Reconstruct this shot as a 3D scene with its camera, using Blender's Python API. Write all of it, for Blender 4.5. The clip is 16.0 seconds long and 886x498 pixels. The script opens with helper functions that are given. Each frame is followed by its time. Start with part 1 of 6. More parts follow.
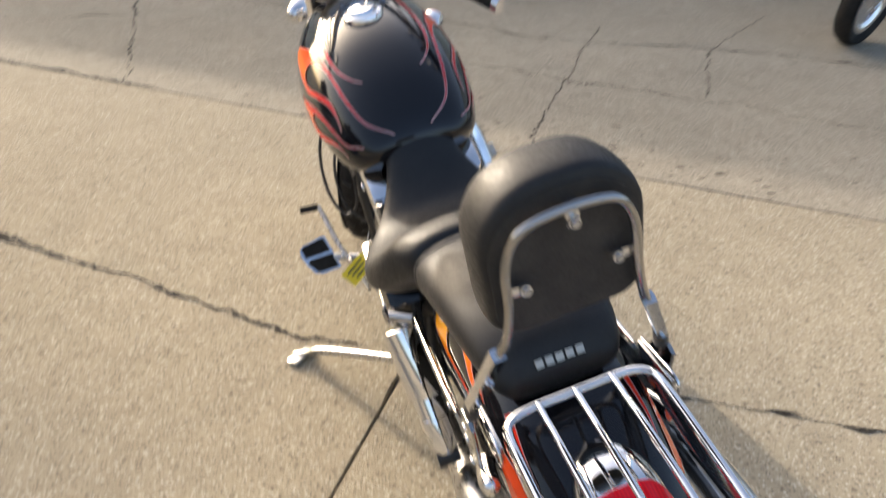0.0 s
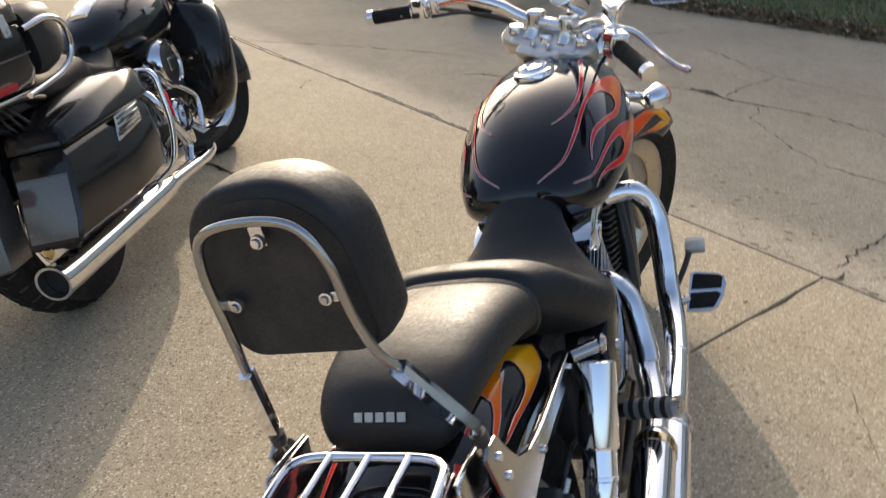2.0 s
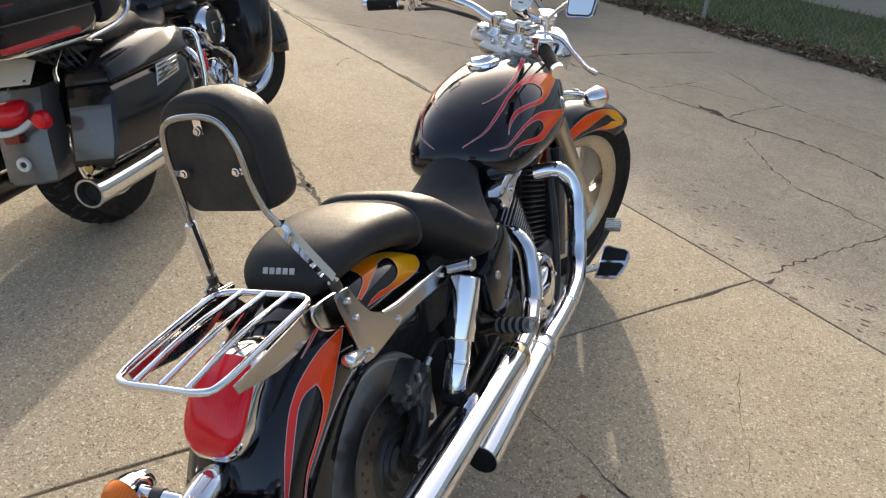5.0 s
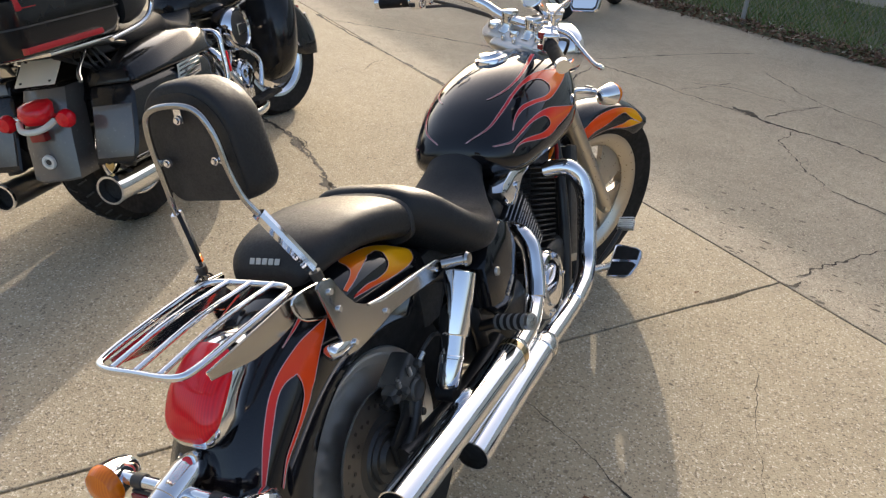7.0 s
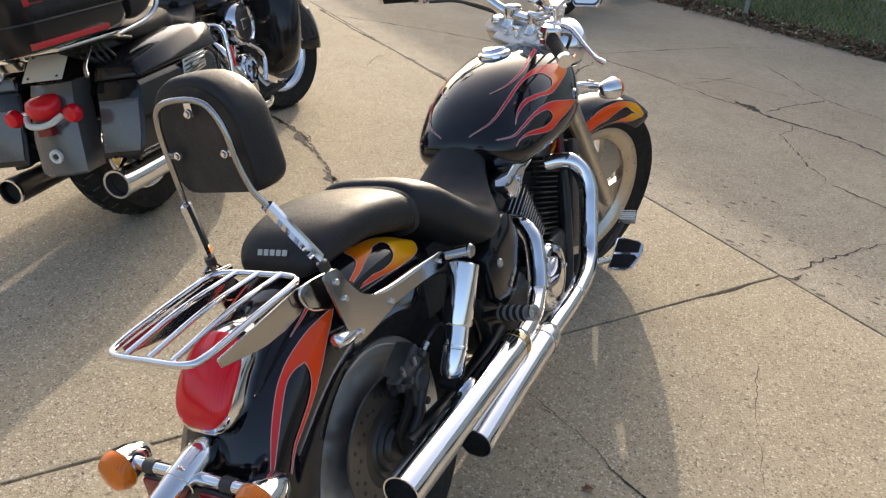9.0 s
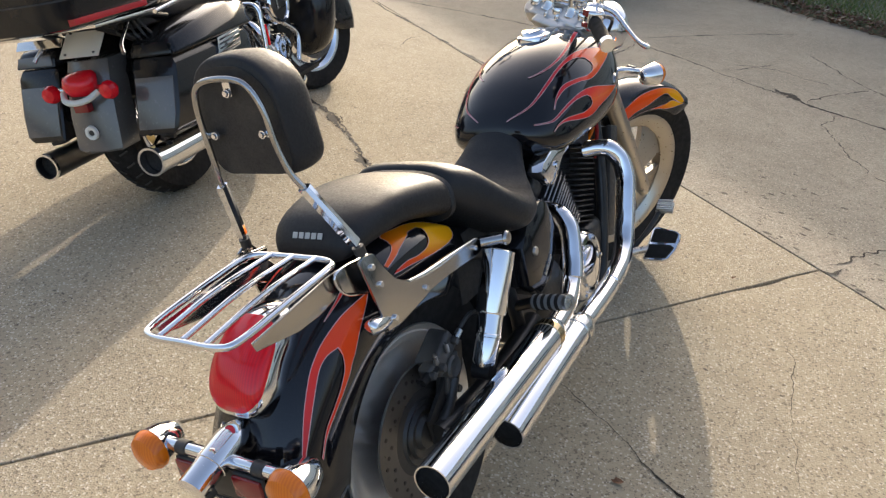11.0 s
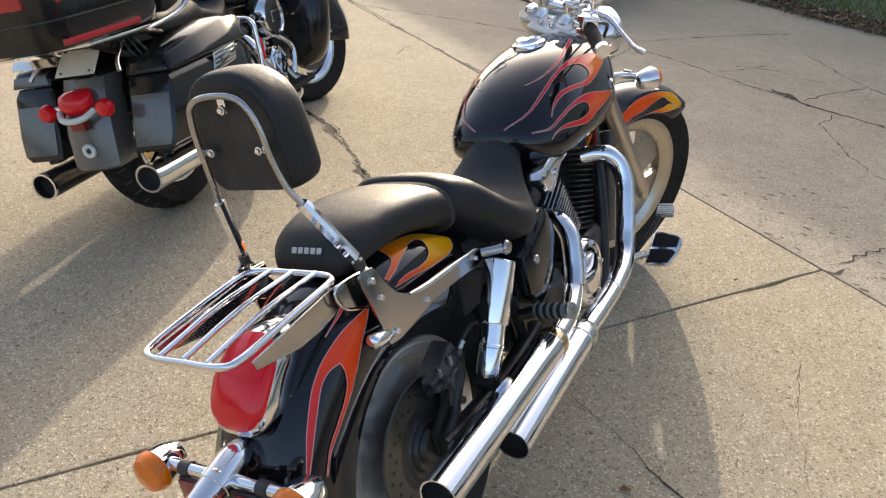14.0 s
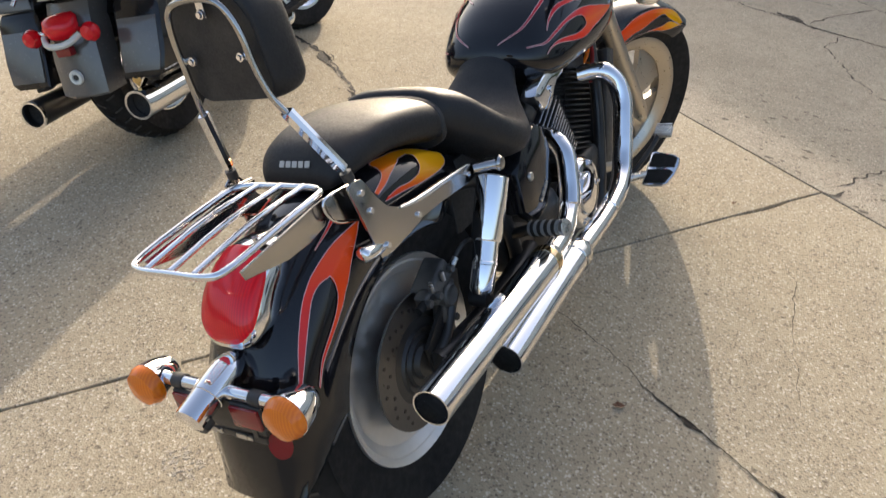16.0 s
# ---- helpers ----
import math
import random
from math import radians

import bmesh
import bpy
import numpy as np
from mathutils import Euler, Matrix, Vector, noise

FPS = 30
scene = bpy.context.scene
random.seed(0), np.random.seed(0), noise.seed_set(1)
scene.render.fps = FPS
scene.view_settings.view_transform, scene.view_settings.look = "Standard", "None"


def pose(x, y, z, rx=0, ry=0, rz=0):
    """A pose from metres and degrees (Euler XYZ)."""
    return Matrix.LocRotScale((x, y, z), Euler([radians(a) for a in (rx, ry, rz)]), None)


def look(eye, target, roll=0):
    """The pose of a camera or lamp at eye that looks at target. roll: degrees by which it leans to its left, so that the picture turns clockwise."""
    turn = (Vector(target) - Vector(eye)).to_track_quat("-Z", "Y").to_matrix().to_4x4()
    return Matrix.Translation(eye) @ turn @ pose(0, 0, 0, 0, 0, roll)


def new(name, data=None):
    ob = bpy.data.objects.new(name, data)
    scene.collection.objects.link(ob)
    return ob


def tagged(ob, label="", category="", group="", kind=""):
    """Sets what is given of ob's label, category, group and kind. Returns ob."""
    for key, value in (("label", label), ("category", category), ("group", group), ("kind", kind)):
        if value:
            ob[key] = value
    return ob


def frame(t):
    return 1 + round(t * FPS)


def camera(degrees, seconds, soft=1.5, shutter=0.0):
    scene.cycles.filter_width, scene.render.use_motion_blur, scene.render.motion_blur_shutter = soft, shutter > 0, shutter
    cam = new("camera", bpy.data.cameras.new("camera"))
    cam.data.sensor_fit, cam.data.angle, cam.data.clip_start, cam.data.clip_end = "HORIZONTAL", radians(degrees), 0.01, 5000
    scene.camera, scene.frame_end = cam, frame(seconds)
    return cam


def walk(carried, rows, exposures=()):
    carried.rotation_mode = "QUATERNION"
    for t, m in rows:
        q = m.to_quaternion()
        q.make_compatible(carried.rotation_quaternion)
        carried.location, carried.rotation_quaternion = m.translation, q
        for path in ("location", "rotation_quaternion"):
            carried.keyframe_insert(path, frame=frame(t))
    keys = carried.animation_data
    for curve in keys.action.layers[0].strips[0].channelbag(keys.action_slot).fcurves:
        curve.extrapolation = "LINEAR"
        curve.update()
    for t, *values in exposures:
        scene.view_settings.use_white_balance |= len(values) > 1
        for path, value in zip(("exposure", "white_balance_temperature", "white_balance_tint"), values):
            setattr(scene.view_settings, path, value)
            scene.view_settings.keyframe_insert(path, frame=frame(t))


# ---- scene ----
cam = camera(61.8, 16.0, soft=1.3, shutter=0.5)
PATH = [
    (0, (0.114, 0.089, 1.351), (0.131, 1.776, 0.277), 2.7),
    (0.5, (0.274, 0.09, 1.323), (0.127, 1.592, 0.011), 2.5),
    (1, (0.383, 0.201, 1.325), (0.247, 1.614, -0.084), 4.5),
    (1.5, (0.584, 0.303, 1.3), (-0.017, 1.721, 0.024), 0.2),
    (2, (0.719, 0.305, 1.299), (-0.321, 1.751, 0.39), -0.4),
    (2.5, (0.774, 0.199, 1.336), (-0.265, 1.669, 0.465), 2.2),
    (3, (0.911, 0.236, 1.346), (-0.254, 1.671, 0.582), 2.1),
    (3.5, (1.045, 0.288, 1.336), (-0.154, 1.686, 0.555), 3.9),
    (4, (1.093, 0.196, 1.356), (-0.081, 1.597, 0.546), 4.6),
    (4.5, (1.141, 0.096, 1.371), (0.082, 1.502, 0.421), 5.8),
    (4.7, (1.15, 0.11, 1.378), (0.068, 1.51, 0.444), 5.7),
    (7, (1.233, 0.2, 1.361), (0.029, 1.505, 0.441), 4.1),
    (7.5, (1.231, 0.19, 1.365), (0.045, 1.494, 0.42), 4.6),
    (8, (1.234, 0.192, 1.364), (0.05, 1.493, 0.412), 4.6),
    (8.5, (1.241, 0.19, 1.367), (0.052, 1.494, 0.425), 4.3),
    (9, (1.248, 0.18, 1.366), (0.044, 1.477, 0.434), 4.0),
    (11.5, (1.214, 0.184, 1.358), (-0.03, 1.407, 0.38), 4.2),
    (12, (1.217, 0.181, 1.362), (-0.041, 1.403, 0.4), 3.7),
    (12.5, (1.223, 0.179, 1.365), (-0.042, 1.404, 0.418), 3.6),
    (13, (1.223, 0.184, 1.364), (-0.039, 1.415, 0.419), 3.5),
    (13.5, (1.212, 0.192, 1.364), (-0.04, 1.43, 0.416), 3.2),
    (14, (1.21, 0.192, 1.361), (-0.034, 1.43, 0.402), 2.9),
    (14.5, (1.213, 0.187, 1.366), (-0.039, 1.42, 0.411), 2.8),
    (15, (1.212, 0.188, 1.357), (-0.027, 1.428, 0.394), 3.0),
    (15.5, (1.215, 0.192, 1.329), (0.004, 1.41, 0.306), 2.9),
    (16, (1.228, 0.201, 1.318), (0.049, 1.381, 0.214), 2.4),
]
EV, KELVIN = 1.29, 6500
walk(cam, [(t, look(eye, target, roll)) for t, eye, target, roll in PATH], exposures=[(0.0, EV + 0.08, KELVIN, 10), (0.6, EV + 0.08, KELVIN, 10), (1.2, EV - 0.12, KELVIN, 10), (2.2, EV - 0.12, KELVIN, 10), (4.0, EV, KELVIN, 10), (9.0, EV, KELVIN, 10), (12.0, EV + 0.12, KELVIN, 10), (16.0, EV + 0.12, KELVIN, 10)])

# ---- world, sun ----
SUN_WAY = Vector((-1.78, 2.32, 1.0)).normalized()
world = bpy.data.worlds.new("sky")
scene.world = world
world.use_nodes = True
wn = world.node_tree
wn.nodes.clear()
sky = wn.nodes.new("ShaderNodeTexSky")
sky.sky_type = "NISHITA"
sky.sun_disc = False
sky.sun_elevation = math.asin(SUN_WAY.z)
sky.sun_rotation = math.atan2(SUN_WAY.x, SUN_WAY.y)
sky.dust_density = 5.0
sky.air_density = 0.8
sky.ozone_density = 0.4
bg = wn.nodes.new("ShaderNodeBackground")
bg.inputs["Strength"].default_value = 0.15
wo = wn.nodes.new("ShaderNodeOutputWorld")
wn.links.new(sky.outputs[0], bg.inputs[0])
wn.links.new(bg.outputs[0], wo.inputs[0])
sun = new("sun", bpy.data.lights.new("sun", "SUN"))
sun.data.energy = 1.6
sun.data.angle = radians(0.6)
sun.data.color = (1.0, 0.88, 0.72)
sun.matrix_world = look(SUN_WAY * 30, (0, 0, 0))


# ---- materials ----
def shader(name, base=(0.5, 0.5, 0.5), rough=0.5, metal=0.0, coat=0.0, spec=0.5):
    m = bpy.data.materials.new(name)
    m.use_nodes = True
    b = m.node_tree.nodes["Principled BSDF"]
    b.inputs["Base Color"].default_value = (*base, 1)
    b.inputs["Roughness"].default_value = rough
    b.inputs["Metallic"].default_value = metal
    b.inputs["Coat Weight"].default_value = coat
    b.inputs["Coat Roughness"].default_value = 0.03
    b.inputs["Specular IOR Level"].default_value = spec
    return m


def nd(m, kind, **sets):
    n = m.node_tree.nodes.new(kind)
    for k, v in sets.items():
        if k in n.inputs:
            n.inputs[k].default_value = v
    return n


def wire(m, a, b):
    m.node_tree.links.new(a, b)


def coords(m, scale=(1, 1, 1)):
    c = nd(m, "ShaderNodeTexCoord")
    p = nd(m, "ShaderNodeMapping", Scale=scale)
    wire(m, c.outputs["Object"], p.inputs["Vector"])
    return p.outputs[0]


def noise_tex(m, vec, scale, detail=4.0, rough=0.55):
    n = nd(m, "ShaderNodeTexNoise", Scale=scale, Detail=detail, Roughness=rough)
    wire(m, vec, n.inputs["Vector"])
    return n.outputs["Fac"]


def ramp(m, fac, stops):
    r = m.node_tree.nodes.new("ShaderNodeValToRGB")
    e = r.color_ramp.elements
    while len(e) < len(stops):
        e.new(0.5)
    for el, (p, c) in zip(e, stops):
        el.position, el.color = p, (*c, 1) if len(c) == 3 else c
    wire(m, fac, r.inputs[0])
    return r.outputs[0]


def mix(m, fac, a, b, mode="MIX"):
    n = m.node_tree.nodes.new("ShaderNodeMix")
    n.data_type = "RGBA"
    n.blend_type = mode
    for sock, v in ((n.inputs[0], fac), (n.inputs[6], a), (n.inputs[7], b)):
        if isinstance(v, (int, float)):
            sock.default_value = v
        elif isinstance(v, tuple):
            sock.default_value = (*v, 1)
        else:
            wire(m, v, sock)
    return n.outputs[2]


def bump(m, height, strength=0.2, dist=0.002):
    n = nd(m, "ShaderNodeBump", Strength=strength, Distance=dist)
    wire(m, height, n.inputs["Height"])
    wire(m, n.outputs[0], m.node_tree.nodes["Principled BSDF"].inputs["Normal"])


def base_of(m):
    return m.node_tree.nodes["Principled BSDF"].inputs["Base Color"]


def rough_of(m):
    return m.node_tree.nodes["Principled BSDF"].inputs["Roughness"]


def worn(name, base, rough, metal=0.0, coat=0.0, dust=0.12, scale=30, relief=0.05, dist=0.0005, spec=0.5):
    """A plain finish with dust, faint stains and a fine relief."""
    m = shader(name, base, rough, metal, coat, spec)
    v = coords(m)
    big = noise_tex(m, v, scale * 0.25, 3)
    fine = noise_tex(m, v, scale * 4, 4)
    dusty = tuple(min(1, c * (1 - dust) + d * dust) for c, d in zip(base, (0.32, 0.28, 0.22)))
    f = ramp(m, big, [(0.42, (0, 0, 0)), (0.75, (1, 1, 1))])
    wire(m, mix(m, f, base, dusty), base_of(m))
    r = ramp(m, fine, [(0.3, (rough * 0.8,) * 3), (0.7, (min(1, rough * 1.3),) * 3)])
    wire(m, r, rough_of(m))
    if relief:
        bump(m, fine, relief, dist)
    return m


black_paint = worn("black_paint", (0.006, 0.006, 0.008), 0.08, 0, 0.4, dust=0.015, relief=0, spec=0.3)
leather = worn("black_leather", (0.014, 0.014, 0.015), 0.50, dust=0.02, scale=60, relief=0.35, dist=0.0006, spec=0.36)
rumple = nd(leather, "ShaderNodeBump", Strength=0.22, Distance=0.006)
wire(leather, noise_tex(leather, coords(leather), 22, 3, 0.5), rumple.inputs["Height"])
grain = [n for n in leather.node_tree.nodes if n.type == "BUMP" and n != rumple][0]
wire(leather, rumple.outputs[0], grain.inputs["Normal"])
pad_back = worn("black_vinyl_board", (0.018, 0.017, 0.017), 0.55, dust=0.08, scale=80, relief=0.4)
chrome = worn("chrome", (0.80, 0.80, 0.82), 0.05, 1.0, dust=0.05, scale=12, relief=0)
satin = worn("satin_aluminium", (0.55, 0.54, 0.52), 0.28, 1.0, dust=0.15, scale=20, relief=0.05)
brushed = worn("brushed_steel", (0.60, 0.59, 0.57), 0.22, 1.0, dust=0.12, scale=20, relief=0.05)
satin_bright = worn("polished_aluminium", (0.74, 0.73, 0.71), 0.16, 1.0, dust=0.12, scale=20, relief=0.05)
cast_silver = worn("cast_silver", (0.66, 0.64, 0.60), 0.34, 1.0, dust=0.1, scale=30, relief=0.1)
tan_metal = worn("cast_aluminium", (0.52, 0.48, 0.42), 0.32, 1.0, dust=0.3, scale=20, relief=0.1)
plate_steel = worn("plate_steel", (0.43, 0.42, 0.41), 0.17, 1.0, dust=0.1, scale=20, relief=0.04)
rim_metal = worn("dark_polished_rim", (0.76, 0.75, 0.74), 0.47, 1.0, dust=0.02, scale=12, relief=0)
caliper_black = worn("caliper_black", (0.035, 0.034, 0.033), 0.38, dust=0.15, scale=60, relief=0.25)
disc_steel = worn("disc_steel", (0.15, 0.15, 0.155), 0.34, 1.0, dust=0.06, scale=25, relief=0.05)
# near-black that paints the shade inside the exhaust bores
bore_shade = worn("bore_shade", (0.010, 0.009, 0.008), 0.9, dust=0.05)
rubber = worn("black_rubber", (0.011, 0.0105, 0.0105), 0.74, dust=0.07, scale=14, relief=0.3, dist=0.001, spec=0.2)
peg_grey = worn("grey_peg_sleeve", (0.20, 0.20, 0.20), 0.5, dust=0.05, relief=0.1)
black_metal = worn("black_metal", (0.012, 0.012, 0.013), 0.35, dust=0.1, relief=0.1)
black_plastic = worn("black_plastic", (0.02, 0.02, 0.021), 0.5, dust=0.12, relief=0.1)
engine_black = worn("engine_black", (0.014, 0.014, 0.015), 0.42, dust=0.2, relief=0.1)
fin_edge = worn("machined_fin_edge", (0.5, 0.5, 0.5), 0.3, 1.0, relief=0)
red_lens = shader("red_lens", (0.80, 0.006, 0.016), 0.10, 0, 0.25, 0.4)
strip_red = shader("red_light_strip", (0.40, 0.008, 0.014), 0.2, 0, 0.4)
red_dark = shader("red_reflector", (0.22, 0.008, 0.010), 0.25, 0, 0.3)
orange_lens = shader("orange_lens", (0.80, 0.19, 0.003), 0.15, 0, 0.35)
tag_yellow = worn("yellow_paper", (0.75, 0.58, 0.02), 0.7, dust=0.05)
white_dial = shader("white_dial", (0.75, 0.75, 0.72), 0.4)
silver_print = worn("silver_print", (0.50, 0.49, 0.46), 0.45, 0.3, dust=0.1)
blued_chrome = worn("heat_blued_chrome", (0.62, 0.47, 0.27), 0.10, 1.0, dust=0.1, scale=40, relief=0)
mirror_glass = shader("mirror_glass", (0.92, 0.92, 0.92), 0.02, 1.0)
for lens, deep in ((red_lens, (0.68, 0.005, 0.016)), (orange_lens, (0.72, 0.15, 0.003))):
    wv = nd(lens, "ShaderNodeTexWave", Scale=70.0, Distortion=0.3)
    wire(lens, coords(lens), wv.inputs["Vector"])
    wire(lens, mix(lens, wv.outputs["Fac"], deep, tuple(base_of(lens).default_value)[:3]), base_of(lens))
    bump(lens, wv.outputs["Fac"], 0.04, 0.001)

# painted flames: the colour runs along each tongue
flame_paint = shader("flame_paint", (0.8, 0.2, 0.02), 0.12, 0, 0.12, 0.25)
at = flame_paint.node_tree.nodes.new("ShaderNodeAttribute")
at.attribute_name = "run"
wire(flame_paint, ramp(flame_paint, at.outputs["Fac"], [(0.0, (0.90, 0.40, 0.006)), (0.3, (0.85, 0.105, 0.006)), (0.50, (0.80, 0.034, 0.016)), (0.62, (0.62, 0.020, 0.034)), (0.76, (0.20, 0.010, 0.018)), (0.85, (0.06, 0.006, 0.010)), (1.0, (0.30, 0.20, 0.24))]), base_of(flame_paint))
pinstripe = shader("pinstripe_paint", (0.62, 0.36, 0.36), 0.15, 0, 0.3, 0.3)


# ---- mesh helpers ----
def part(name, bm, mat, parent=None, label="", xf=None, angle=38, smooth=True):
    if xf is not None:
        bm.transform(xf)
    bmesh.ops.recalc_face_normals(bm, faces=bm.faces)
    me = bpy.data.meshes.new(name)
    bm.to_mesh(me)
    bm.free()
    for f in me.polygons:
        f.use_smooth = smooth
    if smooth:
        me.set_sharp_from_angle(angle=radians(angle))
    me.materials.append(mat)
    ob = new(name, me)
    if parent:
        ob.parent = parent
    if label:
        ob["label"] = label
    return ob


def thing(name, m, label, category, group="", kind=""):
    ob = new(name)
    ob.empty_display_size = 0.1
    ob.matrix_world = m
    return tagged(ob, label, category, group, kind)


def curve_pts(pts, n=8):
    """Points on a smooth line through pts (tuples of any length)."""
    P = [np.array(q, float) for q in pts]
    P = [2 * P[0] - P[1], *P, 2 * P[-1] - P[-2]]
    out = []
    for a, b, c, d in zip(P, P[1:], P[2:], P[3:]):
        for k in range(n):
            t = k / n
            out.append(0.5 * (2 * b + (c - a) * t + (2 * a - 5 * b + 4 * c - d) * t * t + (3 * b - a - 3 * c + d) * t ** 3))
    out.append(P[-2])
    return out


def loft(rings, closed=True, cap=True):
    bm = bmesh.new()
    vs = [[bm.verts.new(tuple(q)) for q in r] for r in rings]
    n = len(vs[0])
    for a, b in zip(vs, vs[1:]):
        for k in range(n if closed else n - 1):
            l = (k + 1) % n
            bm.faces.new((a[k], a[l], b[l], b[k]))
    if cap and closed:
        bm.faces.new(vs[0][::-1])
        bm.faces.new(vs[-1])
    return bm


def tube(pts, r, seg=14, n=8, smooth=True, hollow=0.0):
    """A round bar along pts; r a radius or one for each point; hollow: wall thickness of an open pipe at its last end."""
    rs = r if isinstance(r, (list, tuple)) else [r] * len(pts)
    line = [(*q, w) for q, w in zip(pts, rs)]
    line = curve_pts(line, n) if smooth and len(line) > 2 else [np.array(q, float) for q in line]
    rings = []
    up = None
    for k, q in enumerate(line):
        a, b = line[max(k - 1, 0)], line[min(k + 1, len(line) - 1)]
        d = Vector(b[:3] - a[:3]).normalized()
        if up is None:
            up = d.orthogonal().normalized()
        up = (up - d * up.dot(d)).normalized()
        side = d.cross(up)
        c = Vector(q[:3])
        rings.append([c + (up * math.cos(t) + side * math.sin(t)) * q[3] for t in np.linspace(0, 2 * math.pi, seg, endpoint=False)])
    if hollow:
        c = Vector(line[-1][:3])
        d = Vector(line[-1][:3] - line[-2][:3]).normalized()
        k = 1 - hollow / line[-1][3]
        inner = [c + (q - c) * k for q in rings[-1]]
        rings += [inner, [q - d * 0.10 for q in inner]]
    return loft(rings)


def lathe(profile, axis="x", seg=40, at=(0, 0, 0)):
    """profile: (radius, place along the axis), turned about the axis; open ends at radius 0 close."""
    bm = bmesh.new()
    rings = []
    for r, h in profile:
        ring = []
        for t in np.linspace(0, 2 * math.pi, seg, endpoint=False):
            c, s = r * math.cos(t), r * math.sin(t)
            ring.append(bm.verts.new({"x": (h, c, s), "y": (c, h, s), "z": (c, s, h)}[axis]))
        rings.append(ring)
    for a, b in zip(rings, rings[1:]):
        for k in range(seg):
            l = (k + 1) % seg
            bm.faces.new((a[k], a[l], b[l], b[k]))
    bm.faces.new(rings[0])
    bm.faces.new(rings[-1])
    bmesh.ops.translate(bm, verts=bm.verts, vec=at)
    return bm


def torus_lathe(profile, axis="x", seg=48, at=(0, 0, 0)):
    """A ring: the closed profile (radius, place) turned about the axis."""
    bm = bmesh.new()
    rings = []
    for t in np.linspace(0, 2 * math.pi, seg, endpoint=False):
        ring = []
        for r, h in profile:
            c, s = r * math.cos(t), r * math.sin(t)
            ring.append(bm.verts.new({"x": (h, c, s), "y": (c, h, s), "z": (c, s, h)}[axis]))
        rings.append(ring)
    n = len(profile)
    for i in range(seg):
        a, b = rings[i], rings[(i + 1) % seg]
        for k in range(n):
            l = (k + 1) % n
            bm.faces.new((a[k], a[l], b[l], b[k]))
    bmesh.ops.translate(bm, verts=bm.verts, vec=at)
    return bm


def box(size, at=(0, 0, 0), bevel=0.004, rot=(0, 0, 0), seg=2):
    bm = bmesh.new()
    bmesh.ops.create_cube(bm, size=1)
    bmesh.ops.scale(bm, vec=size, verts=bm.verts)
    if bevel:
        bmesh.ops.bevel(bm, geom=bm.edges[:], offset=min(bevel, min(size) * 0.45), segments=seg, affect="EDGES", profile=0.6)
    bm.transform(pose(*at, *rot))
    return bm


def plate(outline, thick, plane="yz", at=0.0, bevel=0.002, bend=None):
    """A flat plate: 2D outline, thickness, on a plane; at: its place across."""
    bm = bmesh.new()
    def put(u, v, w):
        return {"yz": (w, u, v), "xy": (u, v, w), "xz": (u, w, v)}[plane]
    lo = [bm.verts.new(put(u, v, at - thick / 2)) for u, v in outline]
    hi = [bm.verts.new(put(u, v, at + thick / 2)) for u, v in outline]
    bm.faces.new(lo[::-1])
    bm.faces.new(hi)
    n = len(outline)
    for k in range(n):
        l = (k + 1) % n
        bm.faces.new((lo[k], lo[l], hi[l], hi[k]))
    if bevel:
        es = [e for e in bm.edges if all(len(f.verts) > 4 for f in e.link_faces) or any(len(f.verts) == n for f in e.link_faces)]
        bmesh.ops.bevel(bm, geom=es, offset=bevel, segments=2, affect="EDGES", profile=0.6)
    return bm


def oval(c, a, b, n=2.4, seg=28, flat=0.0, axis="y", low=None):
    """A rounded ring across the y axis: half width a, half height b (low: below), squareness n."""
    out = []
    for t in np.linspace(0, 2 * math.pi, seg, endpoint=False):
        co, si = math.cos(t), math.sin(t)
        x = a * math.copysign(abs(co) ** (2 / n), co)
        h = b if si >= 0 or low is None else low
        z = h * math.copysign(abs(si) ** (2 / n), si)
        out.append(Vector((c[0] + x, c[1], c[2] + z)))
    return out


def joined(*parts):
    bm = bmesh.new()
    for q in parts:
        me = bpy.data.meshes.new("tmp")
        q.to_mesh(me)
        q.free()
        bm.from_mesh(me)
        bpy.data.meshes.remove(me)
    return bm


def bolt(at, axis="x", r=0.008, h=0.006):
    return lathe([(0, -0.002), (r, -0.002), (r, h * 0.6), (r * 0.85, h), (0, h)], axis, 10, at)


# ---- ground ----
YARD = Matrix.Rotation(radians(-18.4), 4, "Z")       # the yard's own axes: u across, v towards the house


def yard(u, v, z=0.0):
    return YARD @ Vector((u, v, z))


def near_yard(u, v, z=0.0):
    """The near slabs' cuts run slightly out of square."""
    return yard(u + 0.0125 * max(0.0, 2.968 - v), v, z)


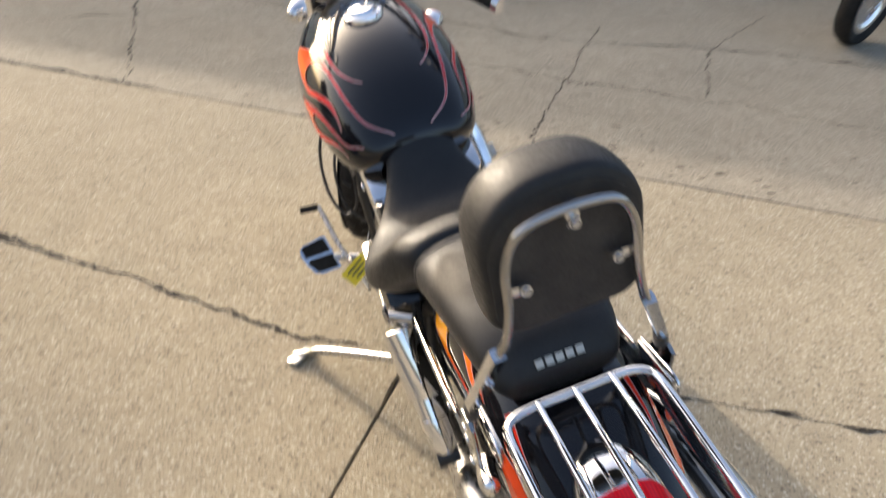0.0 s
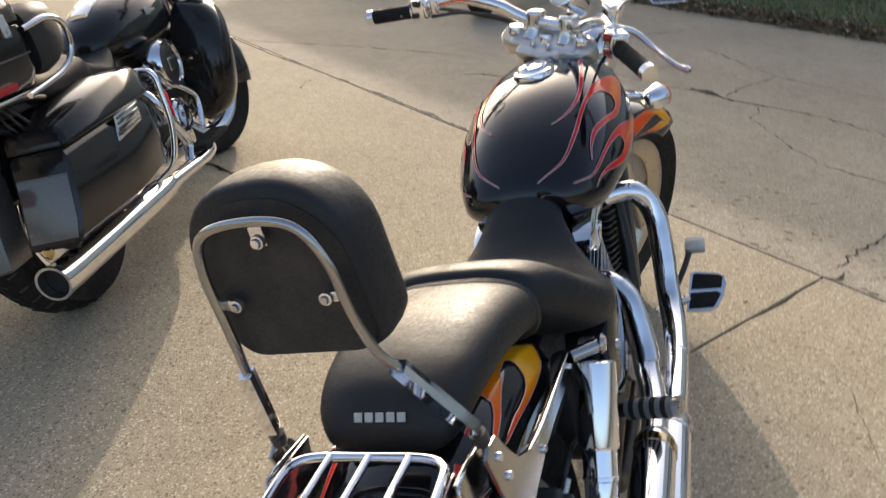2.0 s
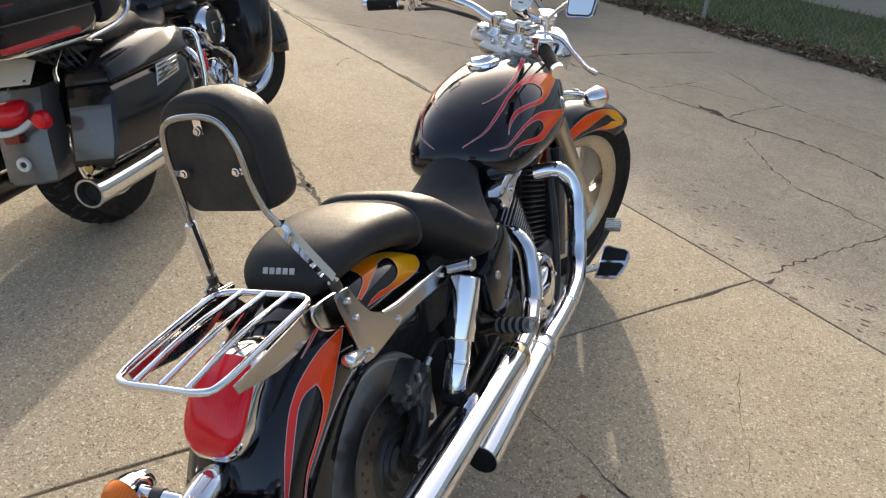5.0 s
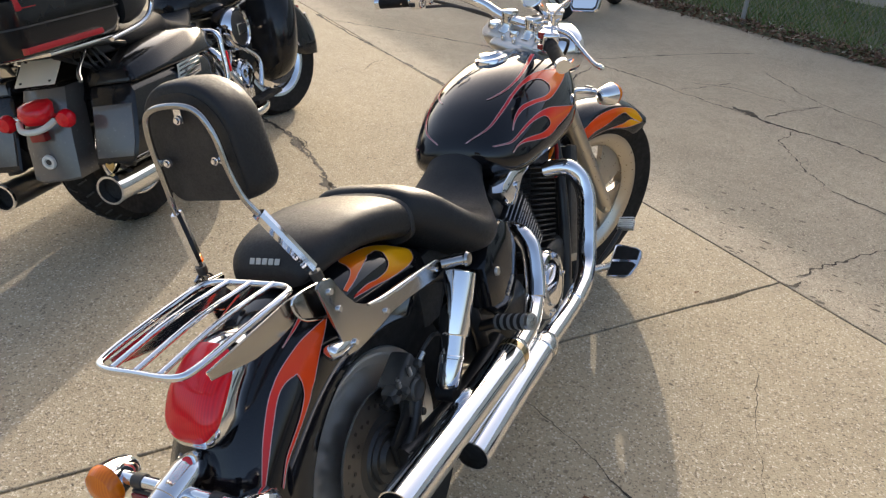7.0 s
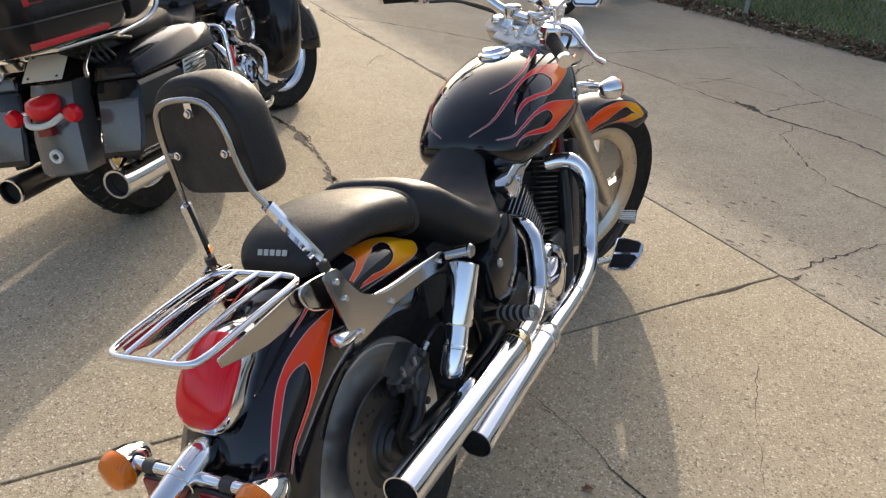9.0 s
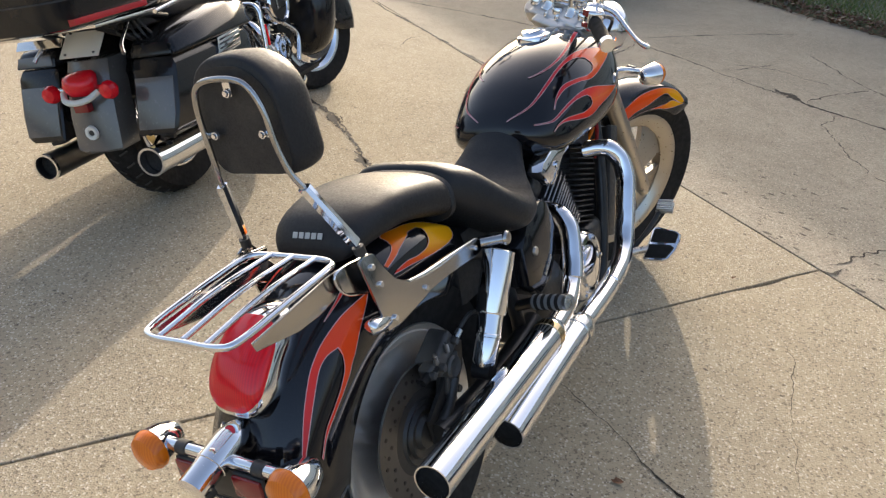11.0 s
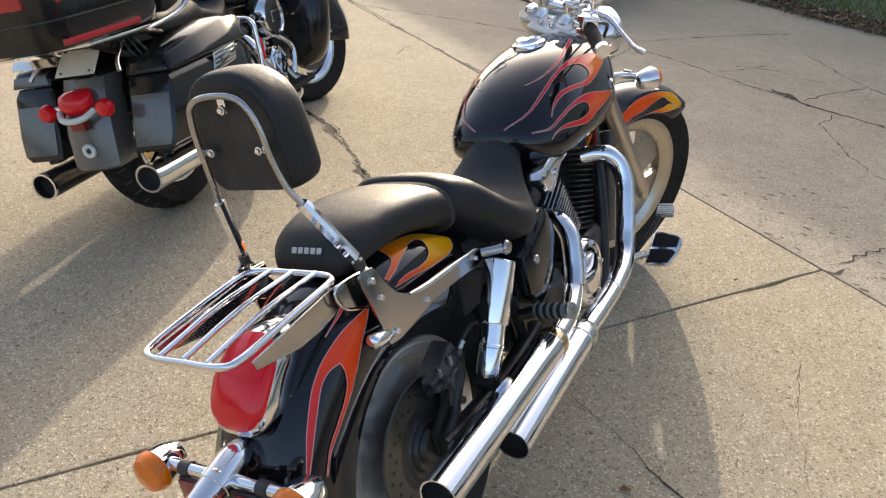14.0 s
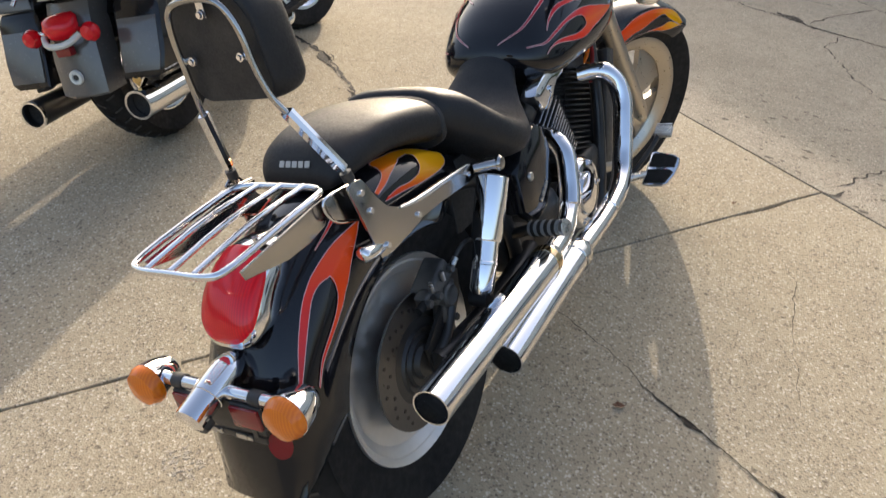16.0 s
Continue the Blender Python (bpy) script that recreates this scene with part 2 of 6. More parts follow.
def concrete_mat(name, light, dark, stain, seed, relief=0.7, bare=0.8):
    m = shader(name, light, 0.92, spec=0.15)
    v = coords(m)
    sh = nd(m, "ShaderNodeMapping", Location=(seed, seed * 0.7, 0))
    wire(m, v, sh.inputs["Vector"])
    v = sh.outputs[0]
    patch = noise_tex(m, v, 0.9, 5, 0.6)
    mid = noise_tex(m, v, 9, 5, 0.65)
    fine = noise_tex(m, v, 75, 4, 0.7)
    grit = nd(m, "ShaderNodeTexVoronoi", Scale=205.0)
    wire(m, v, grit.inputs["Vector"])
    chip = nd(m, "ShaderNodeTexVoronoi", Scale=48.0)
    wire(m, v, chip.inputs["Vector"])
    c = mix(m, ramp(m, patch, [(0.35, (0, 0, 0)), (0.68, (1, 1, 1))]), light, dark)
    c = mix(m, ramp(m, mid, [(0.45, (0, 0, 0)), (0.75, (0.55, 0.55, 0.55))]), c, stain)
    c = mix(m, ramp(m, fine, [(0.30, (0.42, 0.42, 0.42)), (0.50, (0, 0, 0))]), c, tuple(x * 0.42 for x in dark))
    # pale and dark pebbles worn bare
    sep = nd(m, "ShaderNodeSeparateColor")
    wire(m, grit.outputs["Color"], sep.inputs[0])
    peb = ramp(m, sep.outputs[0], [(0.88, (0, 0, 0)), (0.94, (bare, bare, bare))])
    c = mix(m, peb, c, (0.62, 0.56, 0.45))
    stone = nd(m, "ShaderNodeTexVoronoi", Scale=105.0)
    wire(m, v, stone.inputs["Vector"])
    sep3 = nd(m, "ShaderNodeSeparateColor")
    wire(m, stone.outputs["Color"], sep3.inputs[0])
    small = ramp(m, stone.outputs["Distance"], [(0.30, (1, 1, 1)), (0.46, (0, 0, 0))])
    c = mix(m, mix(m, ramp(m, sep3.outputs[0], [(0.94, (0, 0, 0)), (0.96, (bare * 0.62,) * 3)]), (0, 0, 0), small), c, (0.74, 0.69, 0.58))
    c = mix(m, mix(m, ramp(m, sep3.outputs[1], [(0.92, (0, 0, 0)), (0.94, (0.5, 0.5, 0.5))]), (0, 0, 0), small), c, (0.13, 0.105, 0.08))
    dk = ramp(m, sep.outputs[1], [(0.86, (0, 0, 0)), (0.92, (0.55, 0.55, 0.55))])
    c = mix(m, dk, c, (0.09, 0.075, 0.06))
    sep2 = nd(m, "ShaderNodeSeparateColor")
    wire(m, chip.outputs["Color"], sep2.inputs[0])
    spot = mix(m, ramp(m, sep2.outputs[0], [(0.955, (0, 0, 0)), (0.96, (1, 1, 1))]), (0, 0, 0), ramp(m, chip.outputs["Distance"], [(0.22, (0.5, 0.5, 0.5)), (0.40, (0, 0, 0))]))
    c = mix(m, spot, c, (0.07, 0.06, 0.05))
    wire(m, c, base_of(m))
    h = mix(m, 0.5, grit.outputs["Distance"], fine)
    bump(m, h, relief, 0.004)
    return m


concrete = concrete_mat("tan_concrete", (0.430, 0.368, 0.262), (0.360, 0.305, 0.218), (0.30, 0.25, 0.178), 0.0)
old_concrete = concrete_mat("grey_concrete", (0.395, 0.345, 0.265), (0.315, 0.275, 0.212), (0.24, 0.21, 0.165), 7.3, 0.6, 0.6)
dirt = worn("dirt", (0.030, 0.023, 0.016), 0.95, dust=0.07, scale=40, relief=0.5, dist=0.003)
asphalt = worn("far_asphalt", (0.09, 0.085, 0.08), 0.9, dust=0.3, scale=2, relief=0.3, dist=0.004)

gb = bmesh.new()
bmesh.ops.create_grid(gb, x_segments=2, y_segments=2, size=900)
bmesh.ops.translate(gb, verts=gb.verts, vec=(0, 0, -0.016))
tagged(part("ground", gb, asphalt, smooth=False), "dark dirt and worn asphalt around the slabs", "ground", kind="structure")
pavement = thing("pavement", Matrix.Identity(4), "tan and grey concrete slabs with cracks and dirty joints", "pavement", kind="structure")
near_cuts = [-0.485 + 3.2 * k for k in range(-6, 6)]
wide_cuts = [u for u in near_cuts if abs(u + 3.685) > 0.1]
far_cuts = [-19.66, -16.46, -13.26, -10.06, -6.86, 2.74, 5.94, 9.14, 12.34, 15.54]
rows_of = [(-11.0, -6.2, near_cuts), (-6.2, -1.6, near_cuts), (-1.6, 2.968, wide_cuts), (2.968, 7.2, far_cuts)]


def slab_ring(u0, u1, v0, v1, inset, z):
    """A slab's outline, worn and slightly wavy, with small chips."""
    out = []
    corners = [(u0, v0), (u1, v0), (u1, v1), (u0, v1)]
    for (a, b), (c, d), way in zip(corners, corners[1:] + corners[:1], ((0, 1), (-1, 0), (0, -1), (1, 0))):
        n = max(2, int(math.hypot(c - a, d - b) / 0.045)) if abs(a) < 6.5 else 2
        for k in range(n):
            u, v = a + (c - a) * k / n, b + (d - b) * k / n
            wob = 0.0035 + 0.0022 * noise.noise(Vector((u * 5, v * 5, 2.0 + way[0]))) + 0.0024 * noise.noise(Vector((u * 19, v * 19, 4.0 + way[1])))
            chip = max(0.0, noise.noise(Vector((u * 3.1, v * 3.1, 9.0 + way[0] + 2 * way[1]))) - 0.45) * 0.05
            e = wob + chip + inset
            if k == 0:
                out.append(near_yard(u + e * (1 if u == u0 else -1), v + e * (1 if v == v0 else -1), z))
            else:
                out.append(near_yard(u + way[0] * e, v + way[1] * e, z))
    return out


for v0, v1, cuts in rows_of:
    for u0, u1 in zip(cuts, cuts[1:]):
        rings = [slab_ring(u0, u1, v0, v1, inset, z) for inset, z in ((0.0, -0.10), (0.0, -0.012), (0.0008, -0.002), (0.003, 0.0))]
        part("slab", loft(rings), old_concrete if v0 > 2.9 else concrete, pavement, smooth=False)


def crack(pts, w=0.008, seed=1, wild=0.010):
    """A ragged, dirt-filled crack along pts, here hair-thin and there broken open."""
    rnd = random.Random(seed)
    line = []
    for a, b in zip(pts, pts[1:]):
        n = max(2, int((Vector(b) - Vector(a)).length / 0.011))
        line += [Vector(a).lerp(Vector(b), k / n) for k in range(n)]
    line.append(Vector(pts[-1]))
    bm = bmesh.new()
    prev = None
    jag = 0.0
    for k, q in enumerate(line):
        t = (line[min(k + 1, len(line) - 1)] - line[max(k - 1, 0)]).normalized()
        s = Vector((-t.y, t.x))
        jag = 0.72 * jag + rnd.uniform(-1, 1) * (0.0016 + 0.10 * w)
        off = wild * (noise.noise(Vector((q.x * 7, q.y * 7, seed))) + 0.6 * noise.noise(Vector((q.x * 25, q.y * 25, seed)))) + jag
        end = min(1, (len(line) - 1 - k) / 8 + 0.1, k / 8 + 0.1)
        open_ = 0.42 + 1.5 * max(0, noise.noise(Vector((q.x * 5, q.y * 5, seed + 5)))) + 0.5 * noise.noise(Vector((q.x * 28, q.y * 28, seed + 8)))
        ww = end * w * max(0.12, open_)
        c = q + s * off
        pair = [bm.verts.new((*(c + s * ww / 2 * rnd.uniform(0.5, 1.5)), 0.0022)), bm.verts.new((*(c - s * ww / 2 * rnd.uniform(0.5, 1.5)), 0.0022))]
        if prev:
            bm.faces.new((prev[0], prev[1], pair[1], pair[0]))
        prev = pair
    return part("crack", bm, dirt, pavement, "dirt-filled crack", smooth=False)


crack([(-2.55, 2.55), (-2.28, 2.46), (-1.99, 2.44), (-1.66, 2.31), (-1.34, 2.18), (-1.07, 2.06), (-0.87, 1.99), (-0.69, 1.90), (-0.5, 1.82), (-0.28, 1.72), (-0.06, 1.69)], 0.026, 1, 0.018)
crack([(-0.06, 1.69), (0.28, 1.635), (0.48, 1.60), (0.66, 1.55), (0.76, 1.53), (0.88, 1.51), (0.99, 1.49), (1.18, 1.45), (1.38, 1.42)], 0.0055, 2, 0.010)
crack([(-2.27, 2.465), (-2.12, 2.456), (-1.98, 2.413), (-1.80, 2.355), (-1.66, 2.305)], 0.046, 28, 0.012)
crack([(-1.97, 2.445), (-1.88, 2.435), (-1.80, 2.385)], 0.016, 30, 0.006)
crack([(-1.46, 2.215), (-1.40, 2.195), (-1.33, 2.155), (-1.26, 2.13)], 0.048, 29, 0.010)
crack([(0.72, 1.542), (0.765, 1.53), (0.80, 1.522)], 0.045, 21, 0.004)
crack([(0.98, 1.492), (1.02, 1.486), (1.07, 1.478)], 0.03, 22, 0.006)
crack([(1.15, 1.452), (1.21, 1.445), (1.26, 1.44)], 0.028, 23, 0.006)
crack([(0.58, 2.42), (0.67, 2.32), (0.77, 2.09), (0.84, 1.95), (0.94, 1.76)], 0.0022, 3, 0.016)
crack([(-4.80, 4.68), (-3.89, 4.38), (-3.12, 4.16), (-2.54, 3.98), (-2.20, 3.88), (-1.77, 3.73), (-1.3, 3.58)], 0.036, 26, 0.010)
crack([(-1.46, 3.57), (-1.60, 4.04), (-1.83, 4.73), (-2.1, 5.6)], 0.016, 4, 0.03)
crack([(-1.75, 4.5), (-1.58, 4.64), (-1.40, 4.93)], 0.010, 5)
crack([(-2.08, 5.47), (-1.58, 5.38), (-1.26, 5.28), (-0.91, 5.20), (-0.76, 5.18), (-0.4, 5.08), (-0.03, 5.05), (0.15, 4.98), (0.62, 4.74), (1.05, 4.68), (1.61, 4.66), (2.16, 4.58), (2.65, 4.44), (3.6, 4.2)], 0.024, 6, 0.03)
crack([(-0.80, 5.24), (-0.66, 5.17), (-0.52, 5.12)], 0.10, 24, 0.01)
crack([(0.22, 4.19), (0.8, 3.94), (1.47, 3.75), (1.85, 3.58), (2.26, 3.44), (3.0, 3.2)], 0.013, 7, 0.03)
crack([(-0.29, 5.06), (-0.26, 4.75), (0.0, 4.42), (0.23, 4.19)], 0.014, 8, 0.03)
crack([(1.48, 3.76), (1.74, 4.61), (2.38, 5.48)], 0.016, 9, 0.03)
crack([(-4.59, 4.58), (-4.1, 4.76), (-3.53, 4.97), (-2.6, 5.2)], 0.02, 10, 0.02)
crack([(-2.88, 3.68), (-3.05, 3.92), (-3.03, 4.04)], 0.014, 11, 0.02)
crack([(-2.4, 4.6), (-2.2, 4.75), (-1.9, 4.8)], 0.02, 12, 0.03)
crack([(-1.3, 5.6), (-1.0, 5.75), (-0.6, 5.7)], 0.02, 13, 0.03)
crack([(-2.18, 5.54), (-1.93, 6.24), (-1.69, 6.83), (-1.48, 7.18)], 0.016, 15, 0.008)
crack([(-1.24, 5.30), (-1.15, 5.66), (-1.10, 5.88)], 0.015, 16, 0.02)
crack([(-1.11, 6.50), (-0.84, 6.26), (-0.53, 5.98), (-0.27, 5.82), (0.06, 5.71), (0.9, 5.5)], 0.016, 17, 0.03)
crack([(-0.52, 5.12), (-0.51, 5.43), (-0.45, 5.63), (-0.39, 5.88)], 0.013, 18, 0.02)
crack([(0.475, 2.965), (0.52, 2.985), (0.53, 3.05)], 0.03, 25, 0.006)
crack([(1.135, 5.031), (0.964, 4.556), (0.766, 3.935), (0.596, 3.443), (0.48, 3.017)], 0.012, 14, 0.03)

# flat dark patches drawn as pits, gathered along the old slab's edge
rnd = random.Random(4)
crumbs = bmesh.new()
for k in range(330):
    u, v = (rnd.gauss(-0.4, 0.9), 2.98 + abs(rnd.gauss(0, 0.28))) if k < 130 else (rnd.uniform(-3.0, 1.4), rnd.uniform(-0.3, 2.9))
    c = yard(u, v, 0.001)
    r = rnd.uniform(0.003, 0.015) if k < 130 else rnd.uniform(0.002, 0.006)
    ring = [crumbs.verts.new(c + Vector((r * rnd.uniform(0.5, 1.3) * math.cos(a) * 1.5, r * rnd.uniform(0.4, 1.0) * math.sin(a), 0))) for a in np.linspace(0, 6.28, 7)[:-1]]
    top = crumbs.verts.new(c + Vector((0, 0, 0.0015)))
    for a, b in zip(ring, ring[1:] + ring[:1]):
        crumbs.faces.new((a, b, top))
pit_mat = worn("pitted_concrete", (0.115, 0.095, 0.070), 0.95, dust=0.15, scale=40, relief=0.3)
tagged(part("crumbs", crumbs, pit_mat, smooth=False), "scattered small flat brown patches drawn as pits in the slabs", "crumbs", kind="stuff")
CHIP = (0.066, 0.581)
chip_mat = worn("broken_concrete", (0.40, 0.35, 0.275), 0.95, dust=0.2, scale=60, relief=0.5, dist=0.002)
rnd = random.Random(12)
chips = []
for k in range(60):
    a, r = rnd.uniform(0, 6.28), 0.040 * math.sqrt(rnd.random())
    q = box((rnd.uniform(0.003, 0.012), rnd.uniform(0.003, 0.008), 0.002), (CHIP[0] + r * 1.4 * math.cos(a), CHIP[1] + r * math.sin(a), 0.0003), 0.0006, (rnd.uniform(-8, 8), rnd.uniform(-8, 8), rnd.uniform(0, 180)), 1)
    chips.append(q)
tagged(part("concrete_chips", joined(*chips), chip_mat, smooth=False), "pale broken chips of concrete in a shallow hole", "chips", kind="stuff")
leaf_mat = worn("dry_leaf", (0.16, 0.075, 0.035), 0.8, dust=0.1)


def leaf(at, size, turn, seed):
    rnd = random.Random(seed)
    bm = bmesh.new()
    ring = [bm.verts.new((size * math.cos(a) * (1 + 0.3 * rnd.uniform(-1, 1)), 0.6 * size * math.sin(a), 0.004 + 0.006 * rnd.random())) for a in np.linspace(0, 6.28, 10)[:-1]]
    c = bm.verts.new((0, 0, 0.004))
    for a, b in zip(ring, ring[1:] + ring[:1]):
        bm.faces.new((a, b, c))
    bm.transform(pose(*at, 0, 0, 0, turn))
    return tagged(part("leaf", bm, leaf_mat, smooth=False), "small dry brown leaf lying on the concrete", "leaf", "fallen leaves")


leaf((0.615, 1.452), 0.016, 20, 1)
leaf((0.30, 2.62), 0.010, 80, 2)


# ---- the parked motorcycle with flame paint ----
BIKE = pose(0.454, 0.888, 0, 0, -15, 17.5)
AX = (0.06, 0.326)          # rear axle: y, z
AXF = (1.580, 0.337)        # front axle, wheel straight
HEAD = Vector((0, 1.22, 0.88))
STEER = Matrix.Translation(HEAD) @ Matrix.Rotation(radians(-28.5), 4, Vector((0, -0.545, 0.839))) @ Matrix.Translation(-HEAD)


def tyre_profile(r, w, rim):
    k = w / 2
    return [(rim, -k * 0.62), (rim + 0.012, -k * 0.80), (r * 0.78 + rim * 0.22, -k), (r - 0.035, -k * 0.97), (r - 0.012, -k * 0.72), (r - 0.002, -k * 0.3), (r, 0),
            (r - 0.002, k * 0.3), (r - 0.012, k * 0.72), (r - 0.035, k * 0.97), (r * 0.78 + rim * 0.22, k), (rim + 0.012, k * 0.80), (rim, k * 0.62), (rim - 0.01, k * 0.4), (rim - 0.01, -k * 0.4)]


def rim_profile(rim, w):
    k = w / 2
    return [(rim + 0.010, -k * 0.72), (rim + 0.008, -k * 0.62), (rim - 0.012, -k * 0.58), (rim - 0.03, -k * 0.3), (rim - 0.03, k * 0.3), (rim - 0.012, k * 0.58), (rim + 0.008, k * 0.62),
            (rim + 0.010, k * 0.72), (rim - 0.004, k * 0.74), (rim - 0.022, k * 0.60), (rim - 0.042, k * 0.3), (rim - 0.042, -k * 0.3), (rim - 0.022, -k * 0.60), (rim - 0.004, -k * 0.74)]


def wheel_parts(bike, name, y, z, r, w, rim, xf, spokes=5, tread=True, rim_mat=None, disc_side=(1,), disc_r=0.145, wire=False, inner=None):
    """Wheel with tyre, rim, broad cast spokes, hub and drilled brake discs."""
    rm = rim_mat or tan_metal
    at = (0, y, z)
    wheel = part(name, torus_lathe(rim_profile(rim, w), "x", 56, at), rm, bike, xf=xf)
    part("tyre", torus_lathe(tyre_profile(r, w, rim), "x", 72, at), rubber, wheel, xf=xf)
    if tread:
        grooves = []
        for k in range(36):
            a = 2 * math.pi * k / 36
            for sx in (-1, 1):
                q = box((w * 0.26, 0.006, 0.005), (sx * w * 0.20, 0, r - 0.0035), 0, (0, sx * 12, 22 * sx))
                q.transform(Matrix.Translation(at) @ Matrix.Rotation(a + sx * 0.04, 4, "X"))
                grooves.append(q)
        part("tread_groove", joined(*grooves), black_plastic, wheel, xf=xf)["kind"] = "stuff"
    part("hub", lathe([(0, -w * 0.52), (0.030, -w * 0.52), (0.034, -w * 0.3), (0.028, 0), (0.05, w * 0.3), (0.045, w * 0.42), (0.018, w * 0.55), (0, w * 0.55)], "x", 28, at), satin, wheel, xf=xf)
    for k in range(spokes):
        a = 2 * math.pi * k / spokes + 0.5
        if wire:
            sp = tube([(0.02 * (-1) ** k, 0, 0.03), (0.0, 0.02 * (-1) ** (k // 2), rim - 0.03)], 0.0022, 6)
        else:
            rings = []
            for t in np.linspace(0, 1, 6):
                rr = 0.032 + t * (rim - 0.066)
                ww = math.tan(math.pi / spokes) * rr * (0.76 - 0.10 * math.sin(math.pi * min(1, t * 1.1)) - (0.25 * max(0, t - 0.8) / 0.2))
                dish = 0.030 - 0.034 * t * t
                rings.append([Vector((dish + 0.008, -ww, rr)), Vector((dish + 0.014, 0, rr)), Vector((dish + 0.008, ww, rr)), Vector((dish - 0.012, ww, rr)), Vector((dish - 0.012, -ww, rr))])
            sp = loft(rings)
        sp.transform(Matrix.Translation(at) @ Matrix.Rotation(a, 4, "X"))
        part("spoke", sp, rm, wheel, xf=xf)
    for sx in disc_side:
        x0 = sx * w * 0.5
        ring = torus_lathe([(disc_r * 0.62, x0 - 0.0025), (disc_r, x0 - 0.0025), (disc_r, x0 + 0.0025), (disc_r * 0.62, x0 + 0.0025)], "x", 56, at)
        d = part("brake_disc", ring, disc_steel, wheel, xf=xf)
        holes = []
        for k in range(40):
            a = 2 * math.pi * k / 40
            rr = disc_r * (0.74 + 0.07 * (k % 3))
            holes.append(lathe([(0, 0.0028), (0.0042, 0.0028), (0.0042, 0.0036), (0, 0.0036)], "x", 8, (x0 if sx > 0 else x0 - 0.0064, y + rr * math.cos(a), z + rr * math.sin(a))))
        part("vent_hole", joined(*holes), black_metal, d, xf=xf)["kind"] = "stuff"
        part("disc_carrier", lathe([(0, x0 - 0.004), (disc_r * 0.66, x0 - 0.004), (disc_r * 0.66, x0), (0.070, x0 + 0.004 * sx), (0.066, x0 + 0.010 * sx), (0.054, x0 + 0.006 * sx), (0.050, x0 + 0.014 * sx), (0.036, x0 + 0.010 * sx), (0.030, x0 + 0.020 * sx), (0, x0 + 0.022 * sx)], "x", 40, at), inner or satin, wheel, xf=xf)
    return wheel


def fender_bm(y, z, R, hw, a0, a1, skirt, n=26, flare=0.0, sh=0.030, front=0.0):
    rings, R0, sh0 = [], R, sh
    for k in range(n):
        t = k / (n - 1)
        a = radians(a0 + (a1 - a0) * t)
        R = R0 + front * (1 - t) ** 2
        tip = min(1.0, 0.55 + 8 * t, math.sqrt(max(0.02, min(1, (1 - t) * 7 + 0.06))))
        w, sk = hw * (1 + flare * t) * (0.8 + 0.2 * tip), skirt * tip
        sh = min(sh0, sk * 0.5)
        prof = [(-w * 0.98, R - sk), (-w, R - sk * 0.55), (-w * 0.955, R - sh), (-w * 0.80, R - sh * 0.40), (-w * 0.44, R - sh * 0.09), (0, R), (w * 0.44, R - sh * 0.09), (w * 0.80, R - sh * 0.40), (w * 0.955, R - sh), (w, R - sk * 0.55), (w * 0.98, R - sk)]
        ring = [Vector((x, y + r * math.cos(a), z + r * math.sin(a))) for x, r in prof]
        ring += [Vector((x * 0.965, y + (r - 0.006) * math.cos(a), z + (r - 0.006) * math.sin(a))) for x, r in prof[::-1]]
        rings.append(ring)
    return loft(rings)


def signal(bike, at, way, r=0.036, xf=None, glass=None):
    """A chrome bullet turn signal; way: +1 lens forward, -1 lens backward."""
    shell = lathe([(0, -0.055 * way), (0.012, -0.053 * way), (0.024, -0.040 * way), (r * 0.9, -0.015 * way), (r, 0.004 * way), (r * 0.9, 0.005 * way), (0, 0.005 * way)], "y", 28, at)
    s = part("turn_signal", shell, chrome, bike, "pale chrome turn signal" if glass else "chrome turn signal with orange lens", xf=xf)
    lens = lathe([(0, 0.0 * way), (r * 0.97, 0.003 * way), (r * 0.97, 0.013 * way), (r * 0.8, 0.024 * way), (r * 0.4, 0.030 * way), (0, 0.031 * way)], "y", 28, at)
    part("lens", lens, glass or orange_lens, s, xf=xf)
    return s


bike = thing("motorcycle", BIKE, "black cruiser motorcycle with orange flames leaning on its kickstand", "motorcycle")

# wheels and fenders
wheel_parts(bike, "rear_wheel", *AX, 0.326, 0.170, 0.198, None, 5, rim_mat=rim_metal, disc_side=(1,), disc_r=0.140, inner=black_metal)
wheel_parts(bike, "front_wheel", *AXF, 0.337, 0.115, 0.240, STEER, 5, disc_side=(-1,), disc_r=0.155)
part("rim_dish", torus_lathe([(0.090, 0.052), (0.160, 0.047), (0.182, 0.050), (0.196, 0.060), (0.204, 0.071), (0.210, 0.074), (0.212, 0.068), (0.200, 0.050), (0.182, 0.042), (0.090, 0.044)], "x", 64, (0, *AX)), rim_metal, bike, "dark polished rim band", angle=60)
rear_fender = part("rear_fender", fender_bm(*AX, 0.394, 0.118, 52, 182, 0.150, 46, -0.12, 0.050, 0.034), black_paint, bike, "gloss black fender with orange flames", angle=70)
front_fender = part("front_fender", fender_bm(*AXF, 0.364, 0.070, 49, 150, 0.086, 26), black_paint, bike, "gloss black fender with orange flames", xf=STEER)

# tank
tank_rows = [(0.672, 0.05, 0.752, 0.728), (0.682, 0.094, 0.775, 0.715), (0.715, 0.130, 0.814, 0.680), (0.78, 0.158, 0.864, 0.650), (0.87, 0.178, 0.906, 0.648), (0.97, 0.187, 0.930, 0.648),
             (1.08, 0.183, 0.940, 0.660), (1.17, 0.163, 0.935, 0.685), (1.25, 0.130, 0.918, 0.72), (1.29, 0.095, 0.90, 0.75), (1.31, 0.05, 0.875, 0.79)]
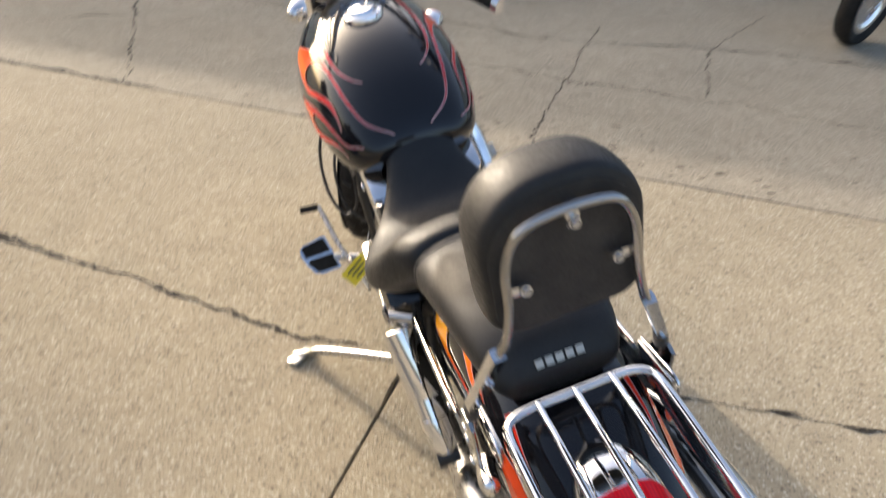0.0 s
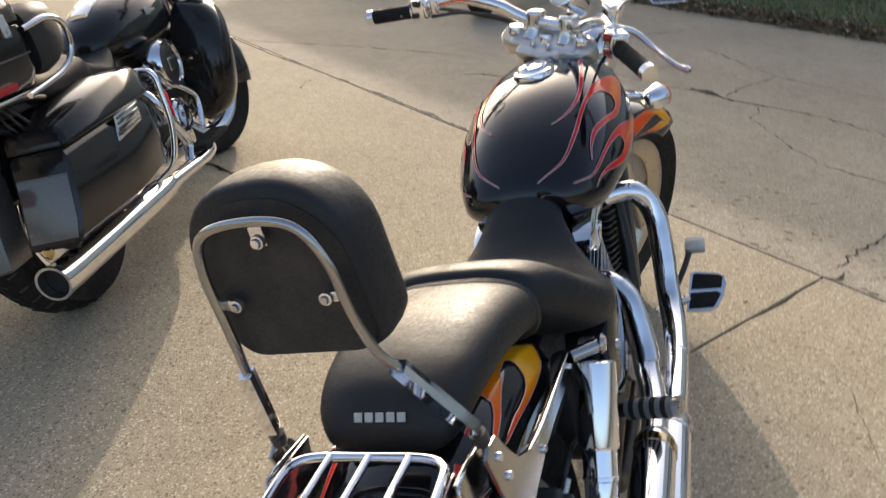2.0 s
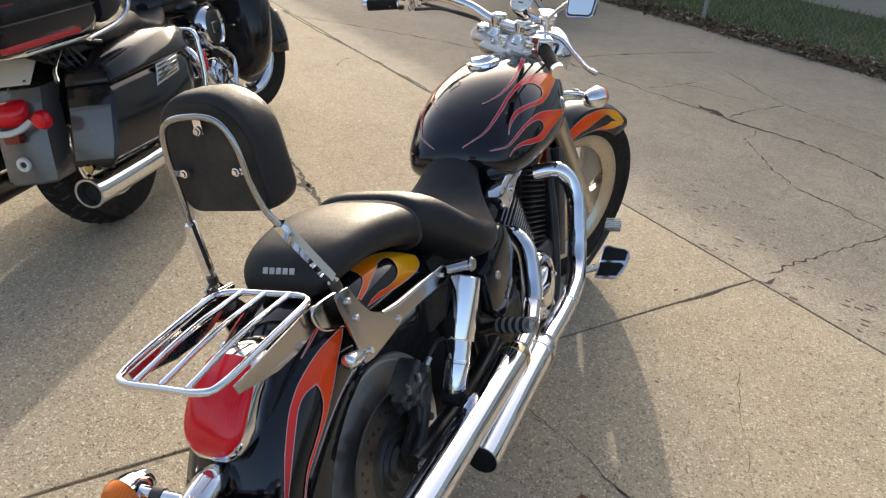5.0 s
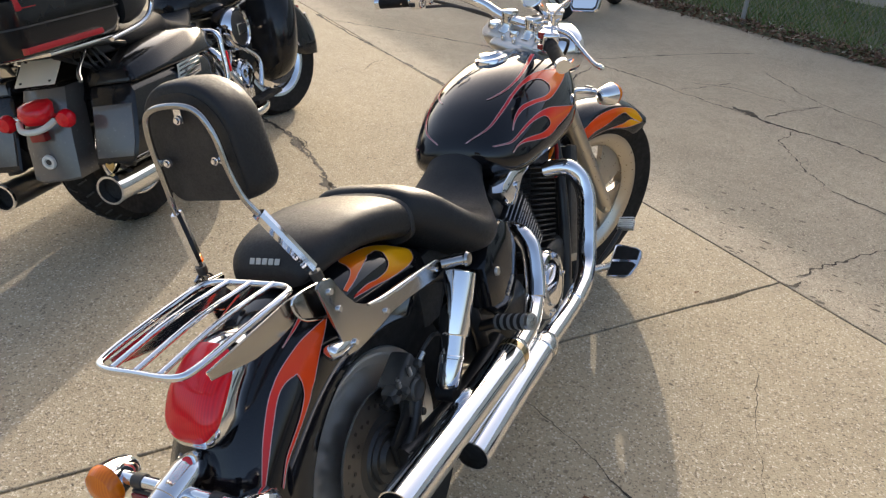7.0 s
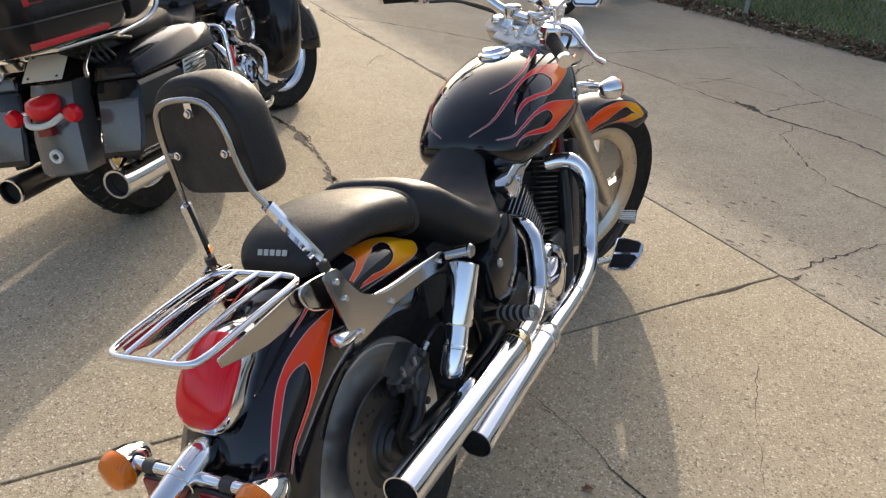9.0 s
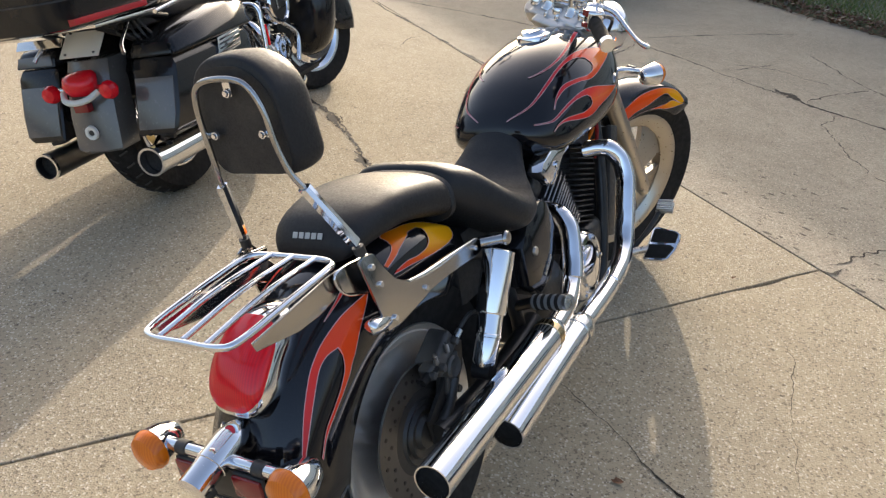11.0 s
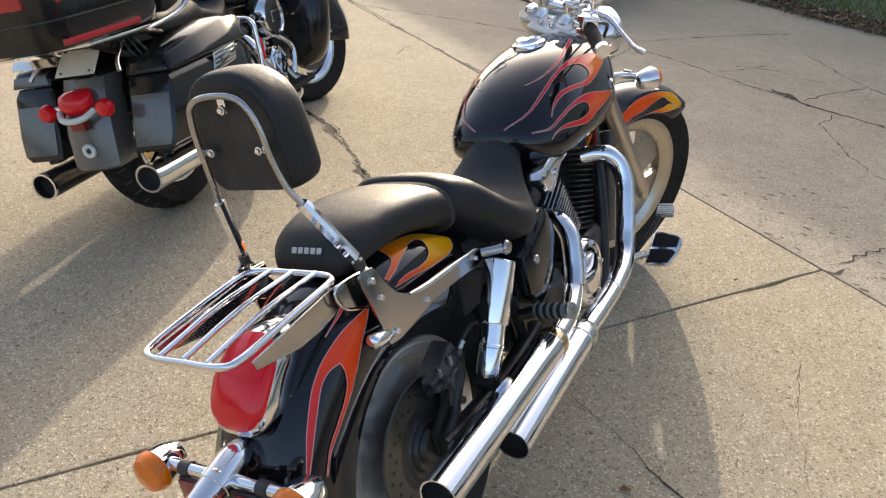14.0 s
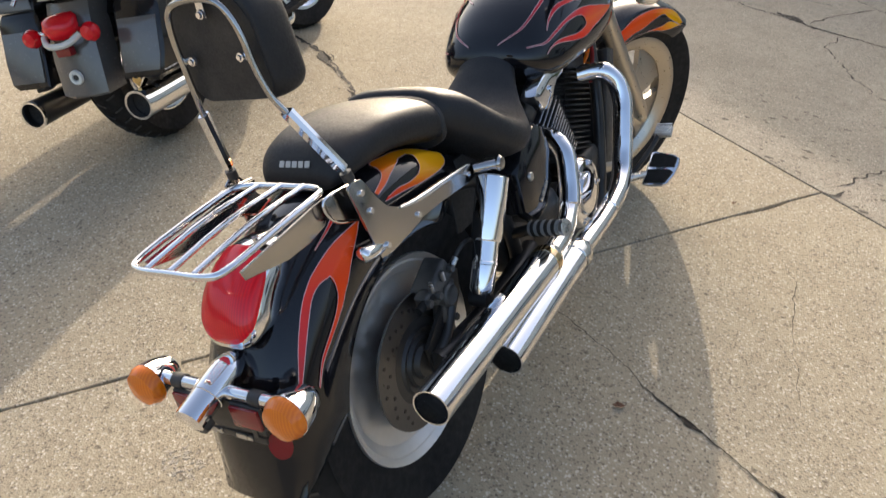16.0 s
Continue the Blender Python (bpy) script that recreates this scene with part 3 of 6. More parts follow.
rings = []
for y, a, zt, zb in curve_pts(tank_rows, 5):
    mid = zb + (zt - zb) * 0.36
    rings.append(oval((0, y, mid), a, zt - mid, 2.25, 40, low=mid - zb))
tank = part("fuel_tank", loft(rings), black_paint, bike, "gloss black fuel tank with painted flames", angle=60)
cap = part("fuel_cap", lathe([(0, -0.012), (0.046, -0.012), (0.047, 0.002), (0.044, 0.008), (0.036, 0.011), (0.034, 0.016), (0.030, 0.020), (0, 0.022)], "z", 36), chrome, tank, "chrome fuel cap", xf=pose(0, 0.985, 0.930, 4, 0, 0))

# seat in two steps
rider_rows = [(0.262, 0.110, 0.785, 0.715), (0.280, 0.126, 0.802, 0.700), (0.33, 0.155, 0.790, 0.656), (0.38, 0.176, 0.750, 0.618), (0.44, 0.190, 0.704, 0.588), (0.50, 0.180, 0.676, 0.596), (0.56, 0.148, 0.670, 0.612),
              (0.61, 0.112, 0.696, 0.630), (0.650, 0.088, 0.733, 0.65), (0.685, 0.072, 0.768, 0.68), (0.715, 0.060, 0.785, 0.71), (0.74, 0.04, 0.788, 0.74), (0.75, 0.015, 0.785, 0.77)]
rings = []
for y, a, zt, zb in curve_pts(rider_rows, 5):
    mid = zb + (zt - zb) * 0.45
    rings.append(oval((0, y, mid), a, zt - mid, 2.9 - 0.7 * min(1, max(0, (y - 0.46) / 0.14)), 36, low=mid - zb))
part("rider_seat", loft(rings), leather, bike, "black leather seat", angle=70)
pillion_rows = [(-0.036, 0.062, 0.752, 0.728), (-0.032, 0.076, 0.766, 0.726), (-0.018, 0.088, 0.786, 0.726), (0.005, 0.096, 0.802, 0.728), (0.05, 0.104, 0.814, 0.732), (0.12, 0.112, 0.818, 0.732), (0.20, 0.118, 0.808, 0.715), (0.245, 0.120, 0.796, 0.700), (0.268, 0.112, 0.782, 0.695)]
rings = []
for y, a, zt, zb in curve_pts(pillion_rows, 5):
    mid = zb + (zt - zb) * 0.45
    rings.append(oval((0, y, mid), a, zt - mid, 2.9, 36, low=mid - zb))
pillion = part("pillion_seat", loft(rings), leather, bike, "black leather passenger seat", angle=70)
rings = []
for y, k in ((0.254, 0.99), (0.257, 1.012), (0.266, 1.012), (0.269, 0.99)):
    rings.append(oval((0, y, 0.733), 0.119 * k, 0.060 * k, 2.9, 36, low=0.05))
part("seat_strap", loft(rings), black_plastic, pillion)


# five plain silver bars printed on the back of the seat
for i in range(5):
    part("bar", box((0.0105, 0.0108, 0.002), ((i - 2) * 0.0138, 0, 0), 0.0006, seg=1), silver_print, pillion, "plain silver printed bar", xf=pose(0.001, -0.0305, 0.7735, 58, 0, 0), smooth=False)

# backrest and its chrome frame
def pad_outline(w, zb, zt, r, k=1.0):
    pts = []
    for cx, cz, a0, rr in ((w - 0.03, zb + 0.03, -90, 0.03), (w - r, zt - r, 0, r), (-w + r, zt - r, 90, r), (-w + 0.03, zb + 0.03, 180, 0.03)):
        for t in range(8):
            a = radians(a0 + 90 * t / 7)
            pts.append((cx + rr * math.cos(a), cz + rr * math.sin(a)))
    zc = (zb + zt) / 2
    return [(x * k, zc + (z - zc) * k) for x, z in pts]


backrest = part("backrest", loft([[Vector((x, y + (0.995 - z) * 0.10, z)) for x, z in pad_outline(0.089, 0.904, 1.094, 0.076, k)] for y, k in
                ((-0.110, 0.935), (-0.107, 0.97), (-0.099, 0.995), (-0.084, 1.012), (-0.062, 1.008), (-0.046, 0.985), (-0.037, 0.94), (-0.030, 0.86), (-0.026, 0.7), (-0.024, 0.4))]), leather, bike, "black leather backrest pad", angle=60)
part("back_board", loft([[Vector((x, y + (0.995 - z) * 0.10, z)) for x, z in pad_outline(0.081, 0.908, 1.078, 0.071, k)] for y, k in ((-0.1115, 0.97), (-0.1115, 1.0), (-0.100, 1.0))]), pad_back, backrest, "black vinyl board")
frame_pts = [(0.128, -0.045, 0.728), (0.126, -0.055, 0.772), (0.107, -0.0795, 0.830), (0.088, -0.102, 0.885), (0.0775, -0.113, 0.915), (0.071, -0.121, 0.96), (0.068, -0.126, 1.012), (0.054, -0.131, 1.048), (0.025, -0.133, 1.061)]
hoop = part("backrest_hoop", tube(frame_pts + [(-x, y, z) for x, y, z in frame_pts[::-1]], 0.0052, 12, 6), plate_steel, bike, "dull chrome backrest hoop")
for sx in (-1, 1):
    part("hoop_tab", joined(box((0.026, 0.004, 0.011), (sx * 0.058, -0.117, 0.975), 0.002), lathe([(0, 0.0), (0.0075, 0.0), (0.0065, -0.004), (0, -0.005)], "y", 16, (sx * 0.050, -0.1185, 0.975)), bolt((sx * 0.050, -0.121, 0.975), "y", 0.0045, -0.005)), chrome, hoop)
    part("hoop_sleeve", loft([[Vector((sx * (x + a), y + b, z + c)) for a, b, c in ((-0.0075, -0.0075, 0.0), (0.0075, -0.0075, 0.0), (0.0085, 0.0, 0.004), (0.0075, 0.0055, 0.007), (-0.0075, 0.0055, 0.007), (-0.0085, 0.0, 0.004))] for x, y, z in ((0.1245, -0.0575, 0.776), (0.0885, -0.1015, 0.884))]), chrome, hoop, "flat chrome bar", smooth=False)
    part("hoop_clamp", tube([(sx * 0.1262, -0.0555, 0.772), (sx * 0.1278, -0.052, 0.757)], 0.0098, 14), black_metal, hoop)
part("hoop_tab", joined(box((0.015, 0.004, 0.030), (0.006, -0.124, 1.049), 0.002), lathe([(0, 0.0), (0.0075, 0.0), (0.0065, -0.004), (0, -0.005)], "y", 16, (0.006, -0.1255, 1.040)), bolt((0.006, -0.128, 1.040), "y", 0.005, -0.005)), chrome, hoop)

# luggage rack
rack = part("luggage_rack", tube([(0.02, -0.072, 0.752), (0.066, -0.073, 0.752), (0.090, -0.083, 0.752), (0.098, -0.108, 0.751), (0.098, -0.20, 0.744), (0.094, -0.298, 0.734), (0.072, -0.322, 0.731), (0, -0.324, 0.731),
                                  (-0.072, -0.322, 0.731), (-0.094, -0.298, 0.734), (-0.098, -0.20, 0.744), (-0.098, -0.108, 0.751), (-0.090, -0.083, 0.752), (-0.066, -0.073, 0.752), (-0.02, -0.072, 0.752), (0.02, -0.072, 0.752)], 0.0058, 12, 6), chrome, bike, "chrome luggage rack")
for x in (-0.049, 0.0, 0.049):
    part("rod", tube([(x, -0.072, 0.754), (x, -0.20, 0.7505), (x, -0.322, 0.734)], 0.0049, 10, 5), chrome, rack)
for sx in (-1, 1):
    part("rack_side_plate", plate([(-0.085, 0.743), (-0.10, 0.744), (-0.29, 0.724), (-0.285, 0.708), (-0.20, 0.694), (-0.15, 0.694), (-0.11, 0.702), (-0.085, 0.712)], 0.004, "yz", sx * 0.101, 0.0015), plate_steel, rack)
    part("rack_bracket", plate([(-0.108, 0.747), (-0.024, 0.743), (-0.041, 0.683), (-0.098, 0.708)], 0.006, "yz", sx * 0.112, 0.001), plate_steel, rack, "dark chrome bracket")
    part("bracket_edge", tube([(sx * 0.116, -0.024, 0.743), (sx * 0.116, -0.108, 0.747), (sx * 0.116, -0.099, 0.708), (sx * 0.116, -0.042, 0.682)], 0.0022, 8), chrome, rack)

# side plates that carry the hoop
for sx in (-1, 1):
    x = sx * 0.134
    strut = part("side_plate", plate([(-0.072, 0.748), (-0.060, 0.756), (-0.036, 0.752), (-0.026, 0.740), (-0.010, 0.706), (0.010, 0.682), (0.040, 0.664), (0.075, 0.655), (0.13, 0.654), (0.20, 0.648), (0.255, 0.644), (0.292, 0.642), (0.312, 0.634), (0.316, 0.618), (0.306, 0.608), (0.28, 0.607), (0.24, 0.611), (0.17, 0.616), (0.100, 0.620), (0.094, 0.612), (0.022, 0.606), (-0.005, 0.602), (-0.034, 0.608)], 0.006, "yz", x, 0.0024), plate_steel, bike, "chrome side plate")
    for y, z in ((-0.046, 0.732), (-0.033, 0.695), (-0.012, 0.622), (0.092, 0.628), (0.280, 0.626)):
        part("bolt", bolt((x + sx * 0.003, y, z), "x", 0.0058, 0.005 * sx), chrome, strut)
    part("arm_edge", tube([(x + sx * 0.003, 0.045, 0.664), (x + sx * 0.004, 0.10, 0.655), (x + sx * 0.004, 0.20, 0.649), (x + sx * 0.003, 0.285, 0.643)], [0.003, 0.0055, 0.0055, 0.003], 10), chrome, strut)
    part("shock_stud", joined(tube([(sx * 0.136, 0.306, 0.626), (sx * 0.178, 0.342, 0.624)], 0.012, 14), lathe([(0, 0.0), (0.015, 0.0), (0.016, 0.004), (0.012, 0.009), (0, 0.010)] if sx > 0 else [(0, 0.0), (0.015, 0.0), (0.016, -0.004), (0.012, -0.009), (0, -0.010)], "x", 20, (sx * 0.176, 0.342, 0.624))), plate_steel, strut)
    part("bullet_cap", tube([(x - sx * 0.01, -0.02, 0.622), (x - sx * 0.004, -0.05, 0.628), (x - sx * 0.003, -0.072, 0.634), (x - sx * 0.003, -0.078, 0.635)], [0.0135, 0.0145, 0.0135, 0.006], 16, 4), chrome, strut)
    # shock absorber
    top, bot = Vector((sx * 0.165, 0.344, 0.622)), Vector((sx * 0.160, 0.204, 0.388))
    d = bot - top
    def on_shock(t, r):
        return (*(top + d * t), r)
    L = [on_shock(*q) for q in ((0.085, 0.014), (0.09, 0.030), (0.10, 0.0335), (0.56, 0.0320), (0.575, 0.0305), (0.577, 0.0268), (0.72, 0.0262), (0.725, 0.0274), (0.745, 0.0274), (0.75, 0.0258), (0.93, 0.0250), (0.97, 0.020))]
    shock = part("shock_absorber", tube([q[:3] for q in L], [q[3] for q in L], 24, smooth=False), chrome, bike, "chrome shock absorber")
    part("eyelet", lathe([(0, -0.02), (0.012, -0.02), (0.012, 0.002), (0, 0.002)], "x", 18, tuple(top)), satin, shock)
    part("eyelet", lathe([(0, -0.02), (0.018, -0.02), (0.018, 0.02), (0, 0.02)], "x", 18, tuple(bot)), black_metal, shock)
    part("adjuster_hole", joined(*[lathe([(0, 0.0), (0.0022, 0.0), (0.0022, 0.0012), (0, 0.0012)], "x", 8, tuple(top + d * (0.72 + 0.035 * (k % 2)) + Vector((sx * 0.0250, 0, 0)) + Vector((-sx * 0.0012 * abs(k - 1.5), 0.008 * (k - 1.5), 0)))) for k in range(4)]), black_metal, shock)
    # swing arm
    part("swing_arm", tube([(sx * 0.125, 0.52, 0.33), (sx * 0.13, 0.30, 0.315), (sx * 0.125, 0.06, 0.326)], [0.026, 0.024, 0.022], 14), black_metal, bike)
    part("axle_nut", bolt((sx * 0.146, *AX), "x", 0.017, 0.014 * sx), satin, bike)

# rear brake caliper
caliper = part("brake_caliper", joined(box((0.050, 0.085, 0.048), (0.100, 0.135, 0.462), 0.010, (28, 0, 0), 3), box((0.034, 0.040, 0.085), (0.108, 0.150, 0.410), 0.008, (-16, 0, 0), 3), box((0.030, 0.030, 0.030), (0.112, 0.085, 0.452), 0.008, (10, 0, 0), 3),
                                       lathe([(0, 0.10), (0.024, 0.10), (0.024, 0.130), (0.020, 0.134), (0.012, 0.131), (0, 0.131)], "x", 24, (0, 0.146, 0.428))), caliper_black, bike, "black brake caliper")
for q in ((0.126, 0.165, 0.476), (0.126, 0.108, 0.448), (0.124, 0.150, 0.375), (0.126, 0.072, 0.452)):
    part("bolt", bolt(q, "x", 0.0085, 0.010), caliper_black, caliper)
for q in ((0.128, 0.135, 0.468), (0.126, 0.095, 0.465)):
    part("bleed_nipple", tube([q, (q[0] + 0.004, q[1] - 0.006, q[2] + 0.022)], [0.006, 0.004], 10), satin, caliper)
part("slide_pin", tube([(0.120, 0.048, 0.448), (0.120, 0.095, 0.455)], [0.008, 0.010], 14), rubber, caliper)
part("caliper_arm", tube([(0.122, 0.150, 0.40), (0.124, 0.120, 0.36), (0.122, 0.085, 0.335)], [0.012, 0.010, 0.013], 12), caliper_black, caliper)
part("caliper_bracket", plate([(0.06, 0.30), (0.10, 0.30), (0.20, 0.40), (0.21, 0.45), (0.17, 0.47), (0.12, 0.40), (0.05, 0.36)], 0.008, "yz", 0.112, 0.002), black_metal, caliper)
part("hose_fitting", tube([(0.115, 0.185, 0.462), (0.120, 0.205, 0.478)], 0.007, 10), satin, caliper)
part("brake_hose", tube([(0.11, 0.18, 0.46), (0.12, 0.25, 0.49), (0.11, 0.33, 0.45), (0.10, 0.42, 0.42)], 0.0045, 8), black_plastic, bike)

# tail lamp, signals, plate light
LAMP = [(-0.262, 0.566, 0.046), (-0.275, 0.570, 0.052), (-0.281, 0.590, 0.056), (-0.275, 0.622, 0.059), (-0.253, 0.656, 0.058), (-0.222, 0.682, 0.056), (-0.185, 0.699, 0.054), (-0.150, 0.7025, 0.050), (-0.122, 0.699, 0.040), (-0.105, 0.693, 0.022)]
LENS = [(-0.266, 0.580, 0.040, 0.95), (-0.276, 0.583, 0.045, 1.02), (-0.281, 0.598, 0.051, 1.10), (-0.275, 0.622, 0.057, 1.20), (-0.253, 0.656, 0.058, 1.26), (-0.222, 0.682, 0.056, 1.18), (-0.202, 0.692, 0.055, 0.92), (-0.188, 0.698, 0.0545, 0.52), (-0.183, 0.6995, 0.054, 0.12)]


def lamp_body(rows, lift, depth):
    """A shell that follows the fender's back: ridge line, half width and how far round it reaches."""
    line = curve_pts(rows, 4)
    rings = []
    for k, (y, z, w, arc) in enumerate(line):
        a, b = line[max(k - 1, 0)], line[min(k + 1, len(line) - 1)]
        t = Vector((0, b[0] - a[0], b[1] - a[1])).normalized()
        n = Vector((0, -t.z, t.y))
        ring = []
        for q in np.linspace(-arc, arc, 21):
            c, h = math.sin(q), math.cos(q)
            ring.append(Vector((w * (1 + 8 * lift) * math.copysign(abs(c) ** 0.62, c), y, z)) + n * (lift + depth * (abs(h) ** 0.55 * (1 if h > 0 else -1) - 1)))
        inner = [v - n * 0.012 for v in ring[::-1]]
        rings.append(ring + [Vector((v.x * 0.93, v.y, v.z)) for v in inner])
    return loft(rings)


tail = part("tail_light", lamp_body(LENS, 0.0035, 0.050), red_lens, bike, "ribbed red tail light", angle=60)
part("lamp_housing", lamp_body([(*q, 1.62) for q in LAMP], 0.0, 0.052), chrome, tail, "smooth chrome housing", angle=60)
bar = part("signal_bar", tube([(-0.125, -0.322, 0.528), (0.125, -0.322, 0.528)], 0.011, 16), chrome, bike, "chrome signal bar")
for sx in (-1, 1):
    part("collar", tube([(sx * 0.072, -0.322, 0.528), (sx * 0.094, -0.322, 0.528)], 0.0125, 16), black_plastic, bar)
    signal(bike, (sx * 0.148, -0.330, 0.520), -1)
    part("reflector", box((0.058, 0.007, 0.036), (sx * 0.062, -0.338, 0.499), 0.003), red_dark, bar, "red reflector")
    part("reflector_frame", box((0.064, 0.006, 0.042), (sx * 0.062, -0.333, 0.499), 0.003), black_plastic, bar)
plate_lamp = part("plate_lamp", tube([(0, -0.262, 0.553), (0, -0.278, 0.549), (0, -0.300, 0.543), (0, -0.344, 0.530), (0, -0.345, 0.530), (0, -0.386, 0.518), (0, -0.389, 0.5165)], [0.010, 0.0205, 0.0262, 0.0262, 0.0245, 0.0240, 0.018], 28, smooth=False), chrome, bike, "chrome plate lamp")
part("lamp_glass", tube([(0, -0.362, 0.506), (0, -0.378, 0.501)], [0.020, 0.018], 20), black_plastic, plate_lamp)
part("plate_bracket", joined(box((0.165, 0.004, 0.050), (0, -0.326, 0.486), 0.003, (-6, 0, 0)), box((0.16, 0.004, 0.012), (0, -0.330, 0.452), 0.002), box((0.012, 0.006, 0.045), (-0.06, -0.329, 0.470), 0.002), box((0.012, 0.006, 0.045), (0.06, -0.329, 0.470), 0.002)), black_metal, bar, "flat black plate bracket")
for x in (-0.030, 0.034):
    part("bracket_slot", box((0.034, 0.003, 0.008), (x, -0.333, 0.452), 0.002), satin, bar)
part("fender_reflector", lathe([(0, -0.004), (0.024, -0.004), (0.024, 0.003), (0.02, 0.005), (0, 0.005)], "y", 20), red_dark, rear_fender, "round red reflector", xf=pose(0.083, -0.312, 0.432, 0, 0, 40) @ Matrix.Diagonal((0.75, 0.8, 1.15, 1)))

# frame, side covers, engine
for sx in (-1, 1):
    part("frame_rail", tube([(sx * 0.06, 1.20, 0.80), (sx * 0.11, 1.10, 0.50), (sx * 0.12, 1.00, 0.22), (sx * 0.12, 0.80, 0.18), (sx * 0.12, 0.50, 0.20), (sx * 0.11, 0.46, 0.40), (sx * 0.09, 0.40, 0.56), (sx * 0.075, 0.10, 0.62)], 0.017, 12, 6), black_metal, bike)
    cover = part("side_cover", loft([[Vector((sx * (0.115 + b), 0.53 + (y - 0.53) * k, 0.52 + (z - 0.52) * k)) for y, z in ((0.588, 0.62), (0.618, 0.56), (0.602, 0.47), (0.56, 0.42), (0.50, 0.41), (0.44, 0.46), (0.43, 0.56), (0.47, 0.61), (0.55, 0.635))] for b, k in ((-0.02, 1.0), (0.035, 1.0), (0.050, 0.93), (0.057, 0.75), (0.058, 0.3))]), black_paint, bike, "gloss black side cover")
    part("cover_bolt", bolt((sx * 0.172, 0.478, 0.535), "x", 0.011, 0.006 * sx), satin, cover)
    part("badge", box((0.004, 0.055, 0.012), (sx * 0.174, 0.535, 0.475), 0.002, (35, 0, 0)), satin, cover)
part("crankcase", joined(box((0.24, 0.48, 0.20), (0, 0.83, 0.30), 0.04, seg=4), box((0.20, 0.20, 0.14), (0, 0.55, 0.36), 0.03, seg=3)), engine_black, bike)
part("battery_box", box((0.19, 0.22, 0.20), (0, 0.50, 0.50), 0.02), black_plastic, bike)
part("inner_fender", box((0.18, 0.16, 0.16), (0, 0.36, 0.56), 0.02), black_plastic, bike)
for base, top in (((0, 0.955, 0.40), (0, 1.030, 0.640)), ((0, 0.880, 0.405), (0, 0.760, 0.610))):
    b, t = Vector(base), Vector(top)
    d = (t - b).normalized()
    turn = d.to_track_quat("Z", "Y").to_matrix().to_4x4()
    cyl = part("cylinder", lathe([(0, 0), (0.052, 0), (0.052, 0.24), (0, 0.24)], "z", 24), engine_black, bike, xf=Matrix.Translation(b) @ turn)
    for k in range(15):
        w = 0.215 if k < 11 else 0.225 - 0.008 * (k - 10)
        fin = box((w, 0.128, 0.0042), (0, 0, 0), 0.0018, seg=1)
        f = part("fin", fin, engine_black, cyl, xf=Matrix.Translation(b + d * (0.015 + 0.0148 * k)) @ turn)
        part("fin_edge", box((0.003, 0.10, 0.0030), (w / 2 + 0.001, 0, 0), 0.0008, seg=1), fin_edge, f, xf=Matrix.Translation(b + d * (0.015 + 0.0148 * k)) @ turn)
    part("cylinder_head", box((0.18, 0.135, 0.055), (0, 0, 0.252), 0.022, seg=4), engine_black, cyl, xf=Matrix.Translation(b) @ turn)
for sx in (-1, 1):
    hd = part("head_cover", loft([[Vector((sx * (0.085 + b), 0.755 + (y - 0.755) * k, 0.655 + (z - 0.655) * k)) for y, z in ((0.668, 0.655), (0.690, 0.676), (0.740, 0.692), (0.800, 0.700), (0.855, 0.690), (0.866, 0.668), (0.815, 0.660), (0.785, 0.640), (0.760, 0.612), (0.730, 0.600), (0.705, 0.612), (0.685, 0.634))] for b, k in ((0, 1), (0.026, 1), (0.036, 0.93), (0.041, 0.75), (0.041, 0.3))]), chrome, bike, "chrome cylinder head cover")
    part("bolt", bolt((sx * 0.126, 0.752, 0.648), "x", 0.010, 0.006 * sx), chrome, hd)
clutch = part("clutch_cover", lathe([(0, 0.10), (0.098, 0.10), (0.098, 0.150), (0.088, 0.164), (0.074, 0.167), (0.068, 0.160), (0.058, 0.160), (0.054, 0.172), (0.02, 0.178), (0, 0.178)], "x", 44, (0, 0.812, 0.345)), chrome, bike, "round chrome clutch cover")
for k in range(6):
    a = k * math.pi / 3
    part("bolt", bolt((0.160, 0.812 + 0.082 * math.cos(a), 0.345 + 0.082 * math.sin(a)), "x", 0.006, 0.010), chrome, clutch)
part("generator_cover", lathe([(0, -0.10), (0.10, -0.10), (0.10, -0.145), (0.085, -0.165), (0.05, -0.170), (0, -0.172)], "x", 40, (0, 0.80, 0.33)), chrome, bike, "chrome engine cover")
part("left_case", joined(box((0.06, 0.16, 0.10), (-0.15, 0.62, 0.40), 0.02, seg=3), box((0.05, 0.10, 0.07), (-0.155, 0.72, 0.47), 0.015, seg=3)), chrome, bike, "polished engine case")
part("shaft_drive", tube([(-0.13, 0.52, 0.34), (-0.135, 0.25, 0.33), (-0.13, 0.10, 0.328), (-0.12, 0.03, 0.326)], [0.034, 0.030, 0.046, 0.036], 18), satin, bike)
part("radiator", joined(box((0.20, 0.035, 0.30), (0, 1.155, 0.47), 0.008, (-18, 0, 0)), box((0.23, 0.02, 0.33), (0, 1.14, 0.47), 0.008, (-18, 0, 0))), black_metal, bike)
for sx in (-1, 1):
    part("radiator_shroud", box((0.02, 0.06, 0.33), (sx * 0.12, 1.15, 0.47), 0.008, (-18, 0, 0)), black_plastic, bike)
part("spark_lead", tube([(0.06, 0.96, 0.70), (0.10, 1.06, 0.70), (0.09, 1.12, 0.64), (0.08, 1.06, 0.60)], 0.006, 8), orange_lens, bike, "orange cable")
part("spark_lead", tube([(0.09, 1.02, 0.72), (0.11, 1.10, 0.66), (0.10, 1.09, 0.56)], 0.006, 8), red_dark, bike, "red cable")

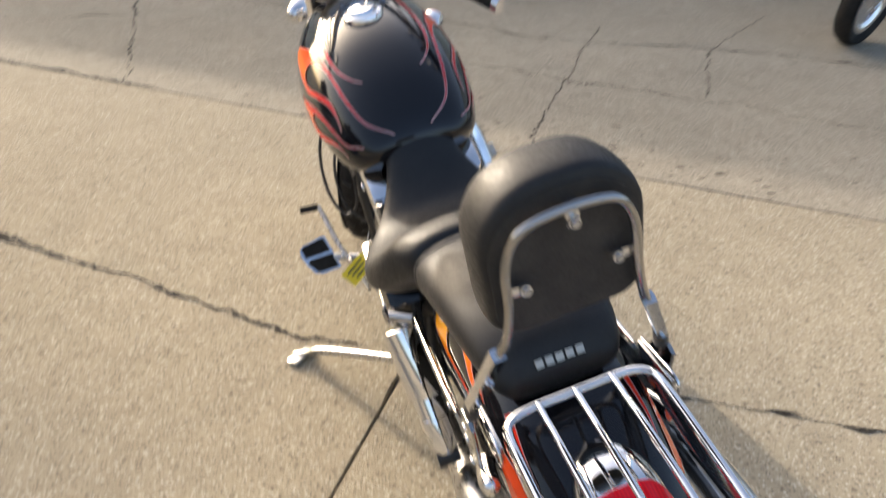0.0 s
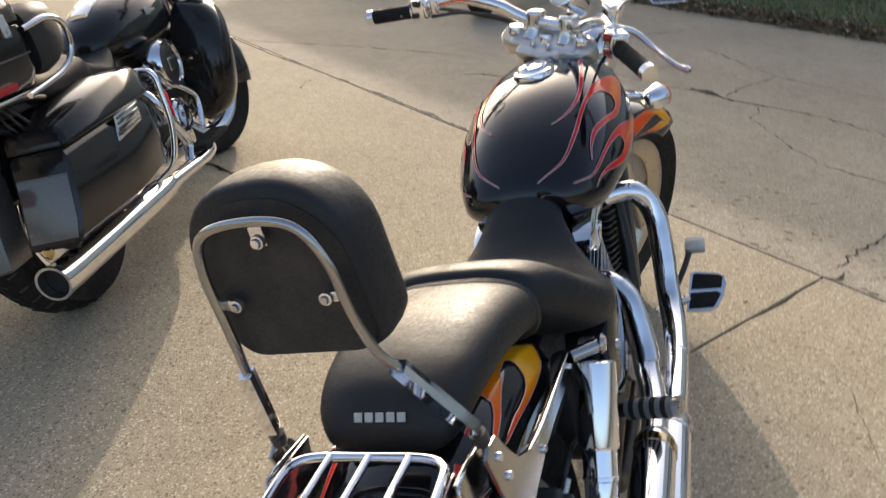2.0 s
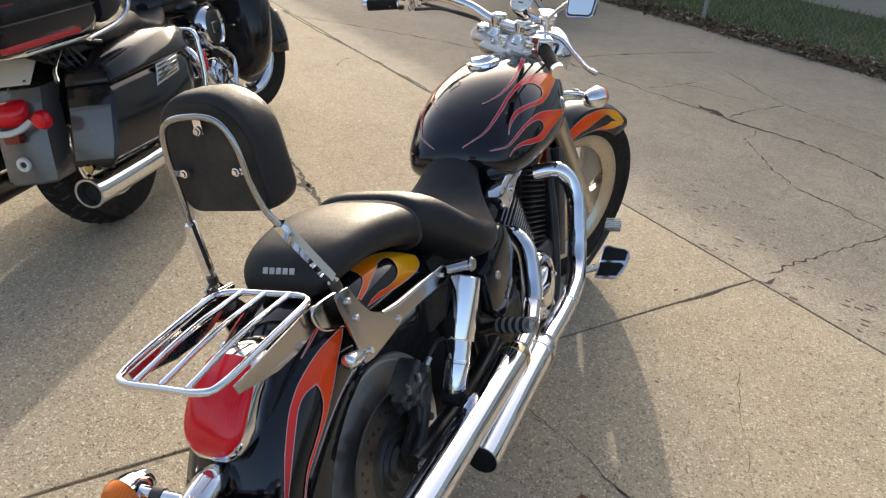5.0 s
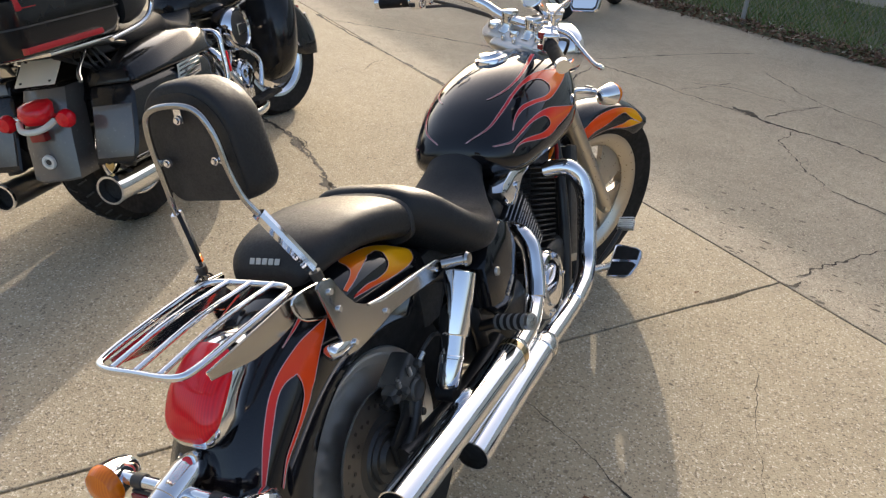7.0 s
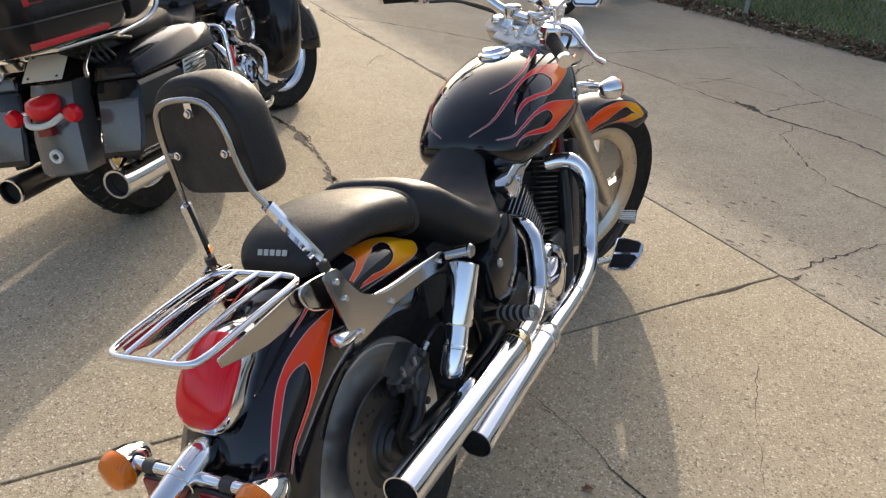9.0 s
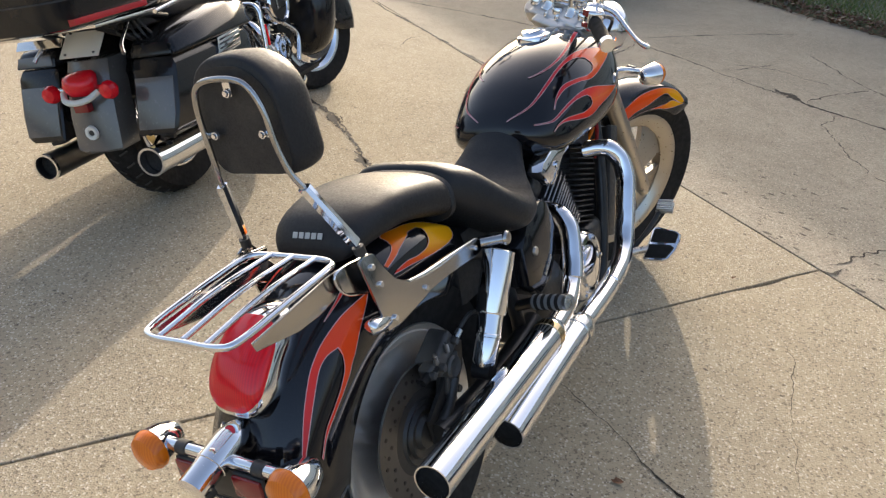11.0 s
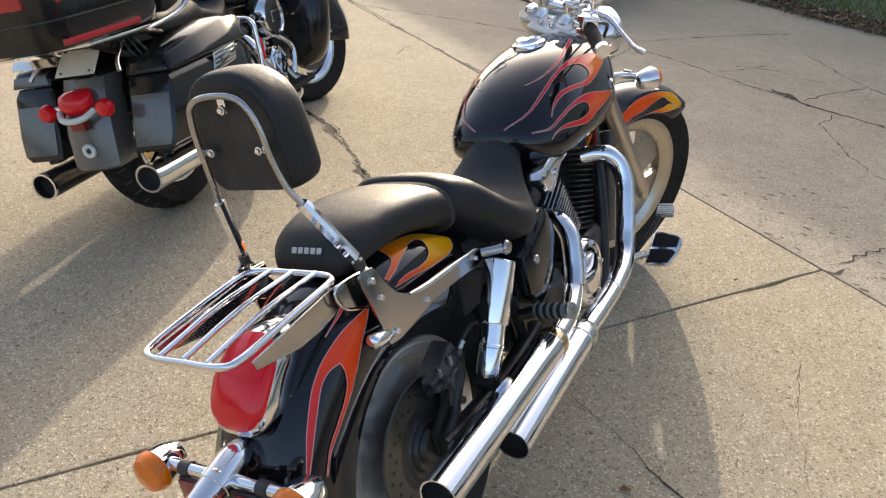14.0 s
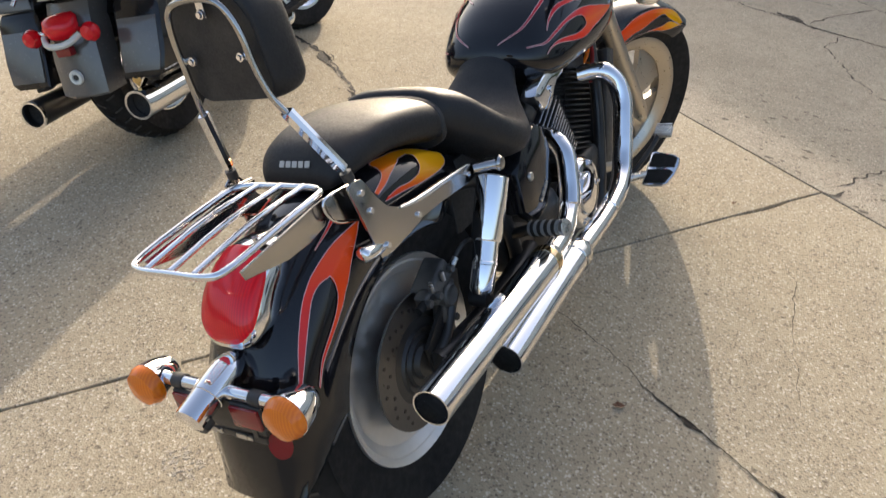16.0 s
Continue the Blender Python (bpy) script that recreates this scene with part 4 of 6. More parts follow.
# exhaust
up = part("exhaust_pipe", tube([(0.10, 0.720, 0.540), (0.140, 0.708, 0.533), (0.167, 0.688, 0.505), (0.184, 0.652, 0.440), (0.193, 0.612, 0.395), (0.210, 0.53, 0.375), (0.22, 0.40, 0.370)], 0.0240, 18), chrome, bike, "chrome exhaust pipe")
part("muffler", tube([(0.219, 0.43, 0.371), (0.2195, 0.41, 0.371), (0.220, 0.36, 0.371), (0.2225, 0.1, 0.374), (0.227, -0.118, 0.378)], [0.028, 0.035, 0.036, 0.036, 0.035], 28, 5, hollow=0.003), chrome, up)
part("heat_shield", tube([(0.148, 0.704, 0.529), (0.172, 0.684, 0.501), (0.188, 0.650, 0.438), (0.195, 0.622, 0.402)], 0.0256, 16), chrome, up)
low = part("exhaust_pipe", tube([(0.09, 1.020, 0.604), (0.125, 1.036, 0.606), (0.160, 1.048, 0.598), (0.185, 1.056, 0.565), (0.199, 1.048, 0.522), (0.204, 1.028, 0.48), (0.207, 1.003, 0.43), (0.209, 0.978, 0.383), (0.214, 0.940, 0.345), (0.224, 0.87, 0.325), (0.234, 0.75, 0.318), (0.236, 0.52, 0.318)], 0.0245, 18), chrome, bike, "chrome exhaust pipe")
part("muffler", tube([(0.236, 0.56, 0.318), (0.236, 0.54, 0.318), (0.236, 0.49, 0.318), (0.237, 0.3, 0.312), (0.238, 0.128, 0.303)], [0.028, 0.034, 0.035, 0.035, 0.034], 28, 5, hollow=0.003), chrome, low)
# added dark discs stand in for the shade inside both pipes
part("bore_plug", tube([(0.2372, 0.180, 0.3055), (0.2372, 0.172, 0.305)], 0.0315, 24), bore_shade, low)
part("bore_plug", tube([(0.2262, -0.066, 0.3772), (0.2262, -0.074, 0.3774)], 0.0325, 24), bore_shade, up)
part("heat_shield", tube([(0.140, 1.042, 0.604), (0.163, 1.049, 0.597), (0.188, 1.057, 0.564), (0.202, 1.049, 0.521), (0.207, 1.029, 0.48), (0.210, 1.004, 0.43), (0.212, 0.979, 0.383), (0.217, 0.941, 0.346), (0.227, 0.87, 0.326), (0.235, 0.77, 0.319)], [0.0250] + [0.0265] * 8 + [0.0255], 16), chrome, low)
part("pipe_clamp", tube([(0.22, 0.405, 0.371), (0.22, 0.385, 0.371)], 0.0372, 24), blued_chrome, up)
part("pipe_clamp", tube([(0.236, 0.53, 0.318), (0.236, 0.505, 0.318)], 0.0375, 24), brushed, low)

# pegs, boards, pedals
for sx in (-1, 1):
    bx = pose(sx * 0.285, 1.070, 0.306, 46, 0, 0) @ Matrix.Diagonal((0.88, 0.90, 1, 1))
    def board_ring(k, z):
        pts = [(-0.052, -0.056), (0.012, -0.058), (0.032, -0.050), (0.050, -0.020), (0.060, 0.015), (0.058, 0.036), (0.044, 0.046), (-0.020, 0.058), (-0.032, 0.054)]
        return [Vector((sx * x * k, y * k, z)) for x, y in pts]
    board = part("floorboard", loft([board_ring(0.94, -0.012), board_ring(1.0, -0.006), board_ring(1.0, 0.002), board_ring(0.97, 0.005)]), chrome, bike, "chrome foot board with rubber pads", xf=bx)
    for y0, y1 in ((0.005, 0.050), (-0.050, -0.005)):
        pad = [(-0.044, y0), (0.022, y0 + 0.002), (0.044, y1 - 0.008), (0.034, y1), (-0.036, y1)] if y0 < 0 else [(-0.034, y0), (0.046, y0), (0.052, y1 - 0.016), (0.040, y1 - 0.008), (-0.020, y1), (-0.026, y1 - 0.004)]
        part("rubber_pad", loft([[Vector((sx * x, y, z)) for x, y in pad] for z in (0.004, 0.008, 0.0085)]), rubber, board, xf=bx)
    part("board_arm", tube([(sx * 0.17, 1.02, 0.285), (sx * 0.22, 1.05, 0.290), (sx * 0.25, 1.06, 0.294)], 0.011, 12), satin, board)
    # the pegs: folded out on one side, folded up on the other
    p0, p1 = (Vector((0.18, 0.435, 0.430)), Vector((0.272, 0.414, 0.449))) if sx > 0 else (Vector((-0.165, 0.435, 0.43)), Vector((-0.150, 0.470, 0.515)))
    peg = part("passenger_peg", tube([p0, p0.lerp(p1, 0.9)], 0.0180, 16), peg_grey, bike, "ribbed rubber passenger peg")
    for k in range(4):
        part("peg_ring", tube([p0.lerp(p1, 0.09 + k * 0.20), p0.lerp(p1, 0.185 + k * 0.20)], 0.0190, 16), rubber, peg)
    part("peg_cap", tube([p0.lerp(p1, 0.88), p0.lerp(p1, 0.90), p0.lerp(p1, 0.99), p1], [0.017, 0.019, 0.0185, 0.012], 18, smooth=False), satin, peg)
    part("peg_mount", tube([(sx * 0.12, 0.46, 0.40), p0], 0.013, 12), black_metal, peg)
pedal = part("brake_pedal", box((0.050, 0.036, 0.012), (0.268, 1.192, 0.372), 0.003, (30, 0, 0)), satin, bike, "ribbed brake pedal")
part("pedal_arm", tube([(0.255, 1.185, 0.365), (0.235, 1.14, 0.33), (0.19, 1.05, 0.27)], 0.0075, 10), black_metal, pedal)
for k in range(5):
    part("rib", box((0.046, 0.0035, 0.004), (0.268, 1.178 + k * 0.007, 0.371 + k * 0.004 - 0.002 + 0.006), 0.001, (30, 0, 0), 1), white_dial, pedal)
shift = part("shift_lever", tube([(-0.17, 0.95, 0.27), (-0.22, 1.05, 0.30), (-0.245, 1.20, 0.365), (-0.25, 1.215, 0.37)], 0.007, 10), satin, bike, "shift lever with rubber peg")
part("shift_peg", tube([(-0.25, 1.215, 0.372), (-0.30, 1.22, 0.376)], 0.010, 12), rubber, shift)
part("shift_rod", tube([(-0.21, 1.03, 0.295), (-0.19, 0.82, 0.33)], 0.005, 8), chrome, shift)
stand = part("kickstand", tube([(-0.155, 0.66, 0.20), (-0.22, 0.73, 0.185), (-0.36, 0.87, 0.150), (-0.405, 0.905, 0.130), (-0.440, 0.925, 0.124)], [0.013, 0.0115, 0.0105, 0.011, 0.010], 12), satin, bike, "steel kickstand, folded out")
part("stand_foot", box((0.075, 0.035, 0.010), (-0.425, 0.915, 0.122), 0.004, (0, 12, 40)), satin, stand)
part("stand_pivot", joined(lathe([(0, -0.03), (0.024, -0.03), (0.024, 0.03), (0, 0.03)], "z", 18, (-0.15, 0.655, 0.20)), box((0.05, 0.07, 0.07), (-0.125, 0.66, 0.20), 0.008)), black_metal, stand)
tag = part("price_tag", plate([(-0.035, -0.022), (0.035, -0.022), (0.035, 0.018), (0.02, 0.022), (-0.035, 0.022)], 0.0015, "xy", 0, 0), tag_yellow, bike, "yellow paper tag on a string", xf=pose(-0.200, 0.720, 0.470, 25, -20, 25))
for k in range(3):
    part("tag_line", box((0.05 - 0.008 * k, 0.004, 0.0006), (0, 0.010 - 0.011 * k, 0.0012), 0), black_plastic, tag, xf=pose(-0.200, 0.720, 0.470, 25, -20, 25))
part("string", tube([(-0.178, 0.740, 0.480), (-0.165, 0.75, 0.50), (-0.15, 0.74, 0.54)], 0.0012, 6), white_dial, tag)

# front end, turned to the right
for sx in (-1, 1):
    a, b = Vector((sx * 0.096, 1.170, 0.974)), Vector((sx * 0.096, AXF[0] + 0.01, AXF[1] + 0.0))
    fork = part("fork_leg", tube([a, a.lerp(b, 0.28)], 0.0205, 20), chrome, bike, "fork leg", xf=STEER)
    part("fork_slider", tube([a.lerp(b, 0.25), a.lerp(b, 0.27), a.lerp(b, 0.95), a.lerp(b, 1.0), a.lerp(b, 1.04)], [0.024, 0.0275, 0.0275, 0.026, 0.016], 20, smooth=False), tan_metal, fork, "cast aluminium fork slider", xf=STEER)
    part("fork_cap", bolt((a.x, a.y, a.z), "z", 0.019, 0.016), chrome, fork, xf=STEER)
    stem = part("signal_stem", tube([(sx * 0.100, 1.290, 0.803), (sx * 0.118, 1.36, 0.803), (sx * 0.158, 1.392, 0.803)], 0.009, 12), chrome, bike, xf=STEER)
    part("collar", tube([(sx * 0.112, 1.375, 0.803), (sx * 0.134, 1.383, 0.803)], 0.0125, 14), black_plastic, stem, xf=STEER)
    signal(bike, (sx * 0.187, 1.405, 0.803), 1, 0.034, STEER)
    part("front_caliper", box((0.05, 0.06, 0.11), (sx * 0.085, 1.45, 0.40), 0.014, (-25, 0, 0), 3), satin, bike, xf=STEER)
part("fork_axle", tube([(-0.12, *AXF), (0.12, *AXF)], 0.012, 14), satin, bike, xf=STEER)
part("triple_clamp", joined(box((0.200, 0.070, 0.034), (0, 1.172, 0.960), 0.015, (33, 0, 0), 4), box((0.13, 0.098, 0.030), (0, 1.166, 0.956), 0.014, (33, 0, 0), 4), *[tube([(q * 0.098, 1.186, 0.938), (q * 0.098, 1.168, 0.966), (q * 0.098, 1.163, 0.973)], [0.034, 0.034, 0.028], 24) for q in (-1, 1)], box((0.25, 0.07, 0.03), (0, 1.285, 0.765), 0.012, (33, 0, 0), 3)), cast_silver, bike, "satin silver triple clamp", xf=STEER)
for x, y in ((-0.022, 1.140), (0.022, 1.140), (-0.022, 1.188), (0.022, 1.188), (-0.072, 1.18), (0.072, 1.18)):
    part("clamp_bolt", bolt((x, y, 0.980 + (y - 1.172) * 0.65), "z", 0.007, 0.010), chrome, bike, xf=STEER)
part("steering_nut", bolt((0, 1.165, 0.968), "z", 0.018, 0.016), chrome, bike, xf=STEER)
lampb = part("headlight", lathe([(0, -0.105), (0.03, -0.100), (0.056, -0.078), (0.074, -0.03), (0.080, 0.02), (0.076, 0.028), (0, 0.028)], "y", 36, (0.0, 1.365, 0.900)), chrome, bike, "chrome headlight", xf=STEER)
part("headlight_glass", lathe([(0, 0.0), (0.075, 0.028), (0.055, 0.038), (0, 0.042)], "y", 32, (0.0, 1.365, 0.900)), mirror_glass, lampb, xf=STEER)
half = [(0.378, 0.951, 1.010), (0.335, 0.974, 1.018), (0.29, 1.000, 1.028), (0.25, 1.045, 1.046), (0.205, 1.095, 1.054), (0.14, 1.150, 1.035), (0.09, 1.175, 1.012), (0.05, 1.185, 1.003)]
handlebar = part("handlebar", tube(half + [(-x, y, z) for x, y, z in half[::-1]], 0.0150, 16, 5), chrome, bike, "wide chrome handlebar", xf=STEER)
for sx in (-1, 1):
    part("riser", tube([(sx * 0.048, 1.172, 0.962), (sx * 0.047, 1.182, 0.990), (sx * 0.047, 1.184, 1.02)], [0.024, 0.020, 0.0235], 18, 4), satin_bright, handlebar, xf=STEER)
    part("riser_cap", box((0.036, 0.044, 0.026), (sx * 0.047, 1.185, 1.018), 0.010, seg=3), satin_bright, handlebar, xf=STEER)
    grip = part("grip", tube([(sx * 0.288, 1.001, 1.028), (sx * 0.294, 0.998, 1.027), (sx * 0.372, 0.954, 1.011)], [0.0175, 0.0170, 0.0170], 18, smooth=False), rubber, handlebar, "black rubber grip", xf=STEER)
    part("bar_end", tube([(sx * 0.372, 0.954, 1.011), (sx * 0.385, 0.9466, 1.0083)], 0.0180, 18), chrome, handlebar, xf=STEER)
    part("switch_housing", joined(box((0.040, 0.042, 0.052), (sx * 0.270, 1.014, 1.034), 0.010, (0, sx * 10, sx * -30), 3), box((0.022, 0.04, 0.042), (sx * 0.246, 1.040, 1.043), 0.009, (0, sx * 10, sx * -35), 3)), chrome, handlebar, "polished switch housing", xf=STEER)
    part("switch", joined(box((0.018, 0.014, 0.016), (sx * 0.264, 0.994, 1.050), 0.003), box((0.016, 0.014, 0.012), (sx * 0.266, 0.992, 1.022), 0.003)), red_dark if sx > 0 else black_plastic, handlebar, xf=STEER)
    part("control_lever", tube([(sx * 0.245, 1.070, 1.050), (sx * 0.280, 1.076, 1.044), (sx * 0.330, 1.070, 1.020), (sx * 0.380, 1.063, 0.999), (sx * 0.405, 1.064, 0.994), (sx * 0.412, 1.062, 0.995)], [0.0075, 0.0065, 0.0056, 0.0052, 0.0068, 0.004], 12), chrome, handlebar, xf=STEER)
    mst = part("mirror", tube([(sx * 0.25, 1.045, 1.06), (sx * 0.253, 1.047, 1.095), (sx * 0.285, 1.052, 1.13), (sx * 0.318, 1.05, 1.155), (sx * 0.34, 1.04, 1.165)], 0.0048, 10), chrome, bike, "rectangular chrome mirror", xf=STEER)
    mx = STEER @ (pose(0.366, 1.025, 1.170, -24, -9, 12) if sx > 0 else pose(-0.372, 1.025, 1.168, -46, 4, 34))
    ring = lambda k, y: [Vector((x * k * 0.97, y, z * k * 0.94)) for x, z in ((-0.030, -0.048), (-0.036, -0.041), (-0.038, 0.0), (-0.036, 0.040), (-0.030, 0.047), (0.028, 0.048), (0.035, 0.042), (0.038, 0.004), (0.033, -0.042), (0.026, -0.049))]
    part("mirror_shell", loft([ring(0.6, 0.022), ring(0.95, 0.012), ring(1.0, 0.0), ring(0.97, -0.005)]), chrome, mst, xf=mx)
    part("mirror_rim", loft([ring(1.03, 0.003), ring(1.05, -0.001), ring(1.03, -0.0058)]), chrome, mst, xf=mx)
    # black ring that draws the dark gap between rim and glass
    part("mirror_gap", loft([ring(0.99, -0.0045), ring(0.99, -0.0062)]), black_plastic, mst, xf=mx)
    part("mirror_glass", loft([ring(0.90, -0.0055), ring(0.90, -0.0072)]), mirror_glass, mst, xf=mx)
part("brake_reservoir", joined(box((0.042, 0.036, 0.026), (0.215, 1.085, 1.080), 0.008, (0, 10, -35), 3), box((0.046, 0.040, 0.006), (0.215, 1.085, 1.095), 0.003, (0, 10, -35))), chrome, handlebar, "chrome brake reservoir", xf=STEER)
gx = STEER @ pose(0.0, 1.235, 1.070, 54, 0, 0)
gauge = part("speedometer", lathe([(0, -0.095), (0.022, -0.092), (0.031, -0.075), (0.035, -0.02), (0.040, 0.0), (0.041, 0.012), (0.037, 0.014), (0.036, 0.009), (0, 0.009)], "z", 36), chrome, bike, "round chrome speedometer with white dial", xf=gx)
part("dial", lathe([(0, 0.0095), (0.0355, 0.0095), (0.0355, 0.0105), (0, 0.0105)], "z", 32), white_dial, gauge, "white dial", xf=gx)
part("dial_mark", joined(box((0.018, 0.004, 0.0006), (0, -0.012, 0.0112), 0), box((0.022, 0.003, 0.0006), (0, 0.014, 0.0112), 0), *[box((0.0012, 0.006, 0.0006), (0.030 * math.cos(a), 0.030 * math.sin(a), 0.0112), 0, (0, 0, math.degrees(a) - 90)) for a in np.linspace(-0.6, 3.7, 15)]), black_plastic, gauge, xf=gx)
part("needle", box((0.0015, 0.024, 0.0006), (0.006, 0.008, 0.0118), 0, (0, 0, -40)), red_dark, gauge, xf=gx)
part("gauge_stem", tube([(0.005, 1.26, 1.02), (0.004, 1.25, 0.95)], 0.012, 14), chrome, gauge, xf=STEER)
for sx in (-1, 1):
    part("control_cable", tube([(sx * 0.26, 1.06, 1.03), (sx * 0.20, 1.15, 1.005), (sx * 0.13, 1.25, 0.96), (sx * 0.07, 1.28, 0.86), (sx * 0.07, 1.22, 0.78)], 0.005, 8), black_plastic, bike, xf=STEER)
    part("control_cable", tube([(sx * 0.25, 1.03, 1.015), (sx * 0.19, 1.10, 1.02), (sx * 0.12, 1.20, 0.985), (sx * 0.07, 1.24, 0.90), (sx * 0.06, 1.20, 0.80)], 0.0045, 8), black_plastic, bike, xf=STEER)
# hoses that hang under the tank's left side
part("cable", tube([(-0.14, 1.10, 0.70), (-0.19, 1.09, 0.60), (-0.205, 1.06, 0.50), (-0.185, 1.02, 0.44), (-0.15, 1.00, 0.46), (-0.13, 1.0, 0.55)], 0.0042, 8), black_plastic, bike)
part("cable", tube([(-0.13, 1.04, 0.66), (-0.17, 1.03, 0.57), (-0.175, 1.00, 0.48), (-0.14, 0.96, 0.43)], 0.0038, 8), black_plastic, bike)


# ---- flames painted on tank and fenders ----
from mathutils.bvhtree import BVHTree


def surface_of(ob):
    """The outer skin of a tank or fender (a fender's rings hold 11 outer and 11 inner points)."""
    me = ob.data
    outer = [tuple(p.vertices) for p in me.polygons if "fender" not in ob.name or all(v % 22 < 11 for v in p.vertices)]
    return BVHTree.FromPolygons([v.co for v in me.vertices], outer)


def ribbon(tree, rows, side=1, across=4, lift=0.0012, shift=0.0, width=None):
    """A painted band on a surface: rows of x, y, z, width, colour run; side -1: mirrored."""
    line = curve_pts(rows, 7)
    co = [tree.find_nearest(Vector((side * q[0], q[1], q[2]))) for q in line]
    bm = bmesh.new()
    run = bm.verts.layers.float.new("run")
    strips = []
    for k, (p, q) in enumerate(zip(co, line)):
        t = co[min(k + 1, len(co) - 1)][0] - co[max(k - 1, 0)][0]
        s = p[1].cross(t).normalized()
        w = max(0.001, q[3])
        strip = []
        for u in np.linspace(-1, 1, across):
            o = (u * w / 2) if width is None else (shift * w / 2 + u * width / 2)
            hit = tree.find_nearest(p[0] + s * o)
            v = bm.verts.new(hit[0] + hit[1] * lift)
            v[run] = min(1, max(0, q[4])) * 0.88
            strip.append(v)
        strips.append(strip)
    for a, b in zip(strips, strips[1:]):
        for k in range(across - 1):
            bm.faces.new((a[k], a[k + 1], b[k + 1], b[k]))
    return bm


def flame(target, rows, sides=(1, -1), xf=None):
    tree = surface_of(target)
    for side in sides:
        fl = part("flame", ribbon(tree, rows, side), flame_paint, target, "orange and red painted flame")
        part("pinstripe", joined(ribbon(tree, rows, side, 2, 0.0018, -1, 0.0011), ribbon(tree, rows, side, 2, 0.0018, 1, 0.0011)), pinstripe, fl, "pale pink pinstripe")


def patch(tree, one, two, runs, across=13, lift=0.0015):
    """A painted area on a surface between two edge lines."""
    a, b = curve_pts([(*p, r) for p, r in zip(one, runs)], 6), curve_pts([(*p, r) for p, r in zip(two, runs)], 6)
    bm = bmesh.new()
    run = bm.verts.layers.float.new("run")
    strips = []
    for p, q in zip(a, b):
        strip = []
        for u in np.linspace(0, 1, across):
            hit = tree.find_nearest(Vector(p[:3]).lerp(Vector(q[:3]), u))
            v = bm.verts.new(hit[0] + hit[1] * lift)
            v[run] = min(1, max(0, p[3])) * 0.88
            strip.append(v)
        strips.append(strip)
    for p, q in zip(strips, strips[1:]):
        for k in range(across - 1):
            bm.faces.new((p[k], p[k + 1], q[k + 1], q[k]))
    return bm


def painted(target, bands, sides=(1, -1)):
    """Bands of (edge, edge, runs, rows of the second edge without a stripe), one flame."""
    tree = surface_of(target)
    for side in sides:
        flip = lambda pts: [(side * x, y, z) for x, y, z in pts]
        areas, lines = [], []
        for one, two, runs, skip in bands:
            areas.append(patch(tree, flip(one), flip(two), runs))
            for pts in (flip(one), flip(two)[skip:]):
                lines.append(ribbon(tree, [(*p, 0.002, 1) for p in pts], 1, 2, 0.0021, 0, 0.0014))
        fl = part("flame", joined(*areas), flame_paint, target, "orange and red painted flame")
        part("pinstripe", joined(*lines), pinstripe, fl, "pale pink pinstripe")


painted(tank, [([(0.038, 0.685, 0.777), (0.084, 0.721, 0.803), (0.103, 0.780, 0.837), (0.110, 0.828, 0.859), (0.117, 0.882, 0.877), (0.126, 0.949, 0.888), (0.140, 1.016, 0.884), (0.151, 1.074, 0.874)],
                [(0.040, 0.685, 0.777), (0.088, 0.721, 0.801), (0.110, 0.785, 0.835), (0.117, 0.837, 0.858), (0.124, 0.883, 0.872), (0.134, 0.925, 0.876), (0.145, 0.955, 0.870), (0.157, 0.965, 0.857)], [0.86, 0.80, 0.74, 0.70, 0.66, 0.56, 0.44, 0.34], 0),
               ([(0.151, 1.074, 0.874), (0.160, 1.095, 0.857), (0.170, 1.021, 0.840), (0.171, 0.933, 0.823), (0.158, 0.867, 0.826), (0.143, 0.819, 0.822), (0.135, 0.779, 0.805), (0.135, 0.756, 0.786)],
                [(0.156, 0.968, 0.859), (0.163, 0.964, 0.848), (0.167, 0.947, 0.838), (0.164, 0.912, 0.833), (0.152, 0.866, 0.835), (0.137, 0.819, 0.830), (0.132, 0.781, 0.811), (0.134, 0.754, 0.786)], [0.28, 0.26, 0.34, 0.48, 0.58, 0.66, 0.74, 0.84], 0)])
painted(tank, [([(0.103, 0.697, 0.764), (0.133, 0.733, 0.764), (0.145, 0.769, 0.778), (0.154, 0.807, 0.792), (0.166, 0.860, 0.804), (0.176, 0.914, 0.804), (0.184, 0.977, 0.792), (0.183, 1.074, 0.772)],
                [(0.106, 0.698, 0.762), (0.136, 0.735, 0.761), (0.149, 0.773, 0.774), (0.159, 0.813, 0.787), (0.167, 0.845, 0.792), (0.173, 0.876, 0.791), (0.177, 0.889, 0.783), (0.179, 0.893, 0.775)], [0.86, 0.80, 0.74, 0.70, 0.66, 0.60, 0.48, 0.36], 0),
               ([(0.183, 1.074, 0.772), (0.187, 1.016, 0.761), (0.185, 0.938, 0.751), (0.179, 0.879, 0.739), (0.169, 0.825, 0.743), (0.155, 0.777, 0.751), (0.145, 0.748, 0.748), (0.139, 0.732, 0.737)],
                [(0.178, 0.891, 0.778), (0.180, 0.893, 0.767), (0.178, 0.875, 0.759), (0.173, 0.846, 0.755), (0.164, 0.809, 0.758), (0.153, 0.773, 0.758), (0.144, 0.746, 0.750), (0.138, 0.731, 0.738)], [0.30, 0.38, 0.46, 0.54, 0.60, 0.68, 0.76, 0.84], 0)])
